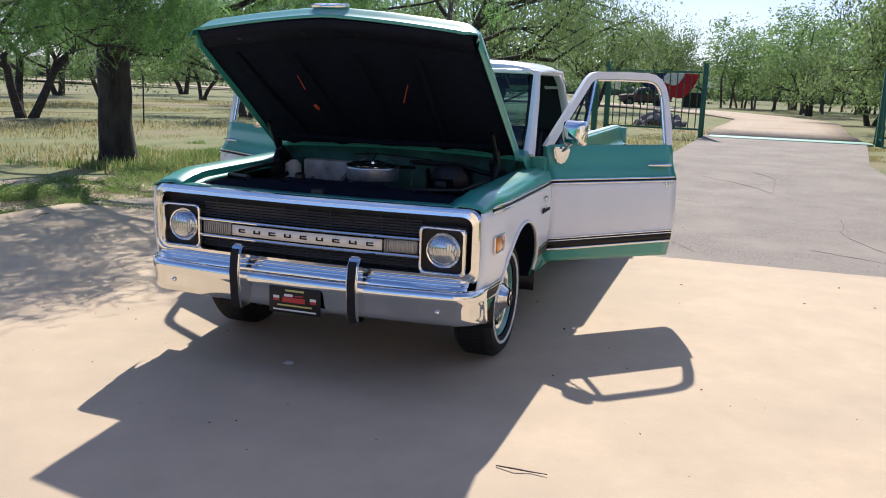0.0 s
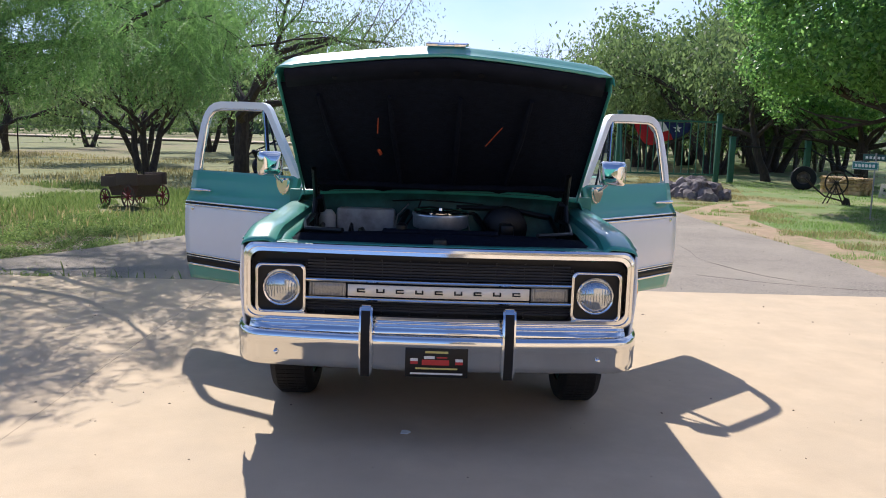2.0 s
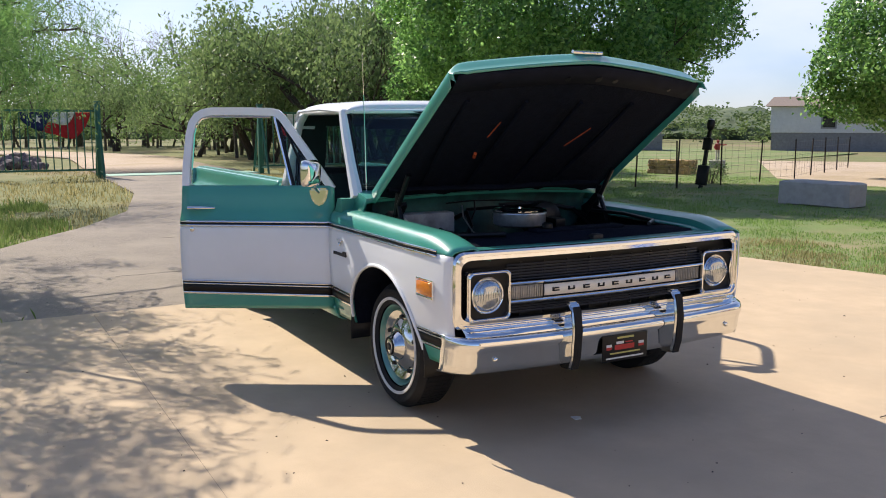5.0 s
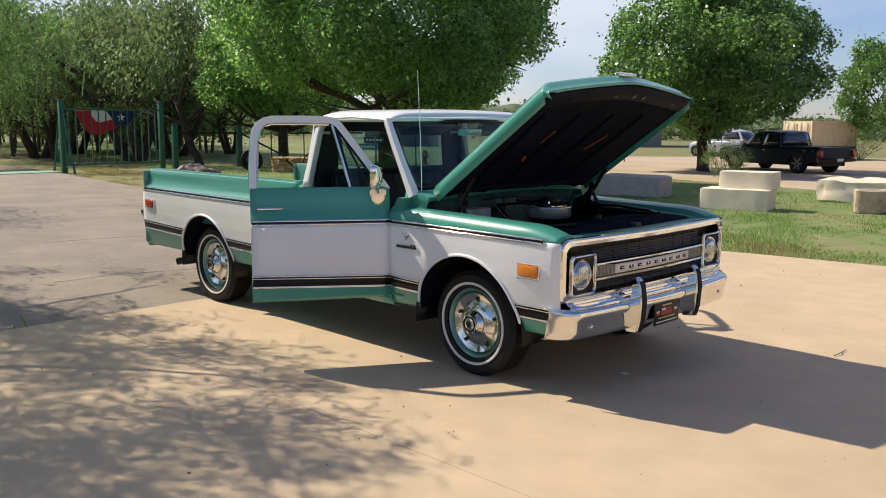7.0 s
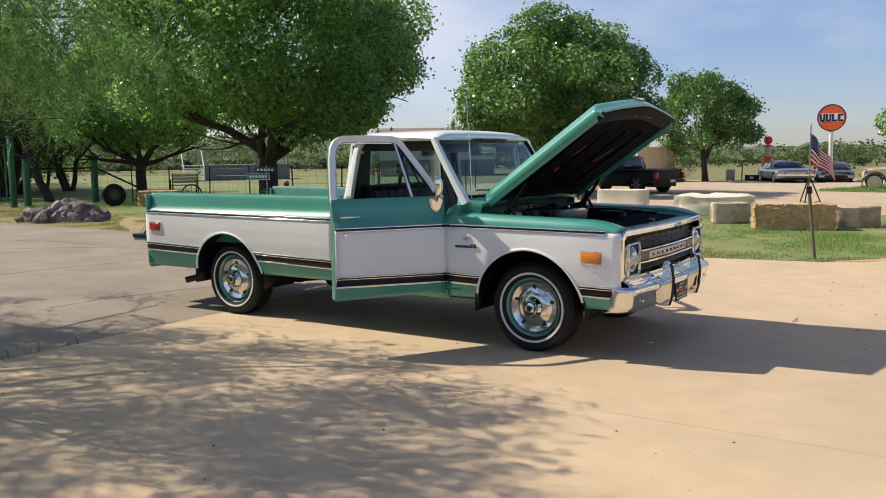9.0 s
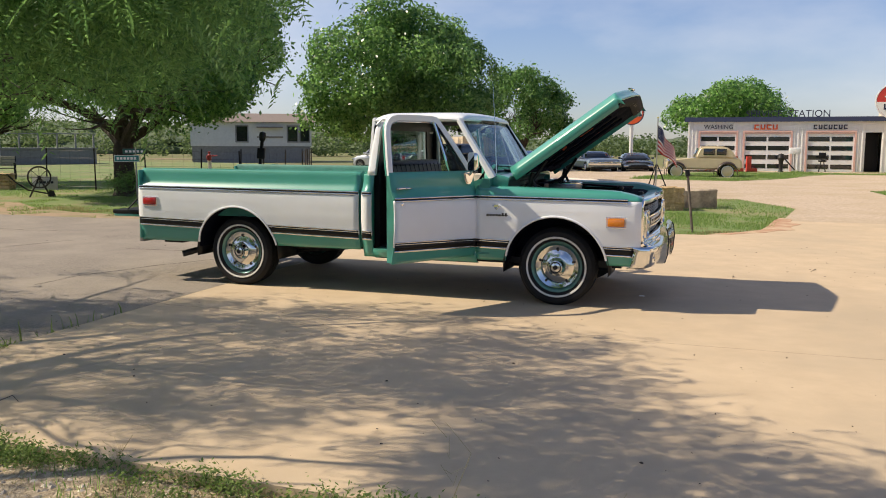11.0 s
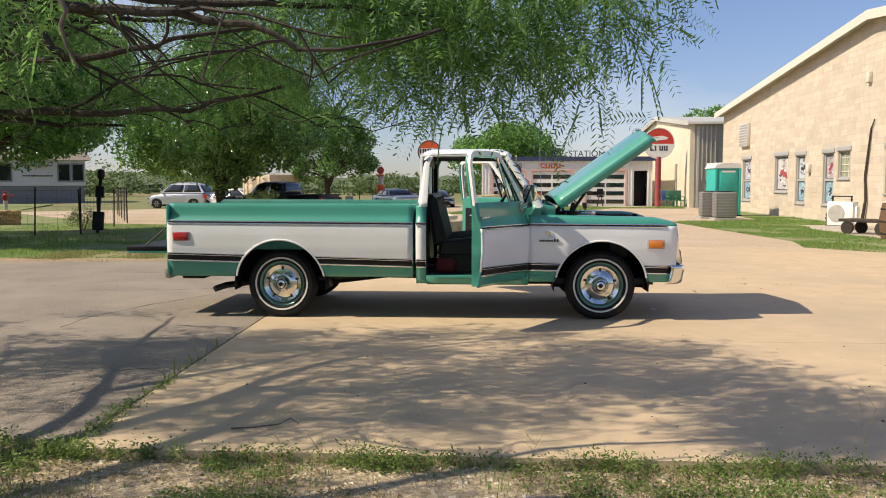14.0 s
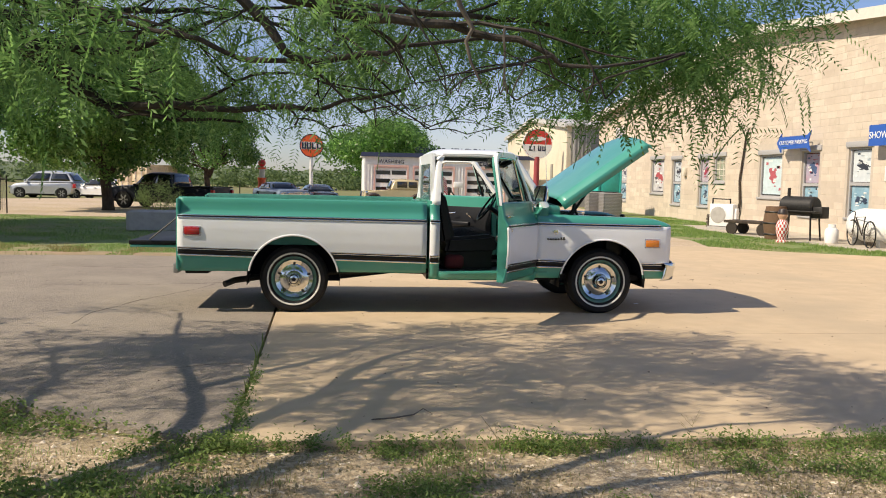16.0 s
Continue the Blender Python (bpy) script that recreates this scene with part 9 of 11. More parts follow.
def car(name, m, L, W, H, paint, label, style="sedan", wheel_r=0.33):
    """A parked car with a rounded body, a glass house, wheels, lamps; x forward."""
    c = thing(name, m, label, "car" if style != "pickup" else "pickup truck")
    f, r = L / 2, -L / 2
    wb_f, wb_r = f - L * 0.185, r + L * 0.2
    belt = H * {"pickup": 0.60, "suv": 0.60, "sedan": 0.62, "classic": 0.66, "coupe": 0.64}[style]
    top = {   # the upper line of the body, from the tail to the nose
        "pickup": [(r, 0.50), (r - 0.02, 0.62), (r, belt * 0.8), (r + 0.02, belt * 1.03), (r + L * 0.36, belt * 1.04), (f - L * 0.25, belt * 1.05), (f - L * 0.12, belt * 1.03), (f - 0.18, belt * 0.98), (f - 0.03, belt * 0.90), (f, belt * 0.7), (f, 0.5), (f - 0.05, 0.40)],
        "suv": [(r + 0.10, 0.34), (r, 0.46), (r + 0.0, belt * 0.72), (r + 0.05, belt * 0.98), (r + 0.3, belt * 1.02), (0, belt), (f - L * 0.25, belt * 0.98), (f - L * 0.12, belt * 0.90), (f - 0.22, belt * 0.80), (f - 0.05, belt * 0.68), (f, belt * 0.5), (f - 0.02, 0.34), (f - 0.12, 0.27)],
        "sedan": [(r + 0.10, 0.30), (r, 0.42), (r + 0.0, belt * 0.72), (r + 0.04, belt * 0.96), (r + 0.25, belt * 1.02), (r + L * 0.2, belt * 1.03), (0, belt), (f - L * 0.25, belt * 0.97), (f - L * 0.12, belt * 0.88), (f - 0.20, belt * 0.78), (f - 0.05, belt * 0.66), (f, belt * 0.5), (f - 0.02, 0.30), (f - 0.12, 0.24)],
        "classic": [(r + 0.06, 0.30), (r, 0.40), (r - 0.02, belt * 0.7), (r + 0.03, belt * 0.95), (r + 0.14, belt * 1.0), (0, belt * 1.02), (f - L * 0.3, belt * 1.02), (f - 0.14, belt * 0.99), (f - 0.02, belt * 0.92), (f + 0.02, belt * 0.7), (f, 0.38), (f - 0.08, 0.28)],
        "coupe": [(r + 0.12, 0.26), (r, 0.42), (r + 0.02, belt * 0.78), (r + 0.12, belt * 0.98), (r + 0.4, belt * 1.05), (0, belt), (f - L * 0.28, belt * 0.98), (f - L * 0.14, belt * 0.88), (f - 0.25, belt * 0.72), (f - 0.08, belt * 0.56), (f, belt * 0.42), (f - 0.03, 0.24), (f - 0.14, 0.2)],
    }[style]
    rad = wheel_r + 0.06
    floor_z = 0.40 if style == "pickup" else 0.26 * min(1.0, H / 1.3)
    low = []
    for wx in (wb_f, wb_r):
        a0 = math.asin(max(-0.9, min(0.9, (floor_z - wheel_r) / rad)))
        low += [(wx + rad * math.cos(a), wheel_r + rad * math.sin(a)) for a in np.linspace(a0, math.pi - a0, 14)]
    round_nose = {"pickup": 0.16, "suv": 0.28, "sedan": 0.30, "classic": 0.06, "coupe": 0.42}[style]
    crown = {"pickup": 0.03, "suv": 0.05, "sedan": 0.05, "classic": 0.025, "coupe": 0.07}[style]
    slices = (-1.0, -0.985, -0.94, -0.8, -0.5, 0.0, 0.5, 0.8, 0.94, 0.985, 1.0)

    def body_pt(x, z, q):
        e = abs(q)
        u = x / f
        x2 = x - math.copysign(round_nose * (0.75 * e ** 4 + 0.25 * e ** 2) * max(0.0, (abs(u) - 0.72) / 0.28) ** 1.4, x)
        high = max(0.0, min(1.0, (z - 0.45 * belt) / (0.5 * belt)))
        edge = max(0.0, (e - 0.9) / 0.1)
        z2 = z - high * (crown * e * e + 0.06 * edge ** 2) + (1 - high) * 0.02 * edge
        tuck = 0.035 * (1 - min(1.0, abs(z - 0.55 * belt) / (0.5 * belt))) - 0.035
        return (x2, q * (W / 2 + tuck * e), z2)
    part("body", lofted(bmesh.new(), top + low, slices, body_pt), paint, c, angle=42)
    part("underside", box(bmesh.new(), r + 0.3, f - 0.3, -W / 2 + 0.22, W / 2 - 0.22, floor_z * 0.75, belt * 0.8), M_BLACK, c)
    cab = {
        "pickup": [(f - L * 0.26, belt), (f - L * 0.355, H * 0.955), (f - L * 0.40, H * 0.995), (r + L * 0.46, H), (r + L * 0.39, H * 0.97), (r + L * 0.365, belt)],
        "suv": [(f - L * 0.23, belt * 0.97), (f - L * 0.38, H * 0.94), (f - L * 0.45, H * 0.99), (r + L * 0.30, H), (r + L * 0.12, H * 0.93), (r + 0.08, belt)],
        "sedan": [(f - L * 0.25, belt * 0.95), (f - L * 0.40, H * 0.94), (f - L * 0.48, H * 0.995), (r + L * 0.38, H), (r + L * 0.29, H * 0.95), (r + L * 0.12, belt)],
        "classic": [(f - L * 0.34, belt), (f - L * 0.43, H * 0.95), (f - L * 0.47, H * 0.995), (r + L * 0.34, H), (r + L * 0.29, H * 0.96), (r + L * 0.2, belt)],
        "coupe": [(f - L * 0.33, belt * 0.95), (f - L * 0.47, H * 0.94), (f - L * 0.53, H * 0.995), (r + L * 0.36, H), (r + L * 0.26, H * 0.93), (r + L * 0.1, belt)],
    }[style]
    inset = 0.15 if style in ("classic", "pickup") else 0.22

    def cab_pt(x, z, q, out=0.0):
        e = abs(q)
        kz = max(0.0, (z - belt) / (H - belt))
        mid = (cab[0][0] + cab[-1][0]) / 2
        bend = 0.07 * e ** 3 * (1 if x > mid else -0.7)
        return (x - bend, q * (W / 2 - 0.05 - inset * kz ** 1.2 + out), z - 0.035 * kz * e * e - 0.03 * kz * max(0.0, (e - 0.9) / 0.1))
    part("cabin", lofted(bmesh.new(), cab, slices, cab_pt), paint, c, angle=40)

    def lerp(p, q, k):
        return (p[0] + (q[0] - p[0]) * k, p[1] + (q[1] - p[1]) * k)
    front, back = (cab[0], cab[1]), (cab[-1], cab[-2])
    for s in (-1, 1):
        parts = ((0.06, 0.46), (0.50, 0.94)) if style not in ("coupe",) else ((0.16, 0.94),)
        for k0, k1 in parts:
            rows = []
            for v in np.linspace(0.14, 0.90, 4):
                a, b = lerp(*back, v), lerp(*front, v)
                row = []
                for u in np.linspace(k0, k1, 5):
                    x, z = lerp(a, b, u)
                    p = cab_pt(x, z, s * 1.0)
                    row.append((x, p[1] + s * 0.006, z))
                rows.append(row)
            bm = bmesh.new()
            sheet(bm, rows)
            solid(part("side_window", bm, M_DARKGLASS, c), 0.004)
        part("side_mirror", box(bmesh.new(), front[0][0] - 0.28, front[0][0] - 0.16, min(s * (W / 2 - 0.02), s * (W / 2 + 0.12)), max(s * (W / 2 - 0.02), s * (W / 2 + 0.12)), belt * 1.02, belt * 1.02 + 0.11, 0.03), paint if style != "classic" else M_CHROME, c)
        part("sill", box(bmesh.new(), wb_r + rad + 0.04, wb_f - rad - 0.04, min(s * (W / 2 - 0.05), s * (W / 2 + 0.004)), max(s * (W / 2 - 0.05), s * (W / 2 + 0.004)), floor_z, floor_z + 0.06, 0.01), M_BLACK, c)
        part("door_handle", box(bmesh.new(), -0.02, 0.14, min(s * (W / 2 - 0.03), s * (W / 2 + 0.01)), max(s * (W / 2 - 0.03), s * (W / 2 + 0.01)), belt * 0.86, belt * 0.86 + 0.03, 0.008), M_CHROME, c)
    for (p, q), nm in ((front, "windshield"), (back, "rear_window")):
        sx = 1 if nm == "windshield" else -1
        bm = bmesh.new()
        sheet(bm, [[(lambda o: (o[0] + sx * 0.016, o[1], o[2] + 0.008))(cab_pt(*lerp(p, q, v), y)) for y in np.linspace(-0.84, 0.84, 9)] for v in (0.1, 0.4, 0.7, 0.95)])
        solid(part(nm, bm, M_DARKGLASS, c), 0.004)
    for wx in (wb_f, wb_r):
        for s in (-1, 1):
            w = part("wheel", lathe(bmesh.new(), [(wheel_r * 0.68, 0.0), (wheel_r * 0.64, 0.012), (wheel_r * 0.62, -0.03), (wheel_r * 0.2, -0.035), (wheel_r * 0.16, 0.0), (0, 0.005)], 24), M_DARKMETAL if style != "classic" else M_CHROME, c)
            w.matrix_basis = pose(wx, s * (W / 2 - 0.02), wheel_r, 90 if s < 0 else -90, 0, 0)
            part("tyre", lathe(bmesh.new(), [(wheel_r * 0.66, -0.2), (wheel_r * 0.95, -0.2), (wheel_r, -0.17), (wheel_r, -0.02), (wheel_r * 0.95, 0.01), (wheel_r * 0.66, 0.01)], 28), M_RUBBER, w)
            if style != "classic":
                for k in range(6):
                    part("spoke", box(bmesh.new(), wheel_r * 0.12, wheel_r * 0.64, -wheel_r * 0.09, wheel_r * 0.09, -0.02, 0.004, 0.006, 1, pose(0, 0, 0, 0, 0, 60 * k)), M_GREYMETAL, w, "silver alloy spoke")
    zl = {"pickup": belt * 0.80, "suv": belt * 0.66, "sedan": belt * 0.64, "classic": belt * 0.74, "coupe": belt * 0.5}[style]
    for s in (-1, 1):
        y0 = s * W * 0.37
        x0 = body_pt(f - 0.02, zl, 0.74)[0]
        part("headlamp", box(bmesh.new(), x0 - 0.06, x0 + 0.035, y0 - 0.15, y0 + 0.15, zl - 0.065, zl + 0.065, 0.03), M_LENS, c)
        part("tail_lamp", box(bmesh.new(), r - 0.012, r + 0.16, s * (W * 0.5 - 0.10) - 0.08, s * (W * 0.5 - 0.10) + 0.08, belt * 0.66, belt * 0.92, 0.03), M_RED, c)
    part("grille", box(bmesh.new(), f - 0.05, f + 0.022, -W * 0.24, W * 0.24, zl - 0.09, zl + 0.06, 0.02), M_CHROME if style == "classic" else M_BLACK, c)
    if style == "classic":
        for k in range(6):
            part("grille_slot", box(bmesh.new(), f + 0.0222, f + 0.026, -W * 0.23, W * 0.23, zl - 0.078 + k * 0.023, zl - 0.068 + k * 0.023), M_BLACK, c)
    else:
        part("air_intake", box(bmesh.new(), f - 0.06, f + 0.008, -W * 0.3, W * 0.3, floor_z + 0.04, floor_z + 0.14, 0.02), M_BLACK, c)
    zb = {"pickup": 0.47, "suv": 0.36, "sedan": 0.34, "classic": 0.36, "coupe": 0.30}[style]
    if style in ("pickup", "classic"):
        for sx, xx in ((1, f), (-1, r)):
            part("bumper", lofted(bmesh.new(), [(xx - sx * 0.04, zb), (xx + sx * 0.09, zb + 0.02), (xx + sx * 0.10, zb + 0.11), (xx - sx * 0.04, zb + 0.15)], (-1.0, -0.9, -0.5, 0, 0.5, 0.9, 1.0), lambda x, z, q: (x - sx * 0.10 * abs(q) ** 4, q * (W / 2 + 0.01), z)), M_CHROME if style == "classic" else M_DARKMETAL, c)
    part("rear_plate", box(bmesh.new(), r - (0.125 if style in ("pickup", "classic") else 0.02), r - (0.105 if style in ("pickup", "classic") else -0.01), -0.16, 0.16, zb + 0.03, zb + 0.14, 0.004), M_SIGNWHITE, c, "plain pale plate")
    if style == "pickup":
        part("bed_liner", box(bmesh.new(), r + 0.08, r + L * 0.35, -W / 2 + 0.10, W / 2 - 0.10, belt * 1.0, belt * 1.035), M_BLACK, c)
        for s in (-1, 1):
            part("bed_rail", box(bmesh.new(), r + 0.02, r + L * 0.36, min(s * (W / 2 - 0.12), s * (W / 2 - 0.02)), max(s * (W / 2 - 0.12), s * (W / 2 - 0.02)), belt * 1.02, belt * 1.06, 0.012), M_BLACK, c)
    return c


M_NAVY = surf("navy car paint", (0.004, 0.006, 0.018), (0.003, 0.005, 0.014), 4, 0.45, spec=0.25, coat=0.1)
M_SILVER = surf("silver car paint", (0.52, 0.53, 0.54), (0.48, 0.49, 0.50), 4, 0.3, 0.5, coat=0.8)
M_CARWHITE = surf("white car paint", (0.75, 0.75, 0.74), (0.7, 0.7, 0.69), 4, 0.3, coat=0.8)
M_BLUEGREY = surf("blue-grey car paint", (0.20, 0.26, 0.32), (0.18, 0.23, 0.28), 4, 0.3, 0.3, coat=0.8)
M_CREAM = surf("cream car paint", (0.70, 0.58, 0.36), (0.64, 0.53, 0.33), 4, 0.35, coat=0.7)
M_BROWNF = surf("brown fender paint", (0.06, 0.035, 0.025), (0.05, 0.03, 0.02), 4, 0.35, coat=0.7)
car("parked_pickup", pose(-9.75, 25.9, -0.03, 0, 0, 160) @ Matrix.Scale(0.88, 4), 5.5, 1.95, 1.66, M_NAVY, "dark navy crew-cab pickup parked by the gravel yard", "pickup", 0.39)
car("parked_car", pose(-18.6, 38.6, -0.1, 0, 0, 172) @ Matrix.Scale(0.84, 4), 4.4, 1.85, 1.78, M_SILVER, "silver crossover car parked on the grass", "suv", 0.35)
car("parked_car", pose(-15.6, 38.2, -0.1, 0, 0, 165) @ Matrix.Scale(0.86, 4), 4.5, 1.8, 1.36, M_CARWHITE, "white sedan parked beyond the tree", "sedan")
car("parked_car", pose(-6.35, 39.6, -0.06, 0, 0, -66), 4.7, 1.72, 1.1, M_BLUEGREY, "blue-grey vintage sedan with chrome bumper facing the yard", "classic", 0.28)
car("parked_car", pose(-4.2, 40.6, -0.06, 0, 0, -78), 4.2, 1.7, 1.02, surf("dark grey car paint", (0.045, 0.055, 0.058), (0.04, 0.05, 0.05), 4, 0.25, coat=0.8), "low rounded dark grey coupe facing the yard", "coupe", 0.28)


car("old_farm_truck", pose(-68.0, -5.7, -0.15, 0, 0, -75) @ Matrix.Scale(0.85, 4), 4.9, 1.9, 1.75, surf("rusty red truck paint", (0.16, 0.06, 0.05), (0.10, 0.05, 0.045), 6, 0.7), "rusty old farm truck parked beyond the pasture road", "pickup", 0.38)
hut = thing("field_hut", pose(-69.5, -1.9, -0.15, 0, 0, -80) @ Matrix.Scale(0.62, 4), "small dark wooden hut with a low gable roof beyond the pasture", "hut")
part("wall", box(bmesh.new(), -1.4, 1.4, -1.2, 1.2, 0, 1.9), M_BARK, hut)
part("roof", prism(bmesh.new(), [(-1.7, 1.8), (0, 2.7), (1.7, 1.8), (1.7, 1.92), (0, 2.84), (-1.7, 1.92)], -1.4, 1.4, "xz"), M_TPOST, hut, smooth=False)
part("door", box(bmesh.new(), -0.45, 0.45, -1.23, -1.201, 0.0, 1.7), M_BLACK, hut)


def vintage_car(m):
    c = thing("vintage_car", m, "cream vintage car with dark brown rounded fenders", "car")
    bm = prism(bmesh.new(), [(-2.0, 0.45), (-2.05, 0.75), (-1.9, 1.05), (-1.55, 1.12), (0.35, 1.05), (1.75, 1.0), (1.85, 0.9), (1.85, 0.45)], -0.58, 0.58, "xz")
    bmesh.ops.bevel(bm, geom=list(bm.edges), offset=0.09, segments=3, affect="EDGES")
    part("body", bm, M_CREAM, c, angle=50)
    bm = prism(bmesh.new(), [(-1.75, 1.0), (-1.5, 1.45), (-1.15, 1.66), (-0.1, 1.68), (0.15, 1.6), (0.4, 1.02)], -0.56, 0.56, "xz")
    bmesh.ops.bevel(bm, geom=list(bm.edges), offset=0.1, segments=3, affect="EDGES")
    part("cabin", bm, M_CREAM, c, angle=50)
    for s in (-1, 1):
        for xa, xb in ((-1.2, -0.72), (-0.62, -0.05)):
            part("side_window", box(bmesh.new(), xa, xb, min(s * 0.555, s * 0.572), max(s * 0.555, s * 0.572), 1.2, 1.52, 0.02), M_DARKGLASS, c)
        for wx in (-1.25, 1.30):
            bm = bmesh.new()
            rows = []
            for a in np.linspace(-0.35, math.pi + 0.2, 16):
                x, z = wx + 0.52 * math.cos(a), 0.36 + 0.50 * math.sin(a)
                rows.append([(x, s * 0.56, z), (x, s * 0.72, z + 0.02), (x, s * 0.83, z - 0.02), (x, s * 0.86, z - 0.09)])
            sheet(bm, rows)
            solid(part("fender", bm, M_BROWNF, c, angle=60), 0.02)
            w = part("wheel", lathe(bmesh.new(), [(0.26, 0.0), (0.2, 0.02), (0.08, 0.03), (0, 0.05)], 20), M_CREAM, c)
            w.matrix_basis = pose(wx, s * 0.78, 0.36, 90 if s < 0 else -90, 0, 0)
            part("tyre", lathe(bmesh.new(), [(0.25, -0.14), (0.34, -0.13), (0.36, -0.1), (0.36, -0.02), (0.34, 0.01), (0.25, 0.01)], 24), M_RUBBER, w)
            part("white_band", lathe(bmesh.new(), [(0.255, 0.012), (0.31, 0.014), (0.312, 0.0)], 24), M_WHITEWALL, w)
        part("headlamp", lathe(bmesh.new(), [(0, -0.16), (0.07, -0.1), (0.11, 0.0), (0.08, 0.03), (0, 0.04)], 16, pose(1.72, s * 0.56, 0.88, 0, 90, 0)), M_CHROME, c)
        part("running_board", box(bmesh.new(), -0.8, 0.8, min(s * 0.55, s * 0.84), max(s * 0.55, s * 0.84), 0.34, 0.39), M_BROWNF, c)
    part("grille", prism(bmesh.new(), [(1.84, 0.45), (1.95, 0.5), (1.9, 0.98), (1.84, 0.98)], -0.28, 0.28, "xz"), M_CHROME, c)
    part("bumper", tube(bmesh.new(), [(2.1, -0.75, 0.46), (2.18, 0, 0.46), (2.1, 0.75, 0.46)], 0.05, 8), M_CHROME, c)
    bm = bmesh.new()
    sheet(bm, [[(0.40, y, 1.1), (0.22, y * 0.92, 1.56)] for y in np.linspace(-0.48, 0.48, 5)])
    solid(part("windshield", bm, M_DARKGLASS, c), 0.01)
    return c


vintage_car(pose(-0.3, 32.4, -0.08, 0, 0, 188) @ Matrix.Scale(0.86, 4))
# cargo container
con = thing("cargo_container", pose(-13.2, 37.9, -0.1, 0, 0, 249.6), "tan ribbed steel cargo container with a pair of barred doors", "container")
CL, CW, CH = 3.0, 1.75, 1.92
part("body", box(bmesh.new(), -CL / 2, CL / 2 - 0.04, -CW / 2 + 0.03, CW / 2 - 0.03, 0.05, CH - 0.03, 0.01), M_TAN, con)
part("floor_frame", box(bmesh.new(), -CL / 2, CL / 2, -CW / 2, CW / 2, 0.0, 0.10, 0.01), M_TAN, con)
for sy in (-1, 1):
    part("top_rail", box(bmesh.new(), -CL / 2, CL / 2, sy * (CW / 2 - 0.03) - 0.03, sy * (CW / 2 - 0.03) + 0.03, CH - 0.08, CH, 0.01), M_TAN, con)
    for sx in (-1, 1):
        part("corner_post", box(bmesh.new(), sx * (CL / 2 - 0.04) - 0.045, sx * (CL / 2 - 0.04) + 0.045, sy * (CW / 2 - 0.04) - 0.045, sy * (CW / 2 - 0.04) + 0.045, 0.0, CH, 0.01), M_TAN, con)
    for k in range(15):
        xk = -CL / 2 + 0.15 + k * 0.19
        part("wall_rib", prism(bmesh.new(), [(xk, sy * (CW / 2 - 0.031)), (xk + 0.03, sy * (CW / 2 - 0.002)), (xk + 0.09, sy * (CW / 2 - 0.002)), (xk + 0.12, sy * (CW / 2 - 0.031))], 0.101, CH - 0.082, "xy"), M_TAN, con, smooth=False)
    leaf = part("door", box(bmesh.new(), CL / 2 - 0.035, CL / 2 - 0.005, sy * 0.40 - 0.37, sy * 0.40 + 0.37, 0.14, CH - 0.12, 0.008), M_TAN, con)
    for kz in range(4):
        part("door_panel", box(bmesh.new(), CL / 2 - 0.004, CL / 2 + 0.012, sy * 0.40 - 0.33, sy * 0.40 + 0.33, 0.2 + kz * 0.41, 0.52 + kz * 0.41, 0.01), M_TAN, leaf)
    for ky in (-0.17, 0.2):
        part("lock_bar", tube(bmesh.new(), [(CL / 2 + 0.04, sy * 0.40 + ky, 0.08), (CL / 2 + 0.04, sy * 0.40 + ky, CH - 0.06)], 0.018, 8), M_ROOFMETAL, leaf)
    part("lock_handle", box(bmesh.new(), CL / 2 + 0.04, CL / 2 + 0.06, sy * 0.40 - 0.18, sy * 0.40 + 0.1, 0.78, 0.82), M_ROOFMETAL, leaf)
# ---- portable toilet and air units ----
pt = thing("portable_toilet", pose(8.85, 27.7, -0.03, 0, 0, 6) @ Matrix.Scale(0.98, 4), "turquoise portable toilet with white roof", "portable toilet")
part("body", box(bmesh.new(), -0.55, 0.55, -0.55, 0.55, 0.05, 2.05, 0.03), M_POTTY, pt)
part("door", box(bmesh.new(), -0.42, 0.42, -0.585, -0.55, 0.15, 1.95, 0.012), M_POTTY, pt)
for z0, z1 in ((0.25, 0.95), (1.05, 1.85)):
    part("door_panel", box(bmesh.new(), -0.34, 0.34, -0.60, -0.585, z0, z1, 0.006), M_POTTY, pt)
for s in (-1, 1):
    for k in range(5):
        part("roof_rib", box(bmesh.new(), s * 0.28 - 0.26, s * 0.28 + 0.26, -0.5 + k * 0.24, -0.42 + k * 0.24, 2.15, 2.29, 0.02), M_SIGNWHITE, pt)
    part("corner_post", box(bmesh.new(), s * 0.52 - 0.05, s * 0.52 + 0.05, -0.60, -0.50, 0.05, 2.05, 0.015), M_POTTY, pt)
bm = prism(bmesh.new(), [(-0.6, 2.05), (0.6, 2.05), (0.52, 2.2), (0.2, 2.28), (-0.2, 2.28), (-0.52, 2.2)], -0.6, 0.6, "xz")
part("roof", bm, M_SIGNWHITE, pt, "translucent white roof", smooth=False)
part("base", box(bmesh.new(), -0.62, 0.62, -0.62, 0.62, 0, 0.06), M_BLACK, pt)
part("notice", box(bmesh.new(), -0.3, 0.3, -0.606, -0.601, 1.87, 1.95), M_SIGNWHITE, pt, "pale notice strip over the door")


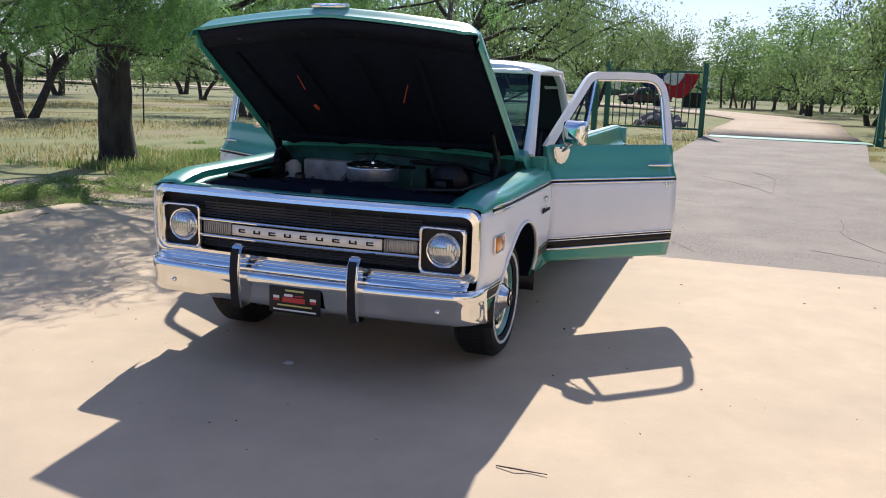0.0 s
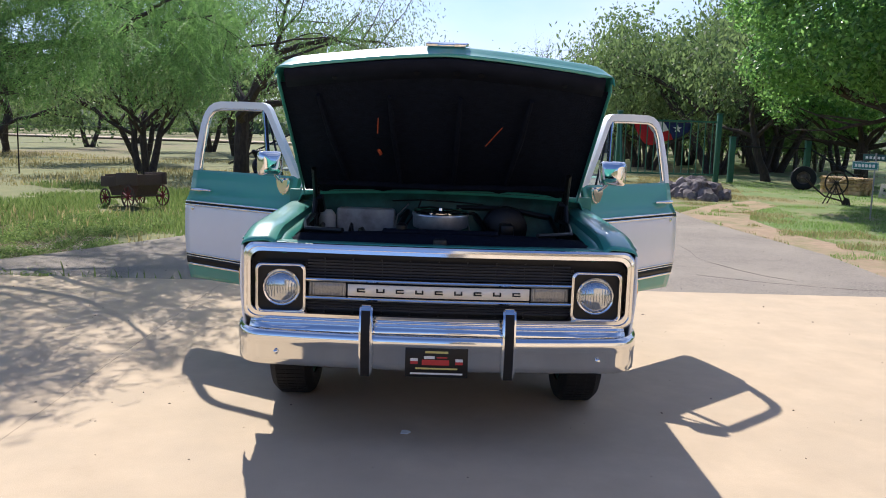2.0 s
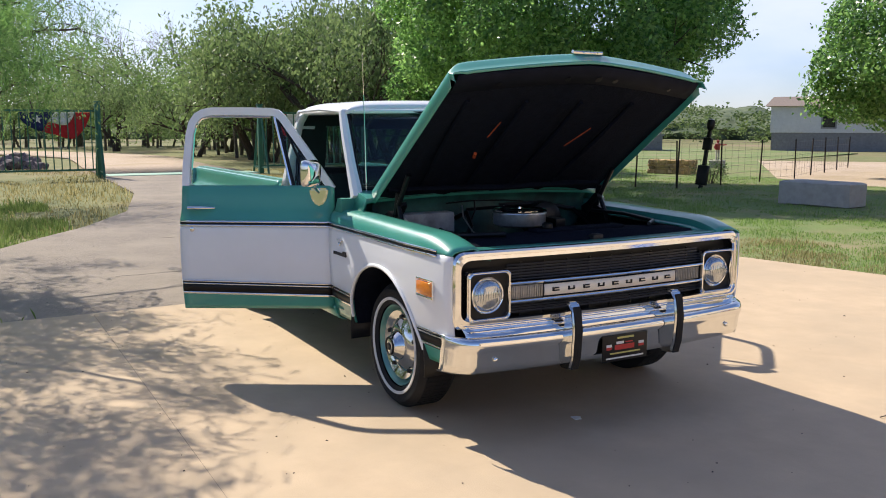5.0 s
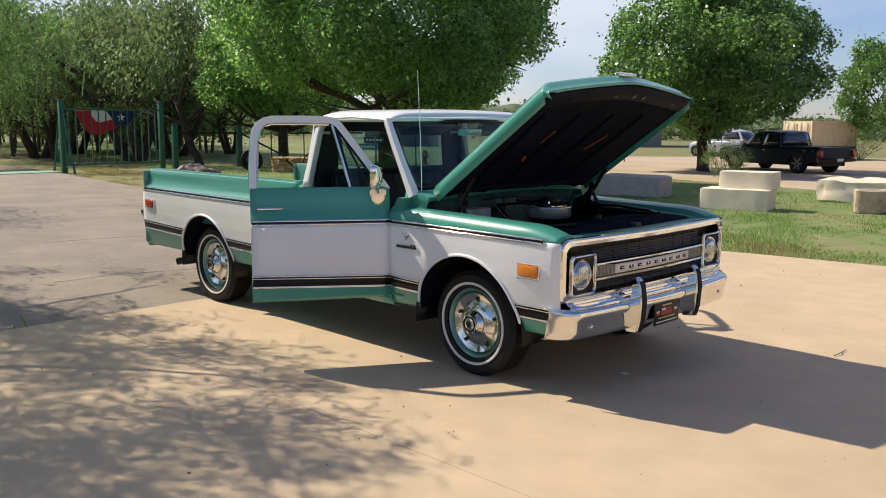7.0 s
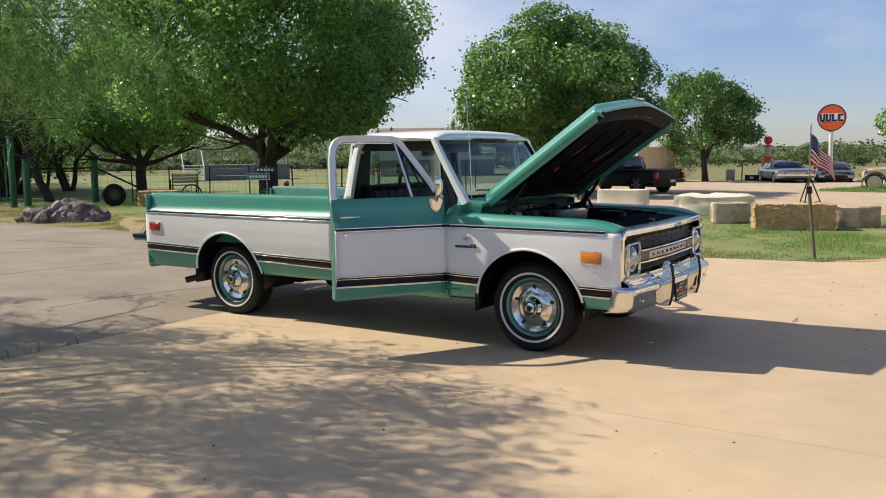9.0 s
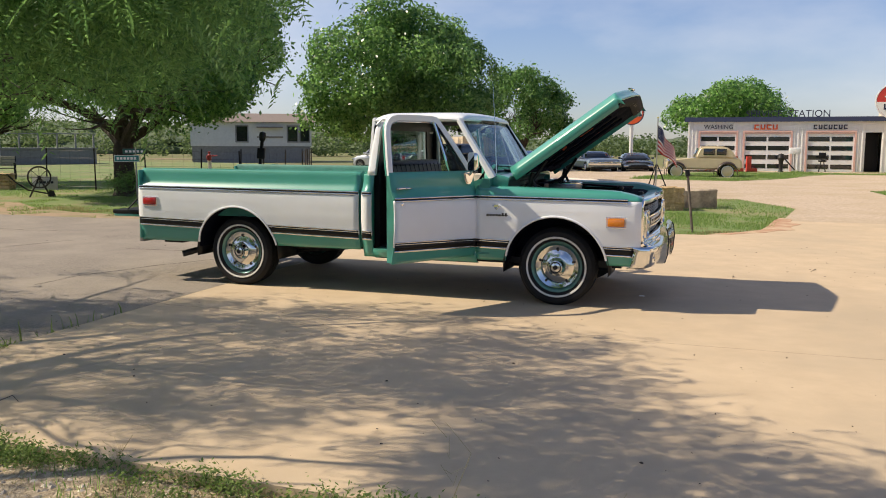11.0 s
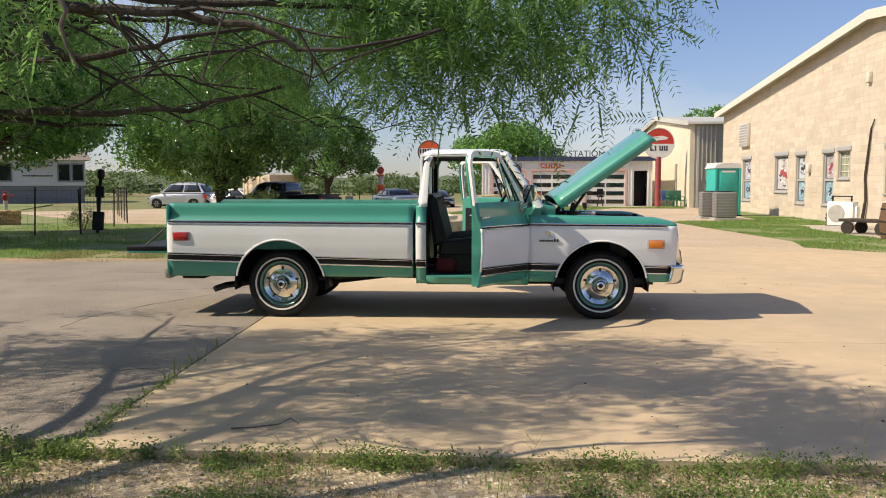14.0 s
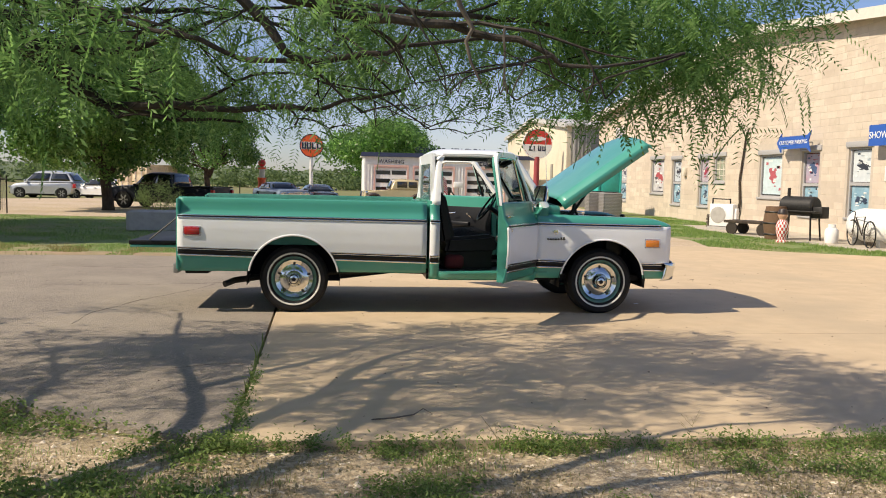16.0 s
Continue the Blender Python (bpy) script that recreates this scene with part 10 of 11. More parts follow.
def air_unit(m, label):
    u = thing("air_unit", m @ Matrix.Diagonal((1.0, 1.0, 1.08, 1)), label, "air conditioner", "air units by the toilet")
    part("casing", box(bmesh.new(), -0.38, 0.38, -0.38, 0.38, 0.08, 0.98, 0.08, 3), surf("grey louvred metal", (0.25, 0.238, 0.22), (0.20, 0.19, 0.175), 20, 0.6, 0.2), u)
    for k in range(16):
        z = 0.14 + k * 0.052
        part("louvre", box(bmesh.new(), -0.384, 0.384, -0.384, 0.384, z, z + 0.02, 0.004), M_GREYMETAL, u)
    part("fan_guard", lathe(bmesh.new(), [(0, 0.985), (0.3, 0.985), (0.32, 1.0), (0.3, 1.01), (0, 1.01)], 20), M_BLACK, u)
    part("pad", box(bmesh.new(), -0.45, 0.45, -0.45, 0.45, 0, 0.08), M_CONCGREY, u)
    return u


air_unit(pose(7.72, 23.2, -0.03, 0, 0, -2), "grey louvred air conditioner unit on a pad")
air_unit(pose(7.55, 24.6, -0.03, 0, 0, -2), "grey louvred air conditioner unit behind another by the toilet")

# ---- things along the stone building ----
ms = thing("heat_pump", pose(9.5, 16.85, -0.03, 0, 0, -52) @ Matrix.Scale(0.88, 4), "white outdoor heat pump unit on a stand", "heat pump")
part("casing", box(bmesh.new(), -0.46, 0.46, -0.18, 0.18, 0.14, 0.95, 0.02), M_SIGNWHITE, ms)
part("fan_grille", lathe(bmesh.new(), [(0.0, 0), (0.28, 0), (0.3, 0.012), (0.28, 0.02), (0.24, 0.012), (0.18, 0.02), (0.1, 0.012), (0, 0.02)], 28, pose(-0.12, -0.18, 0.55, 90, 0, 0)), M_CONCGREY, ms)
part("pad", box(bmesh.new(), -0.5, 0.5, -0.25, 0.25, 0, 0.12), M_CONCGREY, ms)
part("pipe_cover", box(bmesh.new(), 0.46, 0.56, -0.1, 0.1, 0.2, 0.8, 0.02), M_SIGNWHITE, ms)
sm = thing("barrel_smoker", pose(9.55, 12.25, -0.03, 0, 0, -62) @ Matrix.Scale(0.88, 4), "dark grey barrel smoker grill on legs", "grill")
part("drum", lathe(bmesh.new(), [(0, -0.55), (0.26, -0.55), (0.3, -0.5), (0.3, 0.5), (0.26, 0.55), (0, 0.55)], 24, pose(0, 0, 1.05, 0, 90, 0)), M_DARKMETAL, sm)
part("shelf", box(bmesh.new(), -0.75, 0.85, -0.55, -0.28, 0.88, 0.92, 0.01), M_DARKMETAL, sm)
part("fire_box", box(bmesh.new(), 0.5, 0.85, -0.2, 0.2, 0.7, 1.05, 0.02), M_DARKMETAL, sm)
part("chimney", tube(bmesh.new(), [(-0.4, 0, 1.3), (-0.4, 0, 1.6)], 0.05, 10), M_DARKMETAL, sm)
for x in (-0.5, 0.5):
    for y in (-0.22, 0.22):
        part("leg", tube(bmesh.new(), [(x, y, 0.85), (x * 1.12, y * 1.2, 0.0)], 0.03, 6), M_DARKMETAL, sm)
pr = thing("propane_bottle", pose(9.75, 11.0, -0.03), "small white propane bottle", "gas bottle")
part("bottle", lathe(bmesh.new(), [(0, 0), (0.15, 0.01), (0.17, 0.06), (0.17, 0.32), (0.13, 0.4), (0.05, 0.42), (0, 0.42)], 24), M_SIGNWHITE, pr)
part("collar", lathe(bmesh.new(), [(0.1, 0.4), (0.1, 0.5), (0.09, 0.5), (0.09, 0.4)], 20), M_SIGNWHITE, pr)
tk = thing("gas_tank", pose(10.35, 10.0, -0.03, 0, 0, 90), "long white gas tank with black wheel beside it", "gas tank")
part("tank", lathe(bmesh.new(), [(0, -0.95), (0.25, -0.9), (0.38, -0.75), (0.42, -0.55), (0.42, 0.55), (0.38, 0.75), (0.25, 0.9), (0, 0.95)], 28, pose(0, 0, 0.52, 0, 90, 0)), M_SIGNWHITE, tk)
for x in (-0.5, 0.5):
    part("foot", box(bmesh.new(), x - 0.08, x + 0.08, -0.3, 0.3, 0, 0.2), M_GREYMETAL, tk)
wh = thing("old_bicycle", pose(9.85, 9.9, -0.03, 0, 0, 80), "old rusty bicycle leaning by the tank", "bicycle")
for x in (-0.5, 0.5):
    part("wheel_ring", tube(bmesh.new(), [(x + 0.32 * math.cos(a), 0, 0.33 + 0.32 * math.sin(a)) for a in np.linspace(0, 2 * math.pi, 29)[:-1]], 0.018, 6, closed=True), M_BLACK, wh)
    for k in range(8):
        a = math.pi * k / 8
        part("spoke", tube(bmesh.new(), [(x - 0.31 * math.cos(a), 0, 0.33 - 0.31 * math.sin(a)), (x + 0.31 * math.cos(a), 0, 0.33 + 0.31 * math.sin(a))], 0.003, 3), M_TPOST, wh)
part("bicycle_frame", tube(bmesh.new(), [(-0.5, 0, 0.33), (-0.05, 0, 0.3), (0.35, 0, 0.72), (-0.2, 0, 0.75), (-0.05, 0, 0.3)], 0.016, 6), M_TPOST, wh)
part("handlebar", tube(bmesh.new(), [(0.5, 0, 0.33), (0.38, 0, 0.85), (0.28, 0.2, 0.9)], 0.014, 6), M_TPOST, wh)
st = part("garden_statue", lathe(bmesh.new(), [(0, 0), (0.15, 0), (0.15, 0.05), (0.10, 0.08), (0.12, 0.16), (0.14, 0.24), (0.155, 0.32), (0.16, 0.40), (0.15, 0.48), (0.12, 0.55), (0.07, 0.6), (0.11, 0.66), (0.13, 0.73), (0.125, 0.78), (0.09, 0.86), (0, 0.88)], 20), M_SIGNWHITE)
for c in ((0.50, 0.05, 0.04), (0.62, 0.36, 0.24), (0.03, 0.022, 0.02)):
    st.data.materials.append(surf("painted plaster", c, tuple(v * 0.8 for v in c), 12, 0.45))
for q in st.data.polygons:
    q.material_index = (3 if q.center.z > 0.75 else 2) if q.center.z > 0.58 else int(math.floor(math.atan2(q.center.y, q.center.x) * 20 / (2 * math.pi)) + math.floor(q.center.z / 0.08)) % 2
st.matrix_basis = pose(8.4, 11.0, -0.03)
tagged(st, "small red and white painted statue on the grass", "statue")
bl = thing("wooden_barrel", pose(8.9, 12.3, -0.03), "brown wooden barrel by the grill", "barrel")
part("staves", lathe(bmesh.new(), [(0, 0), (0.26, 0), (0.32, 0.4), (0.32, 0.5), (0.26, 0.9), (0, 0.88)], 24), surf("old barrel wood", (0.16, 0.09, 0.05), (0.10, 0.055, 0.03), 14, 0.8, stretch=(6, 6, 1)), bl)
for z, r in ((0.15, 0.29), (0.45, 0.328), (0.75, 0.29)):
    part("hoop", lathe(bmesh.new(), [(r, z - 0.02), (r + 0.008, z), (r, z + 0.02)], 24), M_DARKMETAL, bl)
ct = thing("flat_cart", pose(9.2, 14.2, -0.03, 0, 0, -58), "low rusty flat cart with iron wheels", "cart")
for k in range(5):
    part("deck_board", box(bmesh.new(), -0.75, 0.75, -0.35 + k * 0.141, -0.216 + k * 0.141, 0.34, 0.42, 0.01), M_BARK, ct)
part("handle", tube(bmesh.new(), [(0.75, -0.3, 0.42), (0.78, -0.3, 0.85), (0.78, 0.3, 0.85), (0.75, 0.3, 0.42)], 0.018, 6), M_TPOST, ct)
for x in (-0.5, 0.5):
    for s in (-1, 1):
        part("wheel", lathe(bmesh.new(), [(0, -0.03), (0.18, -0.03), (0.18, 0.03), (0, 0.03)], 18, pose(x, s * 0.3, 0.18, 90, 0, 0)), M_TPOST, ct)
bk = thing("fire_wood_rack", pose(9.9, 17.9, -0.03, 0, 0, -70), "black iron rack with stacked firewood", "firewood rack")
for x in (-0.4, 0.4):
    part("upright", tube(bmesh.new(), [(x, 0, 0), (x, 0, 1.0)], 0.025, 6), M_BLACK, bk)
part("top_bar", tube(bmesh.new(), [(-0.4, 0, 0.98), (0.4, 0, 0.98)], 0.02, 6), M_BLACK, bk)
rng_w = random.Random(2)
for k in range(22):
    part("log", tube(bmesh.new(), [(-0.34 + 0.115 * (k % 6) + rng_w.uniform(-0.02, 0.02), -0.28, 0.07 + 0.11 * (k // 6)), (-0.34 + 0.115 * (k % 6), 0.28, 0.07 + 0.11 * (k // 6))], rng_w.uniform(0.045, 0.06), 7), M_BARKL, bk)

# ---- yard things ----
mb = thing("yard_post_box", pose(-12.05, 13.9, -0.03, -8, 3, 12), "black yard post with boxes and rounded head", "post")
part("post", box(bmesh.new(), -0.04, 0.04, -0.04, 0.04, -0.1, 1.5), M_BLACK, mb)
part("upper_box", box(bmesh.new(), -0.115, 0.115, -0.06, 0.06, 1.0, 1.32, 0.02), M_BLACK, mb)
part("lower_box", box(bmesh.new(), -0.15, 0.15, -0.06, 0.06, 0.08, 0.6, 0.02), M_BLACK, mb)
part("head", lathe(bmesh.new(), [(0.04, 1.5), (0.09, 1.56), (0.105, 1.68), (0.09, 1.78), (0, 1.82)], 16), M_BLACK, mb)
M_HYD = surf("weathered red hydrant paint", (0.26, 0.035, 0.03), (0.16, 0.025, 0.022), 8, 0.6)
rake = thing("old_plough", pose(-16.2, 9.75, -0.03, 0, 0, 40) @ Matrix.Scale(0.62, 4), "rusty antique hand plough with a spoked iron wheel", "plough")
ring = part("iron_wheel", tube(bmesh.new(), [(0.45 * math.cos(a), 0, 0.85 + 0.45 * math.sin(a)) for a in np.linspace(0, 2 * math.pi, 33)[:-1]], 0.035, 6, closed=True), M_TPOST, rake)
part("hub", lathe(bmesh.new(), [(0, -0.08), (0.07, -0.08), (0.08, 0.0), (0.07, 0.08), (0, 0.08)], 14, pose(0, 0, 0.85, 90, 0, 0)), M_TPOST, ring)
for k in range(8):
    a = 2 * math.pi * k / 8
    part("spoke", tube(bmesh.new(), [(0.06 * math.cos(a), 0, 0.85 + 0.06 * math.sin(a)), (0.44 * math.cos(a), 0, 0.85 + 0.44 * math.sin(a))], 0.012, 5), M_TPOST, ring)
for x, y in ((-0.4, 0.14), (0.42, 0.14), (-0.4, -0.14), (0.42, -0.14)):
    part("leg", tube(bmesh.new(), [(0.0, y, 0.85), (x, y * 1.3, 0.0)], 0.026, 6), M_TPOST, rake)
part("beam", tube(bmesh.new(), [(0.42, 0.0, 0.12), (-0.45, 0.0, 0.30), (-0.9, 0.0, 0.62), (-1.25, 0.0, 1.0)], 0.035, 6), M_TPOST, rake)
part("handle", tube(bmesh.new(), [(-0.9, -0.02, 0.62), (-1.2, -0.25, 0.95), (-1.5, -0.28, 1.0)], 0.024, 6), M_TPOST, rake)
part("share", prism(bmesh.new(), [(0.3, 0.02), (0.62, 0.0), (0.55, 0.26), (0.38, 0.3)], -0.04, 0.04, "xz"), M_TPOST, rake, smooth=False)
gb = thing("garden_bench", pose(-25.9, 17.7, -0.03, 0, 0, 40), "black iron garden bench with pale back boards", "bench")
for x in (-0.52, 0.52):
    bm = bmesh.new()
    tube(bm, [(x, -0.25, 0.0), (x, -0.24, 0.42), (x, 0.18, 0.42), (x, 0.28, 0.9)], 0.025, 6)
    tube(bm, [(x, 0.25, 0.0), (x, 0.18, 0.42)], 0.025, 6)
    tube(bm, [(x, -0.24, 0.42), (x, -0.26, 0.64), (x, 0.22, 0.66)], 0.022, 6)
    part("bench_end", bm, M_BLACK, gb)
for k in range(4):
    part("seat_slat", box(bmesh.new(), -0.5, 0.5, -0.22 + k * 0.11, -0.14 + k * 0.11, 0.42, 0.45, 0.006), M_BLACK, gb)
for k in range(3):
    part("back_slat", box(bmesh.new(), -0.5, 0.5, 0.18 + k * 0.03, 0.205 + k * 0.03, 0.52 + k * 0.13, 0.63 + k * 0.13, 0.006), M_PALESTONE, gb, "pale weathered board")
bd = thing("leaning_board", pose(-18.6, 12.4, -0.03, -14, 0, 34), "grey weathered notice board with dark marks in the grass", "sign")
part("board", box(bmesh.new(), -0.36, 0.36, -0.02, 0.02, 0.0, 0.42, 0.008), M_CONCGREY, bd)
for k in range(5):
    part("plain_mark", box(bmesh.new(), -0.25 + k * 0.105, -0.18 + k * 0.105, -0.026, -0.021, 0.2, 0.27), M_BLACK, bd)
hy = thing("fire_hydrant", pose(-21.6, 19.3, -0.03) @ Matrix.Scale(0.95, 4), "old red fire hydrant in the yard", "hydrant")
part("barrel", lathe(bmesh.new(), [(0, 0), (0.16, 0), (0.16, 0.06), (0.1, 0.08), (0.1, 0.42), (0.13, 0.44), (0.12, 0.55), (0.05, 0.62), (0, 0.63)], 18), M_HYD, hy)
part("nozzle", tube(bmesh.new(), [(-0.19, 0, 0.33), (0.19, 0, 0.33)], 0.06, 10), M_HYD, hy)
bm = bmesh.new()
for s in (-1, 1):
    tube(bm, [(0.0, s * 0.07, 0.0), (0.02, s * 0.07, 0.35), (0.0, s * 0.06, 0.68)], [0.06, 0.055, 0.08], 10)
n_pale = len(bm.faces)
lathe(bm, [(0.0, 0.62), (0.14, 0.64), (0.13, 0.8), (0.17, 0.98), (0.08, 1.04), (0.05, 1.07), (0.09, 1.13), (0.09, 1.2), (0.0, 1.26)], 14)
tube(bm, [(0.0, 0.14, 0.97), (0.12, 0.3, 0.93), (0.3, 0.42, 0.97)], [0.05, 0.045, 0.03], 8)
tube(bm, [(0.0, -0.14, 0.97), (0.02, -0.2, 0.8), (0.06, -0.17, 0.66)], [0.05, 0.045, 0.035], 8)
st = part("yard_statue", bm, surf("white glazed paint", (0.6, 0.56, 0.5), (0.5, 0.46, 0.42), 6, 0.5))
st.data.materials.append(surf("red glazed paint", (0.36, 0.035, 0.035), (0.26, 0.03, 0.03), 6, 0.5))
for q in st.data.polygons:
    q.material_index = 1 if q.center.z > 0.66 else 0
st.matrix_basis = pose(-19.83, 22.82, 0.27, 0, 0, -25) @ Matrix.Scale(0.64, 4)
rough_block("stone_pedestal", pose(-19.83, 22.82, -0.05, 0, 0, 20), (0.5, 0.45, 0.33), M_CONCGREY, 15, "low grey stone pedestal under the painted statue", "pedestal", 0.01, 3)
tagged(st, "small painted yard statue, red above and white below", "statue")
bm = bmesh.new()
lathe(bm, [(0, 0), (0.13, 0), (0.14, 0.05), (0.12, 0.16), (0.085, 0.28), (0.06, 0.36), (0, 0.38)], 14)
for y in (-0.05, 0.05):
    tube(bm, [(0.10, y, 0.0), (0.10, y, 0.12), (0.05, y, 0.28)], [0.03, 0.026, 0.03], 8)
    tube(bm, [(0.01, y * 0.9, 0.44), (0.0, y * 1.3, 0.54)], [0.03, 0.01], 7)
tube(bm, [(-0.05, 0, 0.42), (0.02, 0, 0.44), (0.10, 0, 0.42), (0.15, 0, 0.40)], [0.05, 0.075, 0.055, 0.035], 10)
tube(bm, [(0.0, 0, 0.30), (0.0, 0, 0.42)], [0.065, 0.06], 10)
st = part("yard_statue", bm, M_PALESTONE)
st.matrix_basis = pose(-12.5, 9.6, -0.04, 0, 0, -60)
tagged(st, "small pale stone yard ornament seated in the grass", "statue")
sn = thing("street_sign", pose(-12.3, 8.5, -0.03, 0, 0, 28), "teal name sign with pale marks on a thin post", "sign")
part("post", tube(bmesh.new(), [(0.2, 0, 0), (0.2, 0, 1.34)], 0.016, 8), M_GREYMETAL, sn)
part("upper_blade", box(bmesh.new(), -0.1, 0.42, 0.018, 0.03, 1.18, 1.31, 0.004), surf("dark green sign face", (0.02, 0.10, 0.085), (0.016, 0.085, 0.07), 8, 0.5), sn)
for k in range(5):
    part("plain_mark", box(bmesh.new(), -0.04 + k * 0.088, 0.015 + k * 0.088, 0.012, 0.0175, 1.22, 1.27), M_SIGNWHITE, sn)
plate = part("blade", box(bmesh.new(), -0.29, 0.29, -0.03, -0.018, 1.0, 1.16, 0.004), surf("teal sign face", (0.03, 0.21, 0.20), (0.025, 0.18, 0.17), 8, 0.5), sn)
for xa, xb, za, zb in ((-0.285, 0.285, 1.145, 1.155), (-0.285, 0.285, 1.005, 1.015), (-0.285, -0.275, 1.016, 1.144), (0.275, 0.285, 1.016, 1.144)):
    part("pale_border", box(bmesh.new(), xa, xb, -0.033, -0.0305, za, zb), M_SIGNWHITE, plate)
for k in range(6):
    part("plain_mark", box(bmesh.new(), -0.23 + k * 0.078, -0.175 + k * 0.078, -0.033, -0.0305, 1.05, 1.11), M_SIGNWHITE, plate)
ty = thing("spare_wheel", pose(-21.9, 11.35, 0.33, 78, 0, 65) @ Matrix.Scale(0.84, 4), "old black tyre on a rusty rim standing at the fence brace", "tyre")
part("tyre", lathe(bmesh.new(), [(0.24, -0.10), (0.33, -0.13), (0.42, -0.11), (0.45, -0.06), (0.45, 0.06), (0.42, 0.11), (0.33, 0.13), (0.24, 0.10)], 32, closed=True), M_RUBBER, ty)
part("rim", lathe(bmesh.new(), [(0.25, 0.09), (0.235, 0.02), (0.17, 0.0), (0.12, 0.04), (0.07, 0.05), (0.0, 0.05), (0.0, -0.05), (0.235, -0.05), (0.25, -0.09)], 28), M_BARKL, ty, "rusty steel rim")
# little wagon and iron figure bench under the mesquites
wg = thing("wooden_wagon", pose(-10.6, -5.5, -0.04, 0, -3, 52), "small weathered brown wooden wagon with red spoked wheels", "wagon")
M_WAGON = surf("weathered brown boards", (0.13, 0.085, 0.06), (0.08, 0.05, 0.035), 12, 0.9, stretch=(1, 8, 8))
M_WAGONRED = surf("faded red wheel paint", (0.24, 0.03, 0.035), (0.15, 0.02, 0.025), 10, 0.7)
part("hull", prism(bmesh.new(), [(-0.40, 0.20), (0.36, 0.20), (0.50, 0.40), (-0.50, 0.40)], -0.2, 0.2, "xz"), M_WAGON, wg, smooth=False)
for s in (-1, 1):
    y0, y1 = min(s * 0.25, s * 0.28), max(s * 0.25, s * 0.28)
    part("side_board", box(bmesh.new(), -0.60, -0.02, y0, y1, 0.36, 0.55, 0.006), M_WAGON, wg)
    part("side_board", box(bmesh.new(), -0.06, 0.58, y0 + s * 0.026, y1 + s * 0.026, 0.39, 0.61, 0.006), M_WAGON, wg)
    part("end_board", box(bmesh.new(), s * 0.5 - 0.015, s * 0.5 + 0.015, -0.245, 0.245, 0.38, 0.58, 0.006), M_WAGON, wg)
    for x, r in ((-0.36, 0.155), (0.36, 0.185)):
        w = part("wheel", tube(bmesh.new(), [(x + r * math.cos(a), s * 0.35, r + 0.01 + r * math.sin(a)) for a in np.linspace(0, 2 * math.pi, 25)[:-1]], 0.016, 6, closed=True), M_WAGON, wg, "dark worn wheel rim")
        part("hub", tube(bmesh.new(), [(x, s * 0.30, r + 0.01), (x, s * 0.385, r + 0.01)], 0.03, 10), M_WAGONRED, w, "faded red hub")
        for k in range(5):
            a = math.pi * k / 5 + 0.2
            part("spoke", tube(bmesh.new(), [(x - r * math.cos(a), s * 0.35, r + 0.01 - r * math.sin(a)), (x + r * math.cos(a), s * 0.35, r + 0.01 + r * math.sin(a))], 0.010, 5), M_WAGONRED, w)
for x, r in ((-0.36, 0.165), (0.36, 0.195)):
    part("axle", tube(bmesh.new(), [(x, -0.35, r), (x, 0.35, r)], 0.018, 6), M_WAGON, wg)


def blob(bm, c, r, k=(1, 1, 1)):
    got = bmesh.ops.create_icosphere(bm, subdivisions=2, radius=r)
    bmesh.ops.transform(bm, matrix=Matrix.Translation(c) @ Matrix.Diagonal((*k, 1)), verts=got["verts"])


bm = bmesh.new()
for y in (-0.4, 0.4):
    for x in (-0.16, 0.16):
        tube(bm, [(x, y, 0), (x, y, 0.36)], 0.02, 6)
for x in (-0.14, 0.0, 0.14):
    box(bm, x - 0.05, x + 0.05, -0.46, 0.46, 0.36, 0.39)
blob(bm, (0.0, -0.1, 0.56), 0.16, (0.9, 1.0, 1.3))
blob(bm, (0.02, -0.12, 0.83), 0.12)
for y in (-0.24, 0.0):
    blob(bm, (-0.01, y, 0.89), 0.06)
tube(bm, [(0.0, -0.2, 0.42), (0.24, -0.2, 0.42), (0.27, -0.22, 0.08)], [0.07, 0.055, 0.04], 8)
tube(bm, [(0.0, -0.02, 0.42), (0.24, 0.02, 0.42), (0.30, 0.08, 0.08)], [0.07, 0.055, 0.04], 8)
tube(bm, [(0.0, 0.04, 0.66), (0.1, 0.14, 0.56), (0.12, 0.1, 0.44)], [0.05, 0.04, 0.03], 8)
bn = part("bench_statue", bm, M_BLACK)
bn.matrix_basis = pose(-15.6, -4.25, -0.05, 0, 0, 60)
tagged(bn, "black cut-iron statue on a small bench by the tree", "statue")



# shrub behind the concrete block, shrubs by the shade tree
def shrub(m, w, h, n, seed, leaf, label):
    g = np.random.default_rng(seed)
    t = thing("shrub", m, label, "shrub")
    rg = random.Random(seed)
    bm, tips_s = bmesh.new(), []
    for k in range(9):
        a = 6.28 * k / 9
        pts = limb_path(rg, (0.05 * math.cos(a), 0.05 * math.sin(a), -0.03), (0.5 * math.cos(a), 0.5 * math.sin(a), 1), h * 0.85, 4, 0.12)
        tube(bm, pts, [0.015, 0.012, 0.01, 0.008, 0.004], 5)
    part("stems", bm, M_BARKL, t)
    d = g.normal(0, 1, (n, 3))
    d /= np.linalg.norm(d, axis=1)[:, None]
    c = d * (g.uniform(0.3, 1, n) ** 0.5)[:, None] * np.array([w / 2, w / 2, h * 0.45]) + np.array([0, 0, h * 0.55])
    v, f = leaf_cloud(c, 24, (0.07, 0.07, 0.08), (0.06, 0.02), seed)
    o = new("foliage", grid_mesh("foliage", v, f, leaf))
    o.parent = t


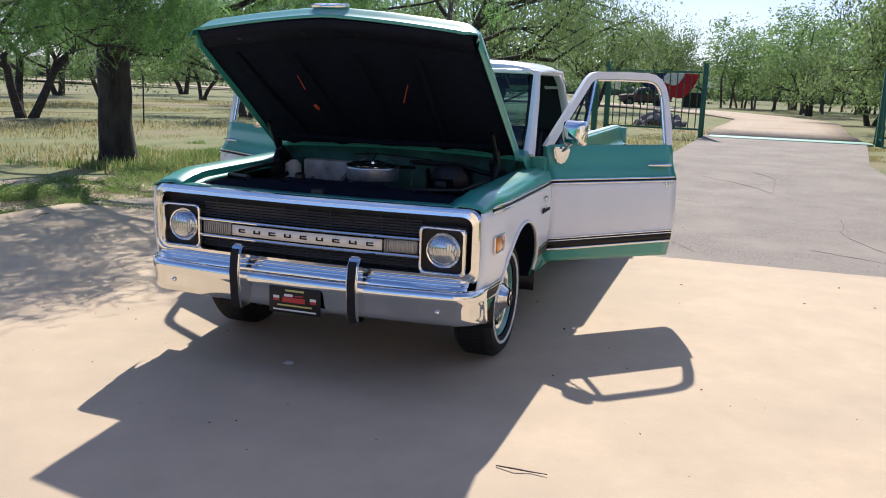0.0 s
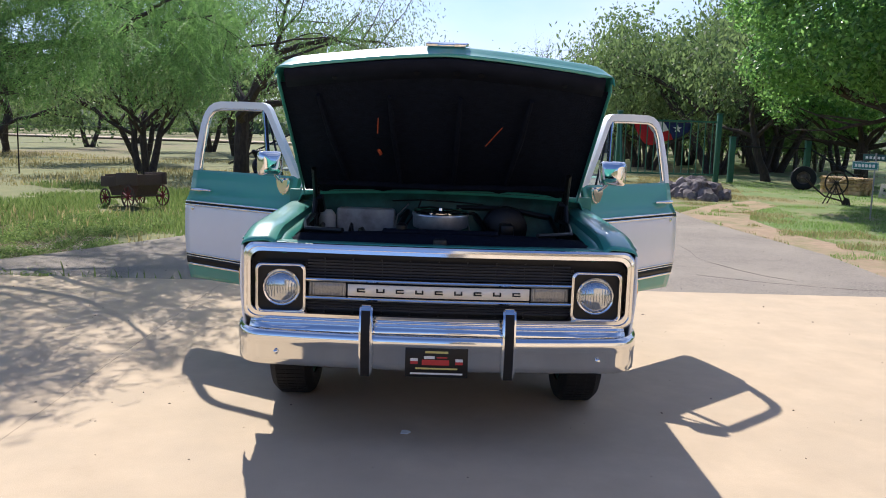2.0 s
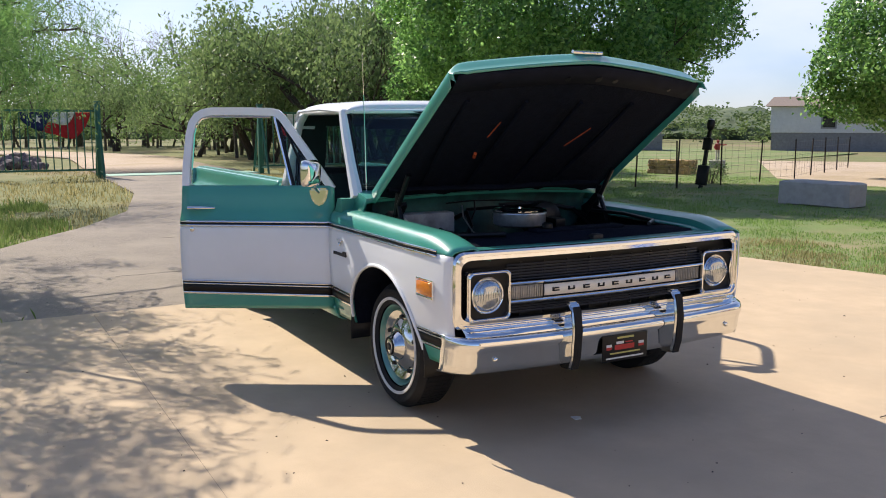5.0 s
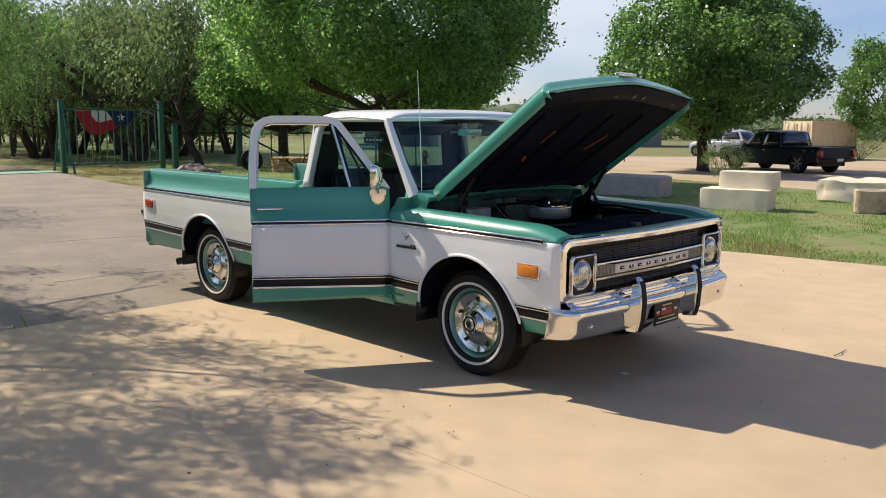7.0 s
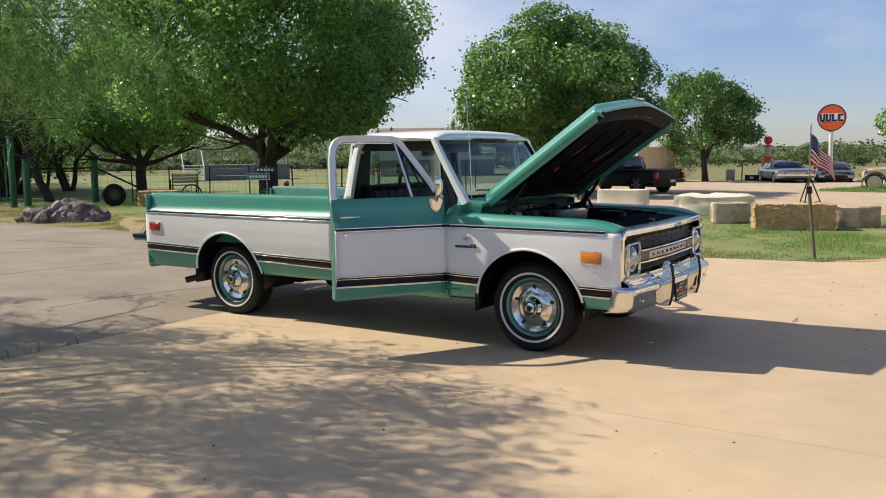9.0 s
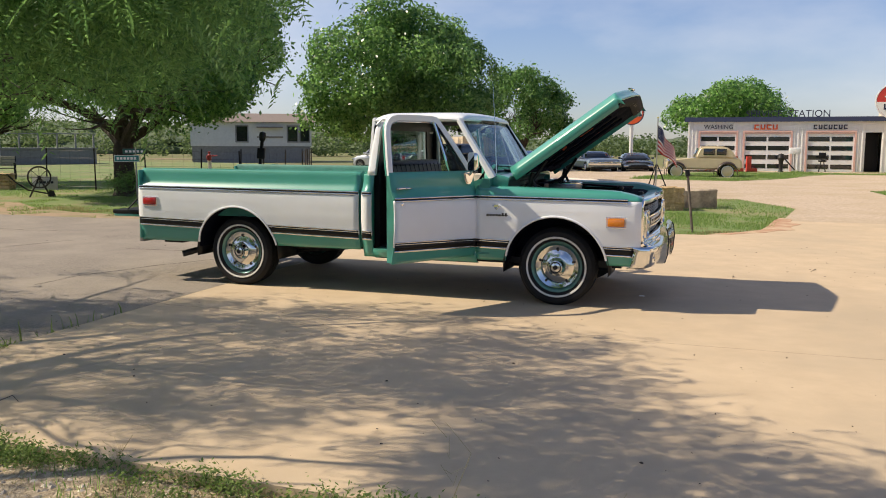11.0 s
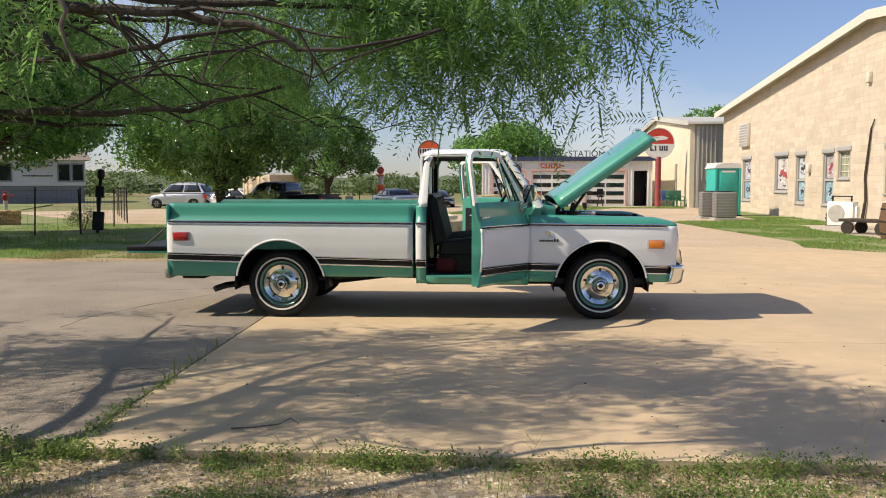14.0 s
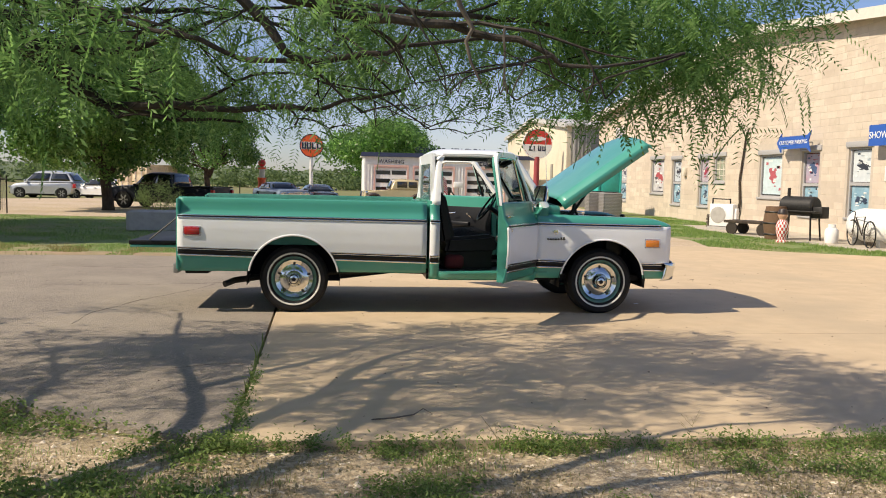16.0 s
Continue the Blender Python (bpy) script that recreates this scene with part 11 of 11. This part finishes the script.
shrub(pose(-8.9, 20.0, -0.03), 1.5, 1.15, 130, 51, M_MESQL, "pale green rounded shrub behind the concrete block")
shrub(pose(-14.0, 10.6, -0.03), 1.3, 0.7, 90, 52, M_OAKL, "low green shrub beside the shade tree trunk")
shrub(pose(-11.5, 38.6, -0.06), 1.9, 1.35, 120, 54, M_MESQL, "pale green bush at the edge of the field")
shrub(pose(-13.3, 15.6, -0.03), 1.0, 0.6, 70, 53, M_MESQL, "small grey-green shrub by the wire fence")


# ---- boxes at the edge of the field ----
ub = thing("utility_box", pose(-9.3, 40.5, -0.08, 0, 0, 20), "grey steel utility cabinet on short legs by the field", "utility box")
part("cabinet", box(bmesh.new(), -0.22, 0.22, -0.15, 0.15, 0.1, 0.66, 0.02), M_GREYMETAL, ub)
part("door", box(bmesh.new(), -0.19, 0.19, -0.165, -0.151, 0.14, 0.62, 0.006), M_GREYMETAL, ub)
for x in (-0.16, 0.16):
    part("leg", box(bmesh.new(), x - 0.03, x + 0.03, -0.1, 0.1, 0.0, 0.1), M_DARKMETAL, ub)
fp = part("field_post", tube(bmesh.new(), [(-8.72, 40.6, -0.1), (-8.7, 40.6, 0.85)], 0.03, 8), M_BARK)
tagged(fp, "dark wooden post at the field edge", "post")
cr = thing("dark_crate", pose(-8.2, 40.7, -0.08, 0, 0, 12), "dark slatted crate with a pale tag by the field", "crate")
part("frame", box(bmesh.new(), -0.36, 0.36, -0.2, 0.2, 0.0, 0.36, 0.01), M_DARKMETAL, cr)
for k in range(3):
    part("slat", box(bmesh.new(), -0.37, 0.37, -0.225, -0.201, 0.04 + k * 0.12, 0.12 + k * 0.12, 0.004), M_BARK, cr)
part("tag", box(bmesh.new(), -0.12, 0.06, -0.235, -0.226, 0.16, 0.28), M_SIGNWHITE, cr, "pale tag")

# ---- things before the garage ----
red_block = thing("red_letter_blocks", pose(-0.1, 38.9, -0.03, 0, 0, 26), "row of large freestanding red sign blocks before the garage", "sign")
for k, x in enumerate((0.0, 0.78, 1.55, 2.3)):
    bm = bmesh.new()
    if k < 2:
        prism(bm, [(x + 0.33 * math.cos(a), 0.42 + 0.42 * math.sin(a)) for a in np.linspace(0.6, 5.7, 18)] + [(x + 0.17 * math.cos(a), 0.42 + 0.22 * math.sin(a)) for a in np.linspace(5.7, 0.6, 18)], 0, 0.14, "xz")
    else:
        prism(bm, [(x - 0.3, 0.0), (x + 0.28, 0.0), (x + 0.28, 0.22), (x - 0.06, 0.22), (x - 0.06, 0.84), (x - 0.3, 0.84)], 0, 0.14, "xz")
    part("red_block", bm, M_SIGNRED, red_block, "red painted block", smooth=False)
bb = thing("dark_drum", pose(0.9, 37.9, -0.03), "old dark round machine part leaning on a stand", "machine part")
part("drum", lathe(bmesh.new(), [(0.0, -0.08), (0.30, -0.08), (0.34, 0.0), (0.30, 0.08), (0.12, 0.1), (0.0, 0.1)], 24, pose(0, 0, 0.5, 75, 0, 10)), M_DARKMETAL, bb)
part("stand", box(bmesh.new(), -0.2, 0.2, -0.15, 0.15, 0.0, 0.18, 0.02), M_PALESTONE, bb)
gr = thing("dark_pump", pose(3.4, 40.9, -0.03), "dark hand pump with a slanted handle", "hand pump")
part("body", lathe(bmesh.new(), [(0.0, 0.0), (0.16, 0.0), (0.1, 0.1), (0.12, 0.6), (0.2, 0.75), (0.14, 0.95), (0.0, 1.0)], 16), M_DARKMETAL, gr)
part("handle", tube(bmesh.new(), [(0.05, 0, 0.85), (0.7, 0, 0.12)], 0.035, 8), M_DARKMETAL, gr)
kt = thing("old_mailbox", pose(4.1, 41.6, -0.03), "pale box on a thin post", "box")
part("post", tube(bmesh.new(), [(0, 0, 0), (0, 0, 0.95)], 0.025, 8), M_GREYMETAL, kt)
part("box", box(bmesh.new(), -0.3, 0.3, -0.15, 0.15, 0.95, 1.3, 0.04), M_WHITEMETAL, kt)
st = thing("bar_stool", pose(5.5, 41.9, -0.03), "dark round-seated shop stool", "stool")
part("seat", lathe(bmesh.new(), [(0.0, 0.55), (0.2, 0.55), (0.22, 0.6), (0.2, 0.65), (0.0, 0.66)], 16), M_BLACK, st)
part("backrest", box(bmesh.new(), -0.18, 0.18, 0.12, 0.17, 0.75, 1.05, 0.03), M_BLACK, st)
for k in range(4):
    a = 1.57 * k + 0.78
    part("leg", tube(bmesh.new(), [(0.1 * math.cos(a), 0.1 * math.sin(a), 0.55), (0.24 * math.cos(a), 0.24 * math.sin(a), 0.0)], 0.02, 6), M_DARKMETAL, st)
part("back_post", tube(bmesh.new(), [(0, 0.16, 0.58), (0, 0.17, 0.78)], 0.02, 6), M_DARKMETAL, st)
for x, y, c, nm in ((9.35, 42.4, (0.05, 0.16, 0.36), "faded blue plastic garden chair by the hall"), (9.75, 40.3, (0.05, 0.2, 0.13), "dark green plastic garden chair by the hall"), (9.55, 41.2, (0.06, 0.22, 0.15), "second dark green plastic garden chair by the hall")):
    mt = surf("chair plastic", c, None, 10, 0.5)
    ch = thing("garden_chair", pose(x, y, -0.06, 0, 0, 12), nm, "chair", "garden chairs by the hall")
    part("seat", box(bmesh.new(), -0.26, 0.26, -0.25, 0.25, 0.40, 0.45, 0.02), mt, ch)
    part("backrest", box(bmesh.new(), -0.26, 0.26, 0.22, 0.27, 0.45, 1.0, 0.02), mt, ch)
    for dx in (-0.24, 0.24):
        part("arm", box(bmesh.new(), dx - 0.025, dx + 0.025, -0.24, 0.22, 0.62, 0.66, 0.01), mt, ch)
        for dy in (-0.22, 0.22):
            part("leg", box(bmesh.new(), dx - 0.025, dx + 0.025, dy - 0.025, dy + 0.025, 0.0, 0.40 if dy > 0 else 0.62), mt, ch)

# ---- grass, weeds, pebbles, litter ----
def inside(x, y, poly):
    hit = False
    for (a, b), (c, d) in zip(poly, poly[1:] + poly[:1]):
        if (b > y) != (d > y) and x < (c - a) * (y - b) / (d - b) + a:
            hit = not hit
    return hit


def blades(spots, heights, seed, width=0.008, lean=0.5):
    """One bent blade of grass at each spot: two triangles."""
    g = np.random.default_rng(seed)
    p = np.asarray(spots, float)
    n = len(p)
    h = np.asarray(heights, float)[:, None]
    a = g.uniform(0, 2 * np.pi, n)
    side = np.stack([np.cos(a), np.sin(a), np.zeros(n)], 1) * (width * (0.6 + g.uniform(0, 0.8, n)))[:, None]
    b = g.uniform(0, 2 * np.pi, n)
    bend = np.stack([np.cos(b), np.sin(b), np.zeros(n)], 1) * (g.uniform(0.1, 1.0, n) * lean)[:, None] * h
    mid = p + np.array([0, 0, 1]) * h * 0.6 + bend * 0.35
    tip = p + np.array([0, 0, 1]) * h * 0.95 + bend
    v = np.stack([p - side, p + side, mid + side * 0.6, tip, mid - side * 0.6], 1).reshape(-1, 3)
    f = np.arange(5 * n).reshape(-1, 5)
    return v, f


def grass_patch(name, box4, count, h0, h1, seed, keep, material, label, z=-0.05, width=0.008, clump=0.9, thr=0.0):
    """Blades scattered in clumps over a rectangle where keep(x, y) holds."""
    g = np.random.default_rng(seed)
    spots, hs = [], []
    tries = 0
    while len(spots) < count and tries < count * 12:
        tries += 1
        x, y = g.uniform(box4[0], box4[1]), g.uniform(box4[2], box4[3])
        k = noise.noise(Vector((x * clump, y * clump, seed * 0.37))) + 0.4 * noise.noise(Vector((x * clump * 4, y * clump * 4, seed * 0.37)))
        if k < thr or not keep(x, y):
            continue
        spots.append((x, y, z))
        hs.append((h0 + (h1 - h0) * g.uniform(0, 1) ** 1.8) * (0.6 + min(1.0, max(0.0, k - thr) * 1.6)))
    v, f = blades(spots, hs, seed, width)
    ob = new(name, grid_mesh(name, v, f, material))
    return tagged(ob, label, "grass", kind="stuff")


def off_paving(x, y):
    if inside(x, y, BARESOIL) and noise.noise(Vector((x * 1.6, y * 1.6, 3.0))) < 0.22:
        return False
    return not inside(x, y, CONCRETE) and not inside(x, y, ASPHALT) and not inside(x, y, GRAVEL)


def weed_patch(name, box4, clumps, seed, keep, material, label, thr, scale, per=26, sig=0.045, tall=0.012, leaf=(0.020, 0.010)):
    """Low small-leaved weeds in ragged mats."""
    g = np.random.default_rng(seed)
    cs, tries = [], 0
    while len(cs) < clumps and tries < clumps * 15:
        tries += 1
        x, y = g.uniform(box4[0], box4[1]), g.uniform(box4[2], box4[3])
        k = noise.noise(Vector((x * scale, y * scale, seed))) + 0.5 * noise.noise(Vector((x * scale * 3.7, y * scale * 3.7, seed)))
        if k < thr or not keep(x, y):
            continue
        cs.append((x, y, -0.042 + tall * (0.5 + 2.2 * max(0.0, k - thr) * g.uniform(0.3, 1))))
    v, f = leaf_cloud(cs, per, (sig, sig, tall), leaf, seed, flat=0.7)
    v[:, 2] = np.maximum(v[:, 2], -0.043)
    ob = new(name, grid_mesh(name, v, f, material))
    return tagged(ob, label, "weeds", kind="stuff")


M_WEED = leafmat("small weed leaves", (0.085, 0.145, 0.036), (0.22, 0.29, 0.09), 0.4, 0.7)
M_DRYWEED = leafmat("dry weed leaves", (0.17, 0.15, 0.085), (0.36, 0.31, 0.20), 0.3, 0.8)
def edge_band(x, y):
    """Near the slab's edge, in ragged tufts."""
    return off_paving(x, y) and -y - 5.27 - 0.018 * x < 0.07 + 0.28 * max(0.0, noise.noise(Vector((x * 1.7, 0.3, 5.0))) + 0.1)


weed_patch("verge_weeds", (-7.5, 3.5, -6.9, -5.22), 1500, 3, off_paving, M_WEED, "low patchy green weeds on the bare verge", 0.2, 1.5, 30, 0.04, 0.018, (0.022, 0.010))
weed_patch("verge_weeds", (-7.5, 3.5, -7.0, -4.2), 1500, 4, off_paving, M_DRYWEED, "low dry weeds on the bare verge", -0.05, 1.1, 20, 0.05, 0.008)
weed_patch("verge_weeds", (-8.5, -3.2, -7.0, -4.0), 1500, 17, off_paving, M_WEED, "ragged leafy weeds at the asphalt end", -0.02, 1.2, 30, 0.05, 0.03, (0.030, 0.014))
weed_patch("edge_weeds", (-3.6, 3.5, -5.75, -5.25), 340, 27, edge_band, M_WEED, "small leafy weeds tufted along the slab edge", -0.5, 2.6, 34, 0.032, 0.030, (0.024, 0.009))
weed_patch("joint_weeds", (-3.52, -3.16, -5.3, -3.0), 110, 18, lambda x, y: abs(x + 3.315) < 0.012 + 0.10 * max(0.0, -y - 4.1), M_WEED, "small weeds growing in the slab joint", -0.25, 2.5, 24, 0.022, 0.028, (0.024, 0.010))
grass_patch("verge_grass", (-9.5, 3.5, -6.9, -5.22), 6500, 0.012, 0.075, 5, off_paving, M_GRASS, "thin grass along the concrete edge", -0.046, 0.0024, 1.6, 0.12)
grass_patch("verge_grass", (-9.5, 3.5, -6.9, -5.22), 9000, 0.010, 0.06, 19, off_paving, M_DRYGRASS, "thin dry grass along the concrete edge", -0.046, 0.002, 1.3, -0.05)
grass_patch("roadside_grass", (-15.0, -2.8, -9.5, -1.5), 32000, 0.05, 0.15, 6, lambda x, y: off_paving(x, y) and not inside(x, y, VERGE) and (x < -6.3 or y > -4.2), leafmat("roadside grass blades", (0.085, 0.145, 0.036), (0.18, 0.225, 0.072), 0.45, 0.6), "lush green roadside grass under the mesquite", -0.05, 0.008, 0.5, -0.08)
grass_patch("pasture_grass", (-32.0, -6.0, -26.0, 1.0), 26000, 0.05, 0.16, 7, off_paving, M_DRYGRASS, "thin dry pasture grass", -0.06, 0.012, 0.25, -0.05)
grass_patch("lawn_grass", (-15.2, 2.2, 4.9, 10.5), 40000, 0.02, 0.065, 8, off_paving, M_GRASS, "ragged lawn grass beside the drive", -0.035, 0.005, 0.8, -0.12)
grass_patch("lawn_grass", (-25.0, 2.7, 9.6, 19.0), 46000, 0.02, 0.05, 9, off_paving, M_GRASS, "short lawn grass among the stones", -0.035, 0.006, 0.8, -0.3)
grass_patch("dry_lawn_grass", (-27.0, -14.8, 7.2, 9.4), 9000, 0.02, 0.07, 12, off_paving, M_DRYGRASS, "thin dry grass by the gate", -0.05, 0.006, 0.6, -0.05)
grass_patch("dry_lawn_grass", (-27.0, 1.8, 4.9, 7.2), 20000, 0.02, 0.08, 10, off_paving, M_DRYGRASS, "dry grass at the lawn edge", -0.035, 0.005, 1.1, 0.0)
grass_patch("side_grass", (5.2, 11.1, 6.0, 26.0), 24000, 0.02, 0.06, 11, lambda x, y: inside(x, y, SIDELAWN) and not inside(x, y, WALLWALK), M_GRASS, "short grass along the stone wall", -0.03, 0.010, 0.7, -0.3)


grass_patch("yard_grass", (-3.0, 10.0, 27.5, 40.7), 16000, 0.03, 0.10, 23, lambda x, y: inside(x, y, YARDGRASS), M_GRASS, "thin grass before the garage", -0.02, 0.012, 0.6, -0.2)


def pebbles(name, box4, count, r0, r1, seed, keep, material, label, z):
    g = np.random.default_rng(seed)
    base = np.array([(1, 0, 0), (0, 1, 0), (-1, 0, 0), (0, -1, 0), (0, 0, 0.6), (0, 0, -0.4)], float)
    tri = np.array([(0, 1, 4), (1, 2, 4), (2, 3, 4), (3, 0, 4), (1, 0, 5), (2, 1, 5), (3, 2, 5), (0, 3, 5)])
    vs, fs, n = [], [], 0
    while n < count:
        x, y = g.uniform(box4[0], box4[1]), g.uniform(box4[2], box4[3])
        if not keep(x, y):
            continue
        r = r0 + (r1 - r0) * g.uniform(0, 1) ** 3
        a = g.uniform(0, 6.28)
        q = base * np.array([r * g.uniform(0.7, 1.4), r, r * g.uniform(0.5, 1.0)]) + g.normal(0, r * 0.15, (6, 3))
        c, s_ = math.cos(a), math.sin(a)
        q = np.stack([q[:, 0] * c - q[:, 1] * s_, q[:, 0] * s_ + q[:, 1] * c, q[:, 2]], 1)
        vs.append(q + np.array([x, y, z + r * 0.2]))
        fs.append(tri + 6 * n)
        n += 1
    ob = new(name, grid_mesh(name, np.concatenate(vs), np.concatenate(fs), material))
    return tagged(ob, label, "pebbles", kind="stuff")


M_PEBBLE = surf("pale pebbles", (0.60, 0.52, 0.41), (0.42, 0.35, 0.27), 30, 0.9, island=0.4)
M_LITTER = surf("dark leaf litter", (0.07, 0.05, 0.035), (0.04, 0.028, 0.02), 30, 0.9, island=0.4)
pebbles("verge_pebbles", (-6.5, 3.0, -6.9, -4.3), 21000, 0.004, 0.022, 14, off_paving, M_PEBBLE, "scattered pale pebbles on the bare verge", -0.05)
pebbles("leaf_litter", (-3.2, 5.0, -5.2, 5.0), 420, 0.003, 0.011, 15, lambda x, y: True, M_LITTER, "tiny dark leaf litter on the concrete", 0.0)
pebbles("leaf_litter", (-9.5, -3.4, -4.5, 4.5), 240, 0.003, 0.010, 16, lambda x, y: inside(x, y, ASPHALT), M_LITTER, "tiny dark leaf litter on the asphalt", -0.006)
sp = part("paper_scrap", prism(bmesh.new(), [(0.645, -0.165), (0.695, -0.17), (0.70, -0.135), (0.67, -0.118), (0.65, -0.135)], 0.0, 0.004, "xy"), M_SIGNWHITE, smooth=False)
tagged(sp, "small white scrap of paper on the concrete", "litter")


def twig(pts, r, label):
    o = part("twig", tube(bmesh.new(), pts, r, 6), M_BARKL)
    return tagged(o, label, "twig")


twig([(1.47, 1.28, 0.006), (1.485, 1.36, 0.014), (1.47, 1.43, 0.006), (1.475, 1.50, 0.01)], [0.003, 0.0035, 0.003, 0.002], "thin dry twig on the concrete")
twig([(-2.55, -4.88, 0.006), (-2.42, -4.87, 0.012), (-2.3, -4.80, 0.010), (-2.24, -4.76, 0.035), (-2.19, -4.77, 0.008)], [0.004, 0.005, 0.004, 0.003, 0.002], "crooked dry twig near the slab edge")
twig([(2.3, 2.1, 0.005), (2.36, 2.2, 0.02), (2.34, 2.3, 0.006)], [0.003, 0.003, 0.002], "short dry twig on the concrete")
for x, y, h, seed in ((0.62, -5.55, 0.45, 1), (-0.9, -5.5, 0.16, 3), (-1.9, -5.48, 0.14, 4), (1.1, -5.5, 0.22, 5), (-5.5, -5.9, 0.18, 7)):
    rg = random.Random(seed)
    bm = bmesh.new()
    pts = [(x, y, -0.06), (x + rg.uniform(-0.02, 0.02), y, h * 0.4), (x + rg.uniform(-0.06, 0.06), y + rg.uniform(-0.04, 0.04), h * 0.75), (x + rg.uniform(-0.1, 0.1), y, h)]
    tube(bm, pts, [0.0016, 0.0013, 0.001, 0.0006], 4)
    for k in range(7):
        q = Vector(pts[1]).lerp(Vector(pts[3]), rg.uniform(0.1, 1.0))
        tube(bm, [q, q + Vector((rg.uniform(-0.06, 0.06), rg.uniform(-0.05, 0.05), rg.uniform(0.02, 0.08)))], 0.0007, 3)
    o = part("dry_weed", bm, M_DRYGRASS)
    tagged(o, "thin dry weed stalk at the slab edge", "weed", kind="stuff")
M_SAWCUT = surf("dusty joint", (0.36, 0.28, 0.20), (0.27, 0.21, 0.15), 20, 0.95)
# cracks in the old asphalt
rng_c = random.Random(14)
for x, y, a, ln in ((-5.2, -1.6, 80, 3.2), (-6.4, 1.2, 15, 2.6), (-8.2, -0.6, 100, 2.4), (-9.5, 2.6, 170, 3.4), (-4.6, 2.9, 60, 2.2), (-11.5, 1.5, 40, 3.0), (-7.0, 3.4, 10, 2.8), (-4.2, -3.6, 30, 1.4)):
    pts, d = [Vector((x, y, -0.006))], radians(a)
    for k in range(14):
        d += rng_c.gauss(0, 0.13)
        q = pts[-1] + Vector((math.cos(d), math.sin(d), 0)) * (ln / 14)
        if inside(q.x, q.y, ASPHALT):
            pts.append(q)
    o = part("road_crack", tube(bmesh.new(), pts, [0.003 * rng_c.uniform(0.4, 1.3) for p in pts], 5), M_LITTER)
    tagged(o, "thin dark crack in the worn asphalt", "crack", kind="structure")
# saw cut in the slab
cut = part("slab_joint", box(bmesh.new(), -3.29, 12.0, -2.062, -2.059, -0.02, 0.0008), M_SAWCUT)
tagged(cut, "narrow dark saw-cut joint across the slab", "joint", kind="structure")


# ---- stone courses of the showroom wall ----
def stone_courses():
    rg = random.Random(33)
    rest_v, rest_f = [], []
    H0, J = 0.2, 0.007

    def stone(y0, y1, z0, z1):
        d = BX - rg.uniform(0.002, 0.005)
        p = [(d, y0 + 0.004, z0 + 0.004), (d, y1 - 0.004, z0 + 0.004), (d, y1 - 0.004, z1 - 0.004), (d, y0 + 0.004, z1 - 0.004),
             (BX + 0.01, y0, z0), (BX + 0.01, y1, z0), (BX + 0.01, y1, z1), (BX + 0.01, y0, z1)]
        return p, [(0, 3, 2, 1), (0, 1, 5, 4), (1, 2, 6, 5), (2, 3, 7, 6), (3, 0, 4, 7)]
    z, n = 0.0, 0
    while z < RIDGE:
        y = BY0 + rg.uniform(0.1, 0.6)
        while y < BY1 - 0.1:
            w = rg.uniform(0.42, 0.95)
            a, b = y, min(y + w, BY1)
            y = b
            top = min(z + H0, min(gable(a), gable(b)) - 0.06)
            if top - z < 0.06:
                continue
            # leave out what an opening takes away
            runs = [(a, b)]
            for w0, w1, s0, s1 in WINS:
                if z < s1 + 0.17 and z + H0 > s0 - 0.08:
                    runs = [q for r0, r1 in runs for q in ((r0, min(r1, w0 - 0.11)), (max(r0, w1 + 0.11), r1)) if q[1] - q[0] > 0.06]
            for r0, r1 in runs:
                pv, pf = stone(r0 + J / 2, r1 - J / 2, z + J / 2, top - J / 2)
                if 8.2 < r0 < 17.6 and z < 4.4 and n < 300:
                    n += 1
                    me = bpy.data.meshes.new("stone")
                    me.from_pydata(pv, [], pf)
                    me.materials.append(M_BLOCKSTONE)
                    shared("stone", me, building)
                else:
                    k = len(rest_v)
                    rest_v.extend(pv)
                    rest_f.extend([tuple(i + k for i in q) for q in pf])
        z += H0
    ob = new("stone_course", grid_mesh("stone_course", rest_v, rest_f, M_BLOCKREST))
    ob.parent = building
    tagged(ob, "further courses of pale cut stone", kind="stuff")


stone_courses()
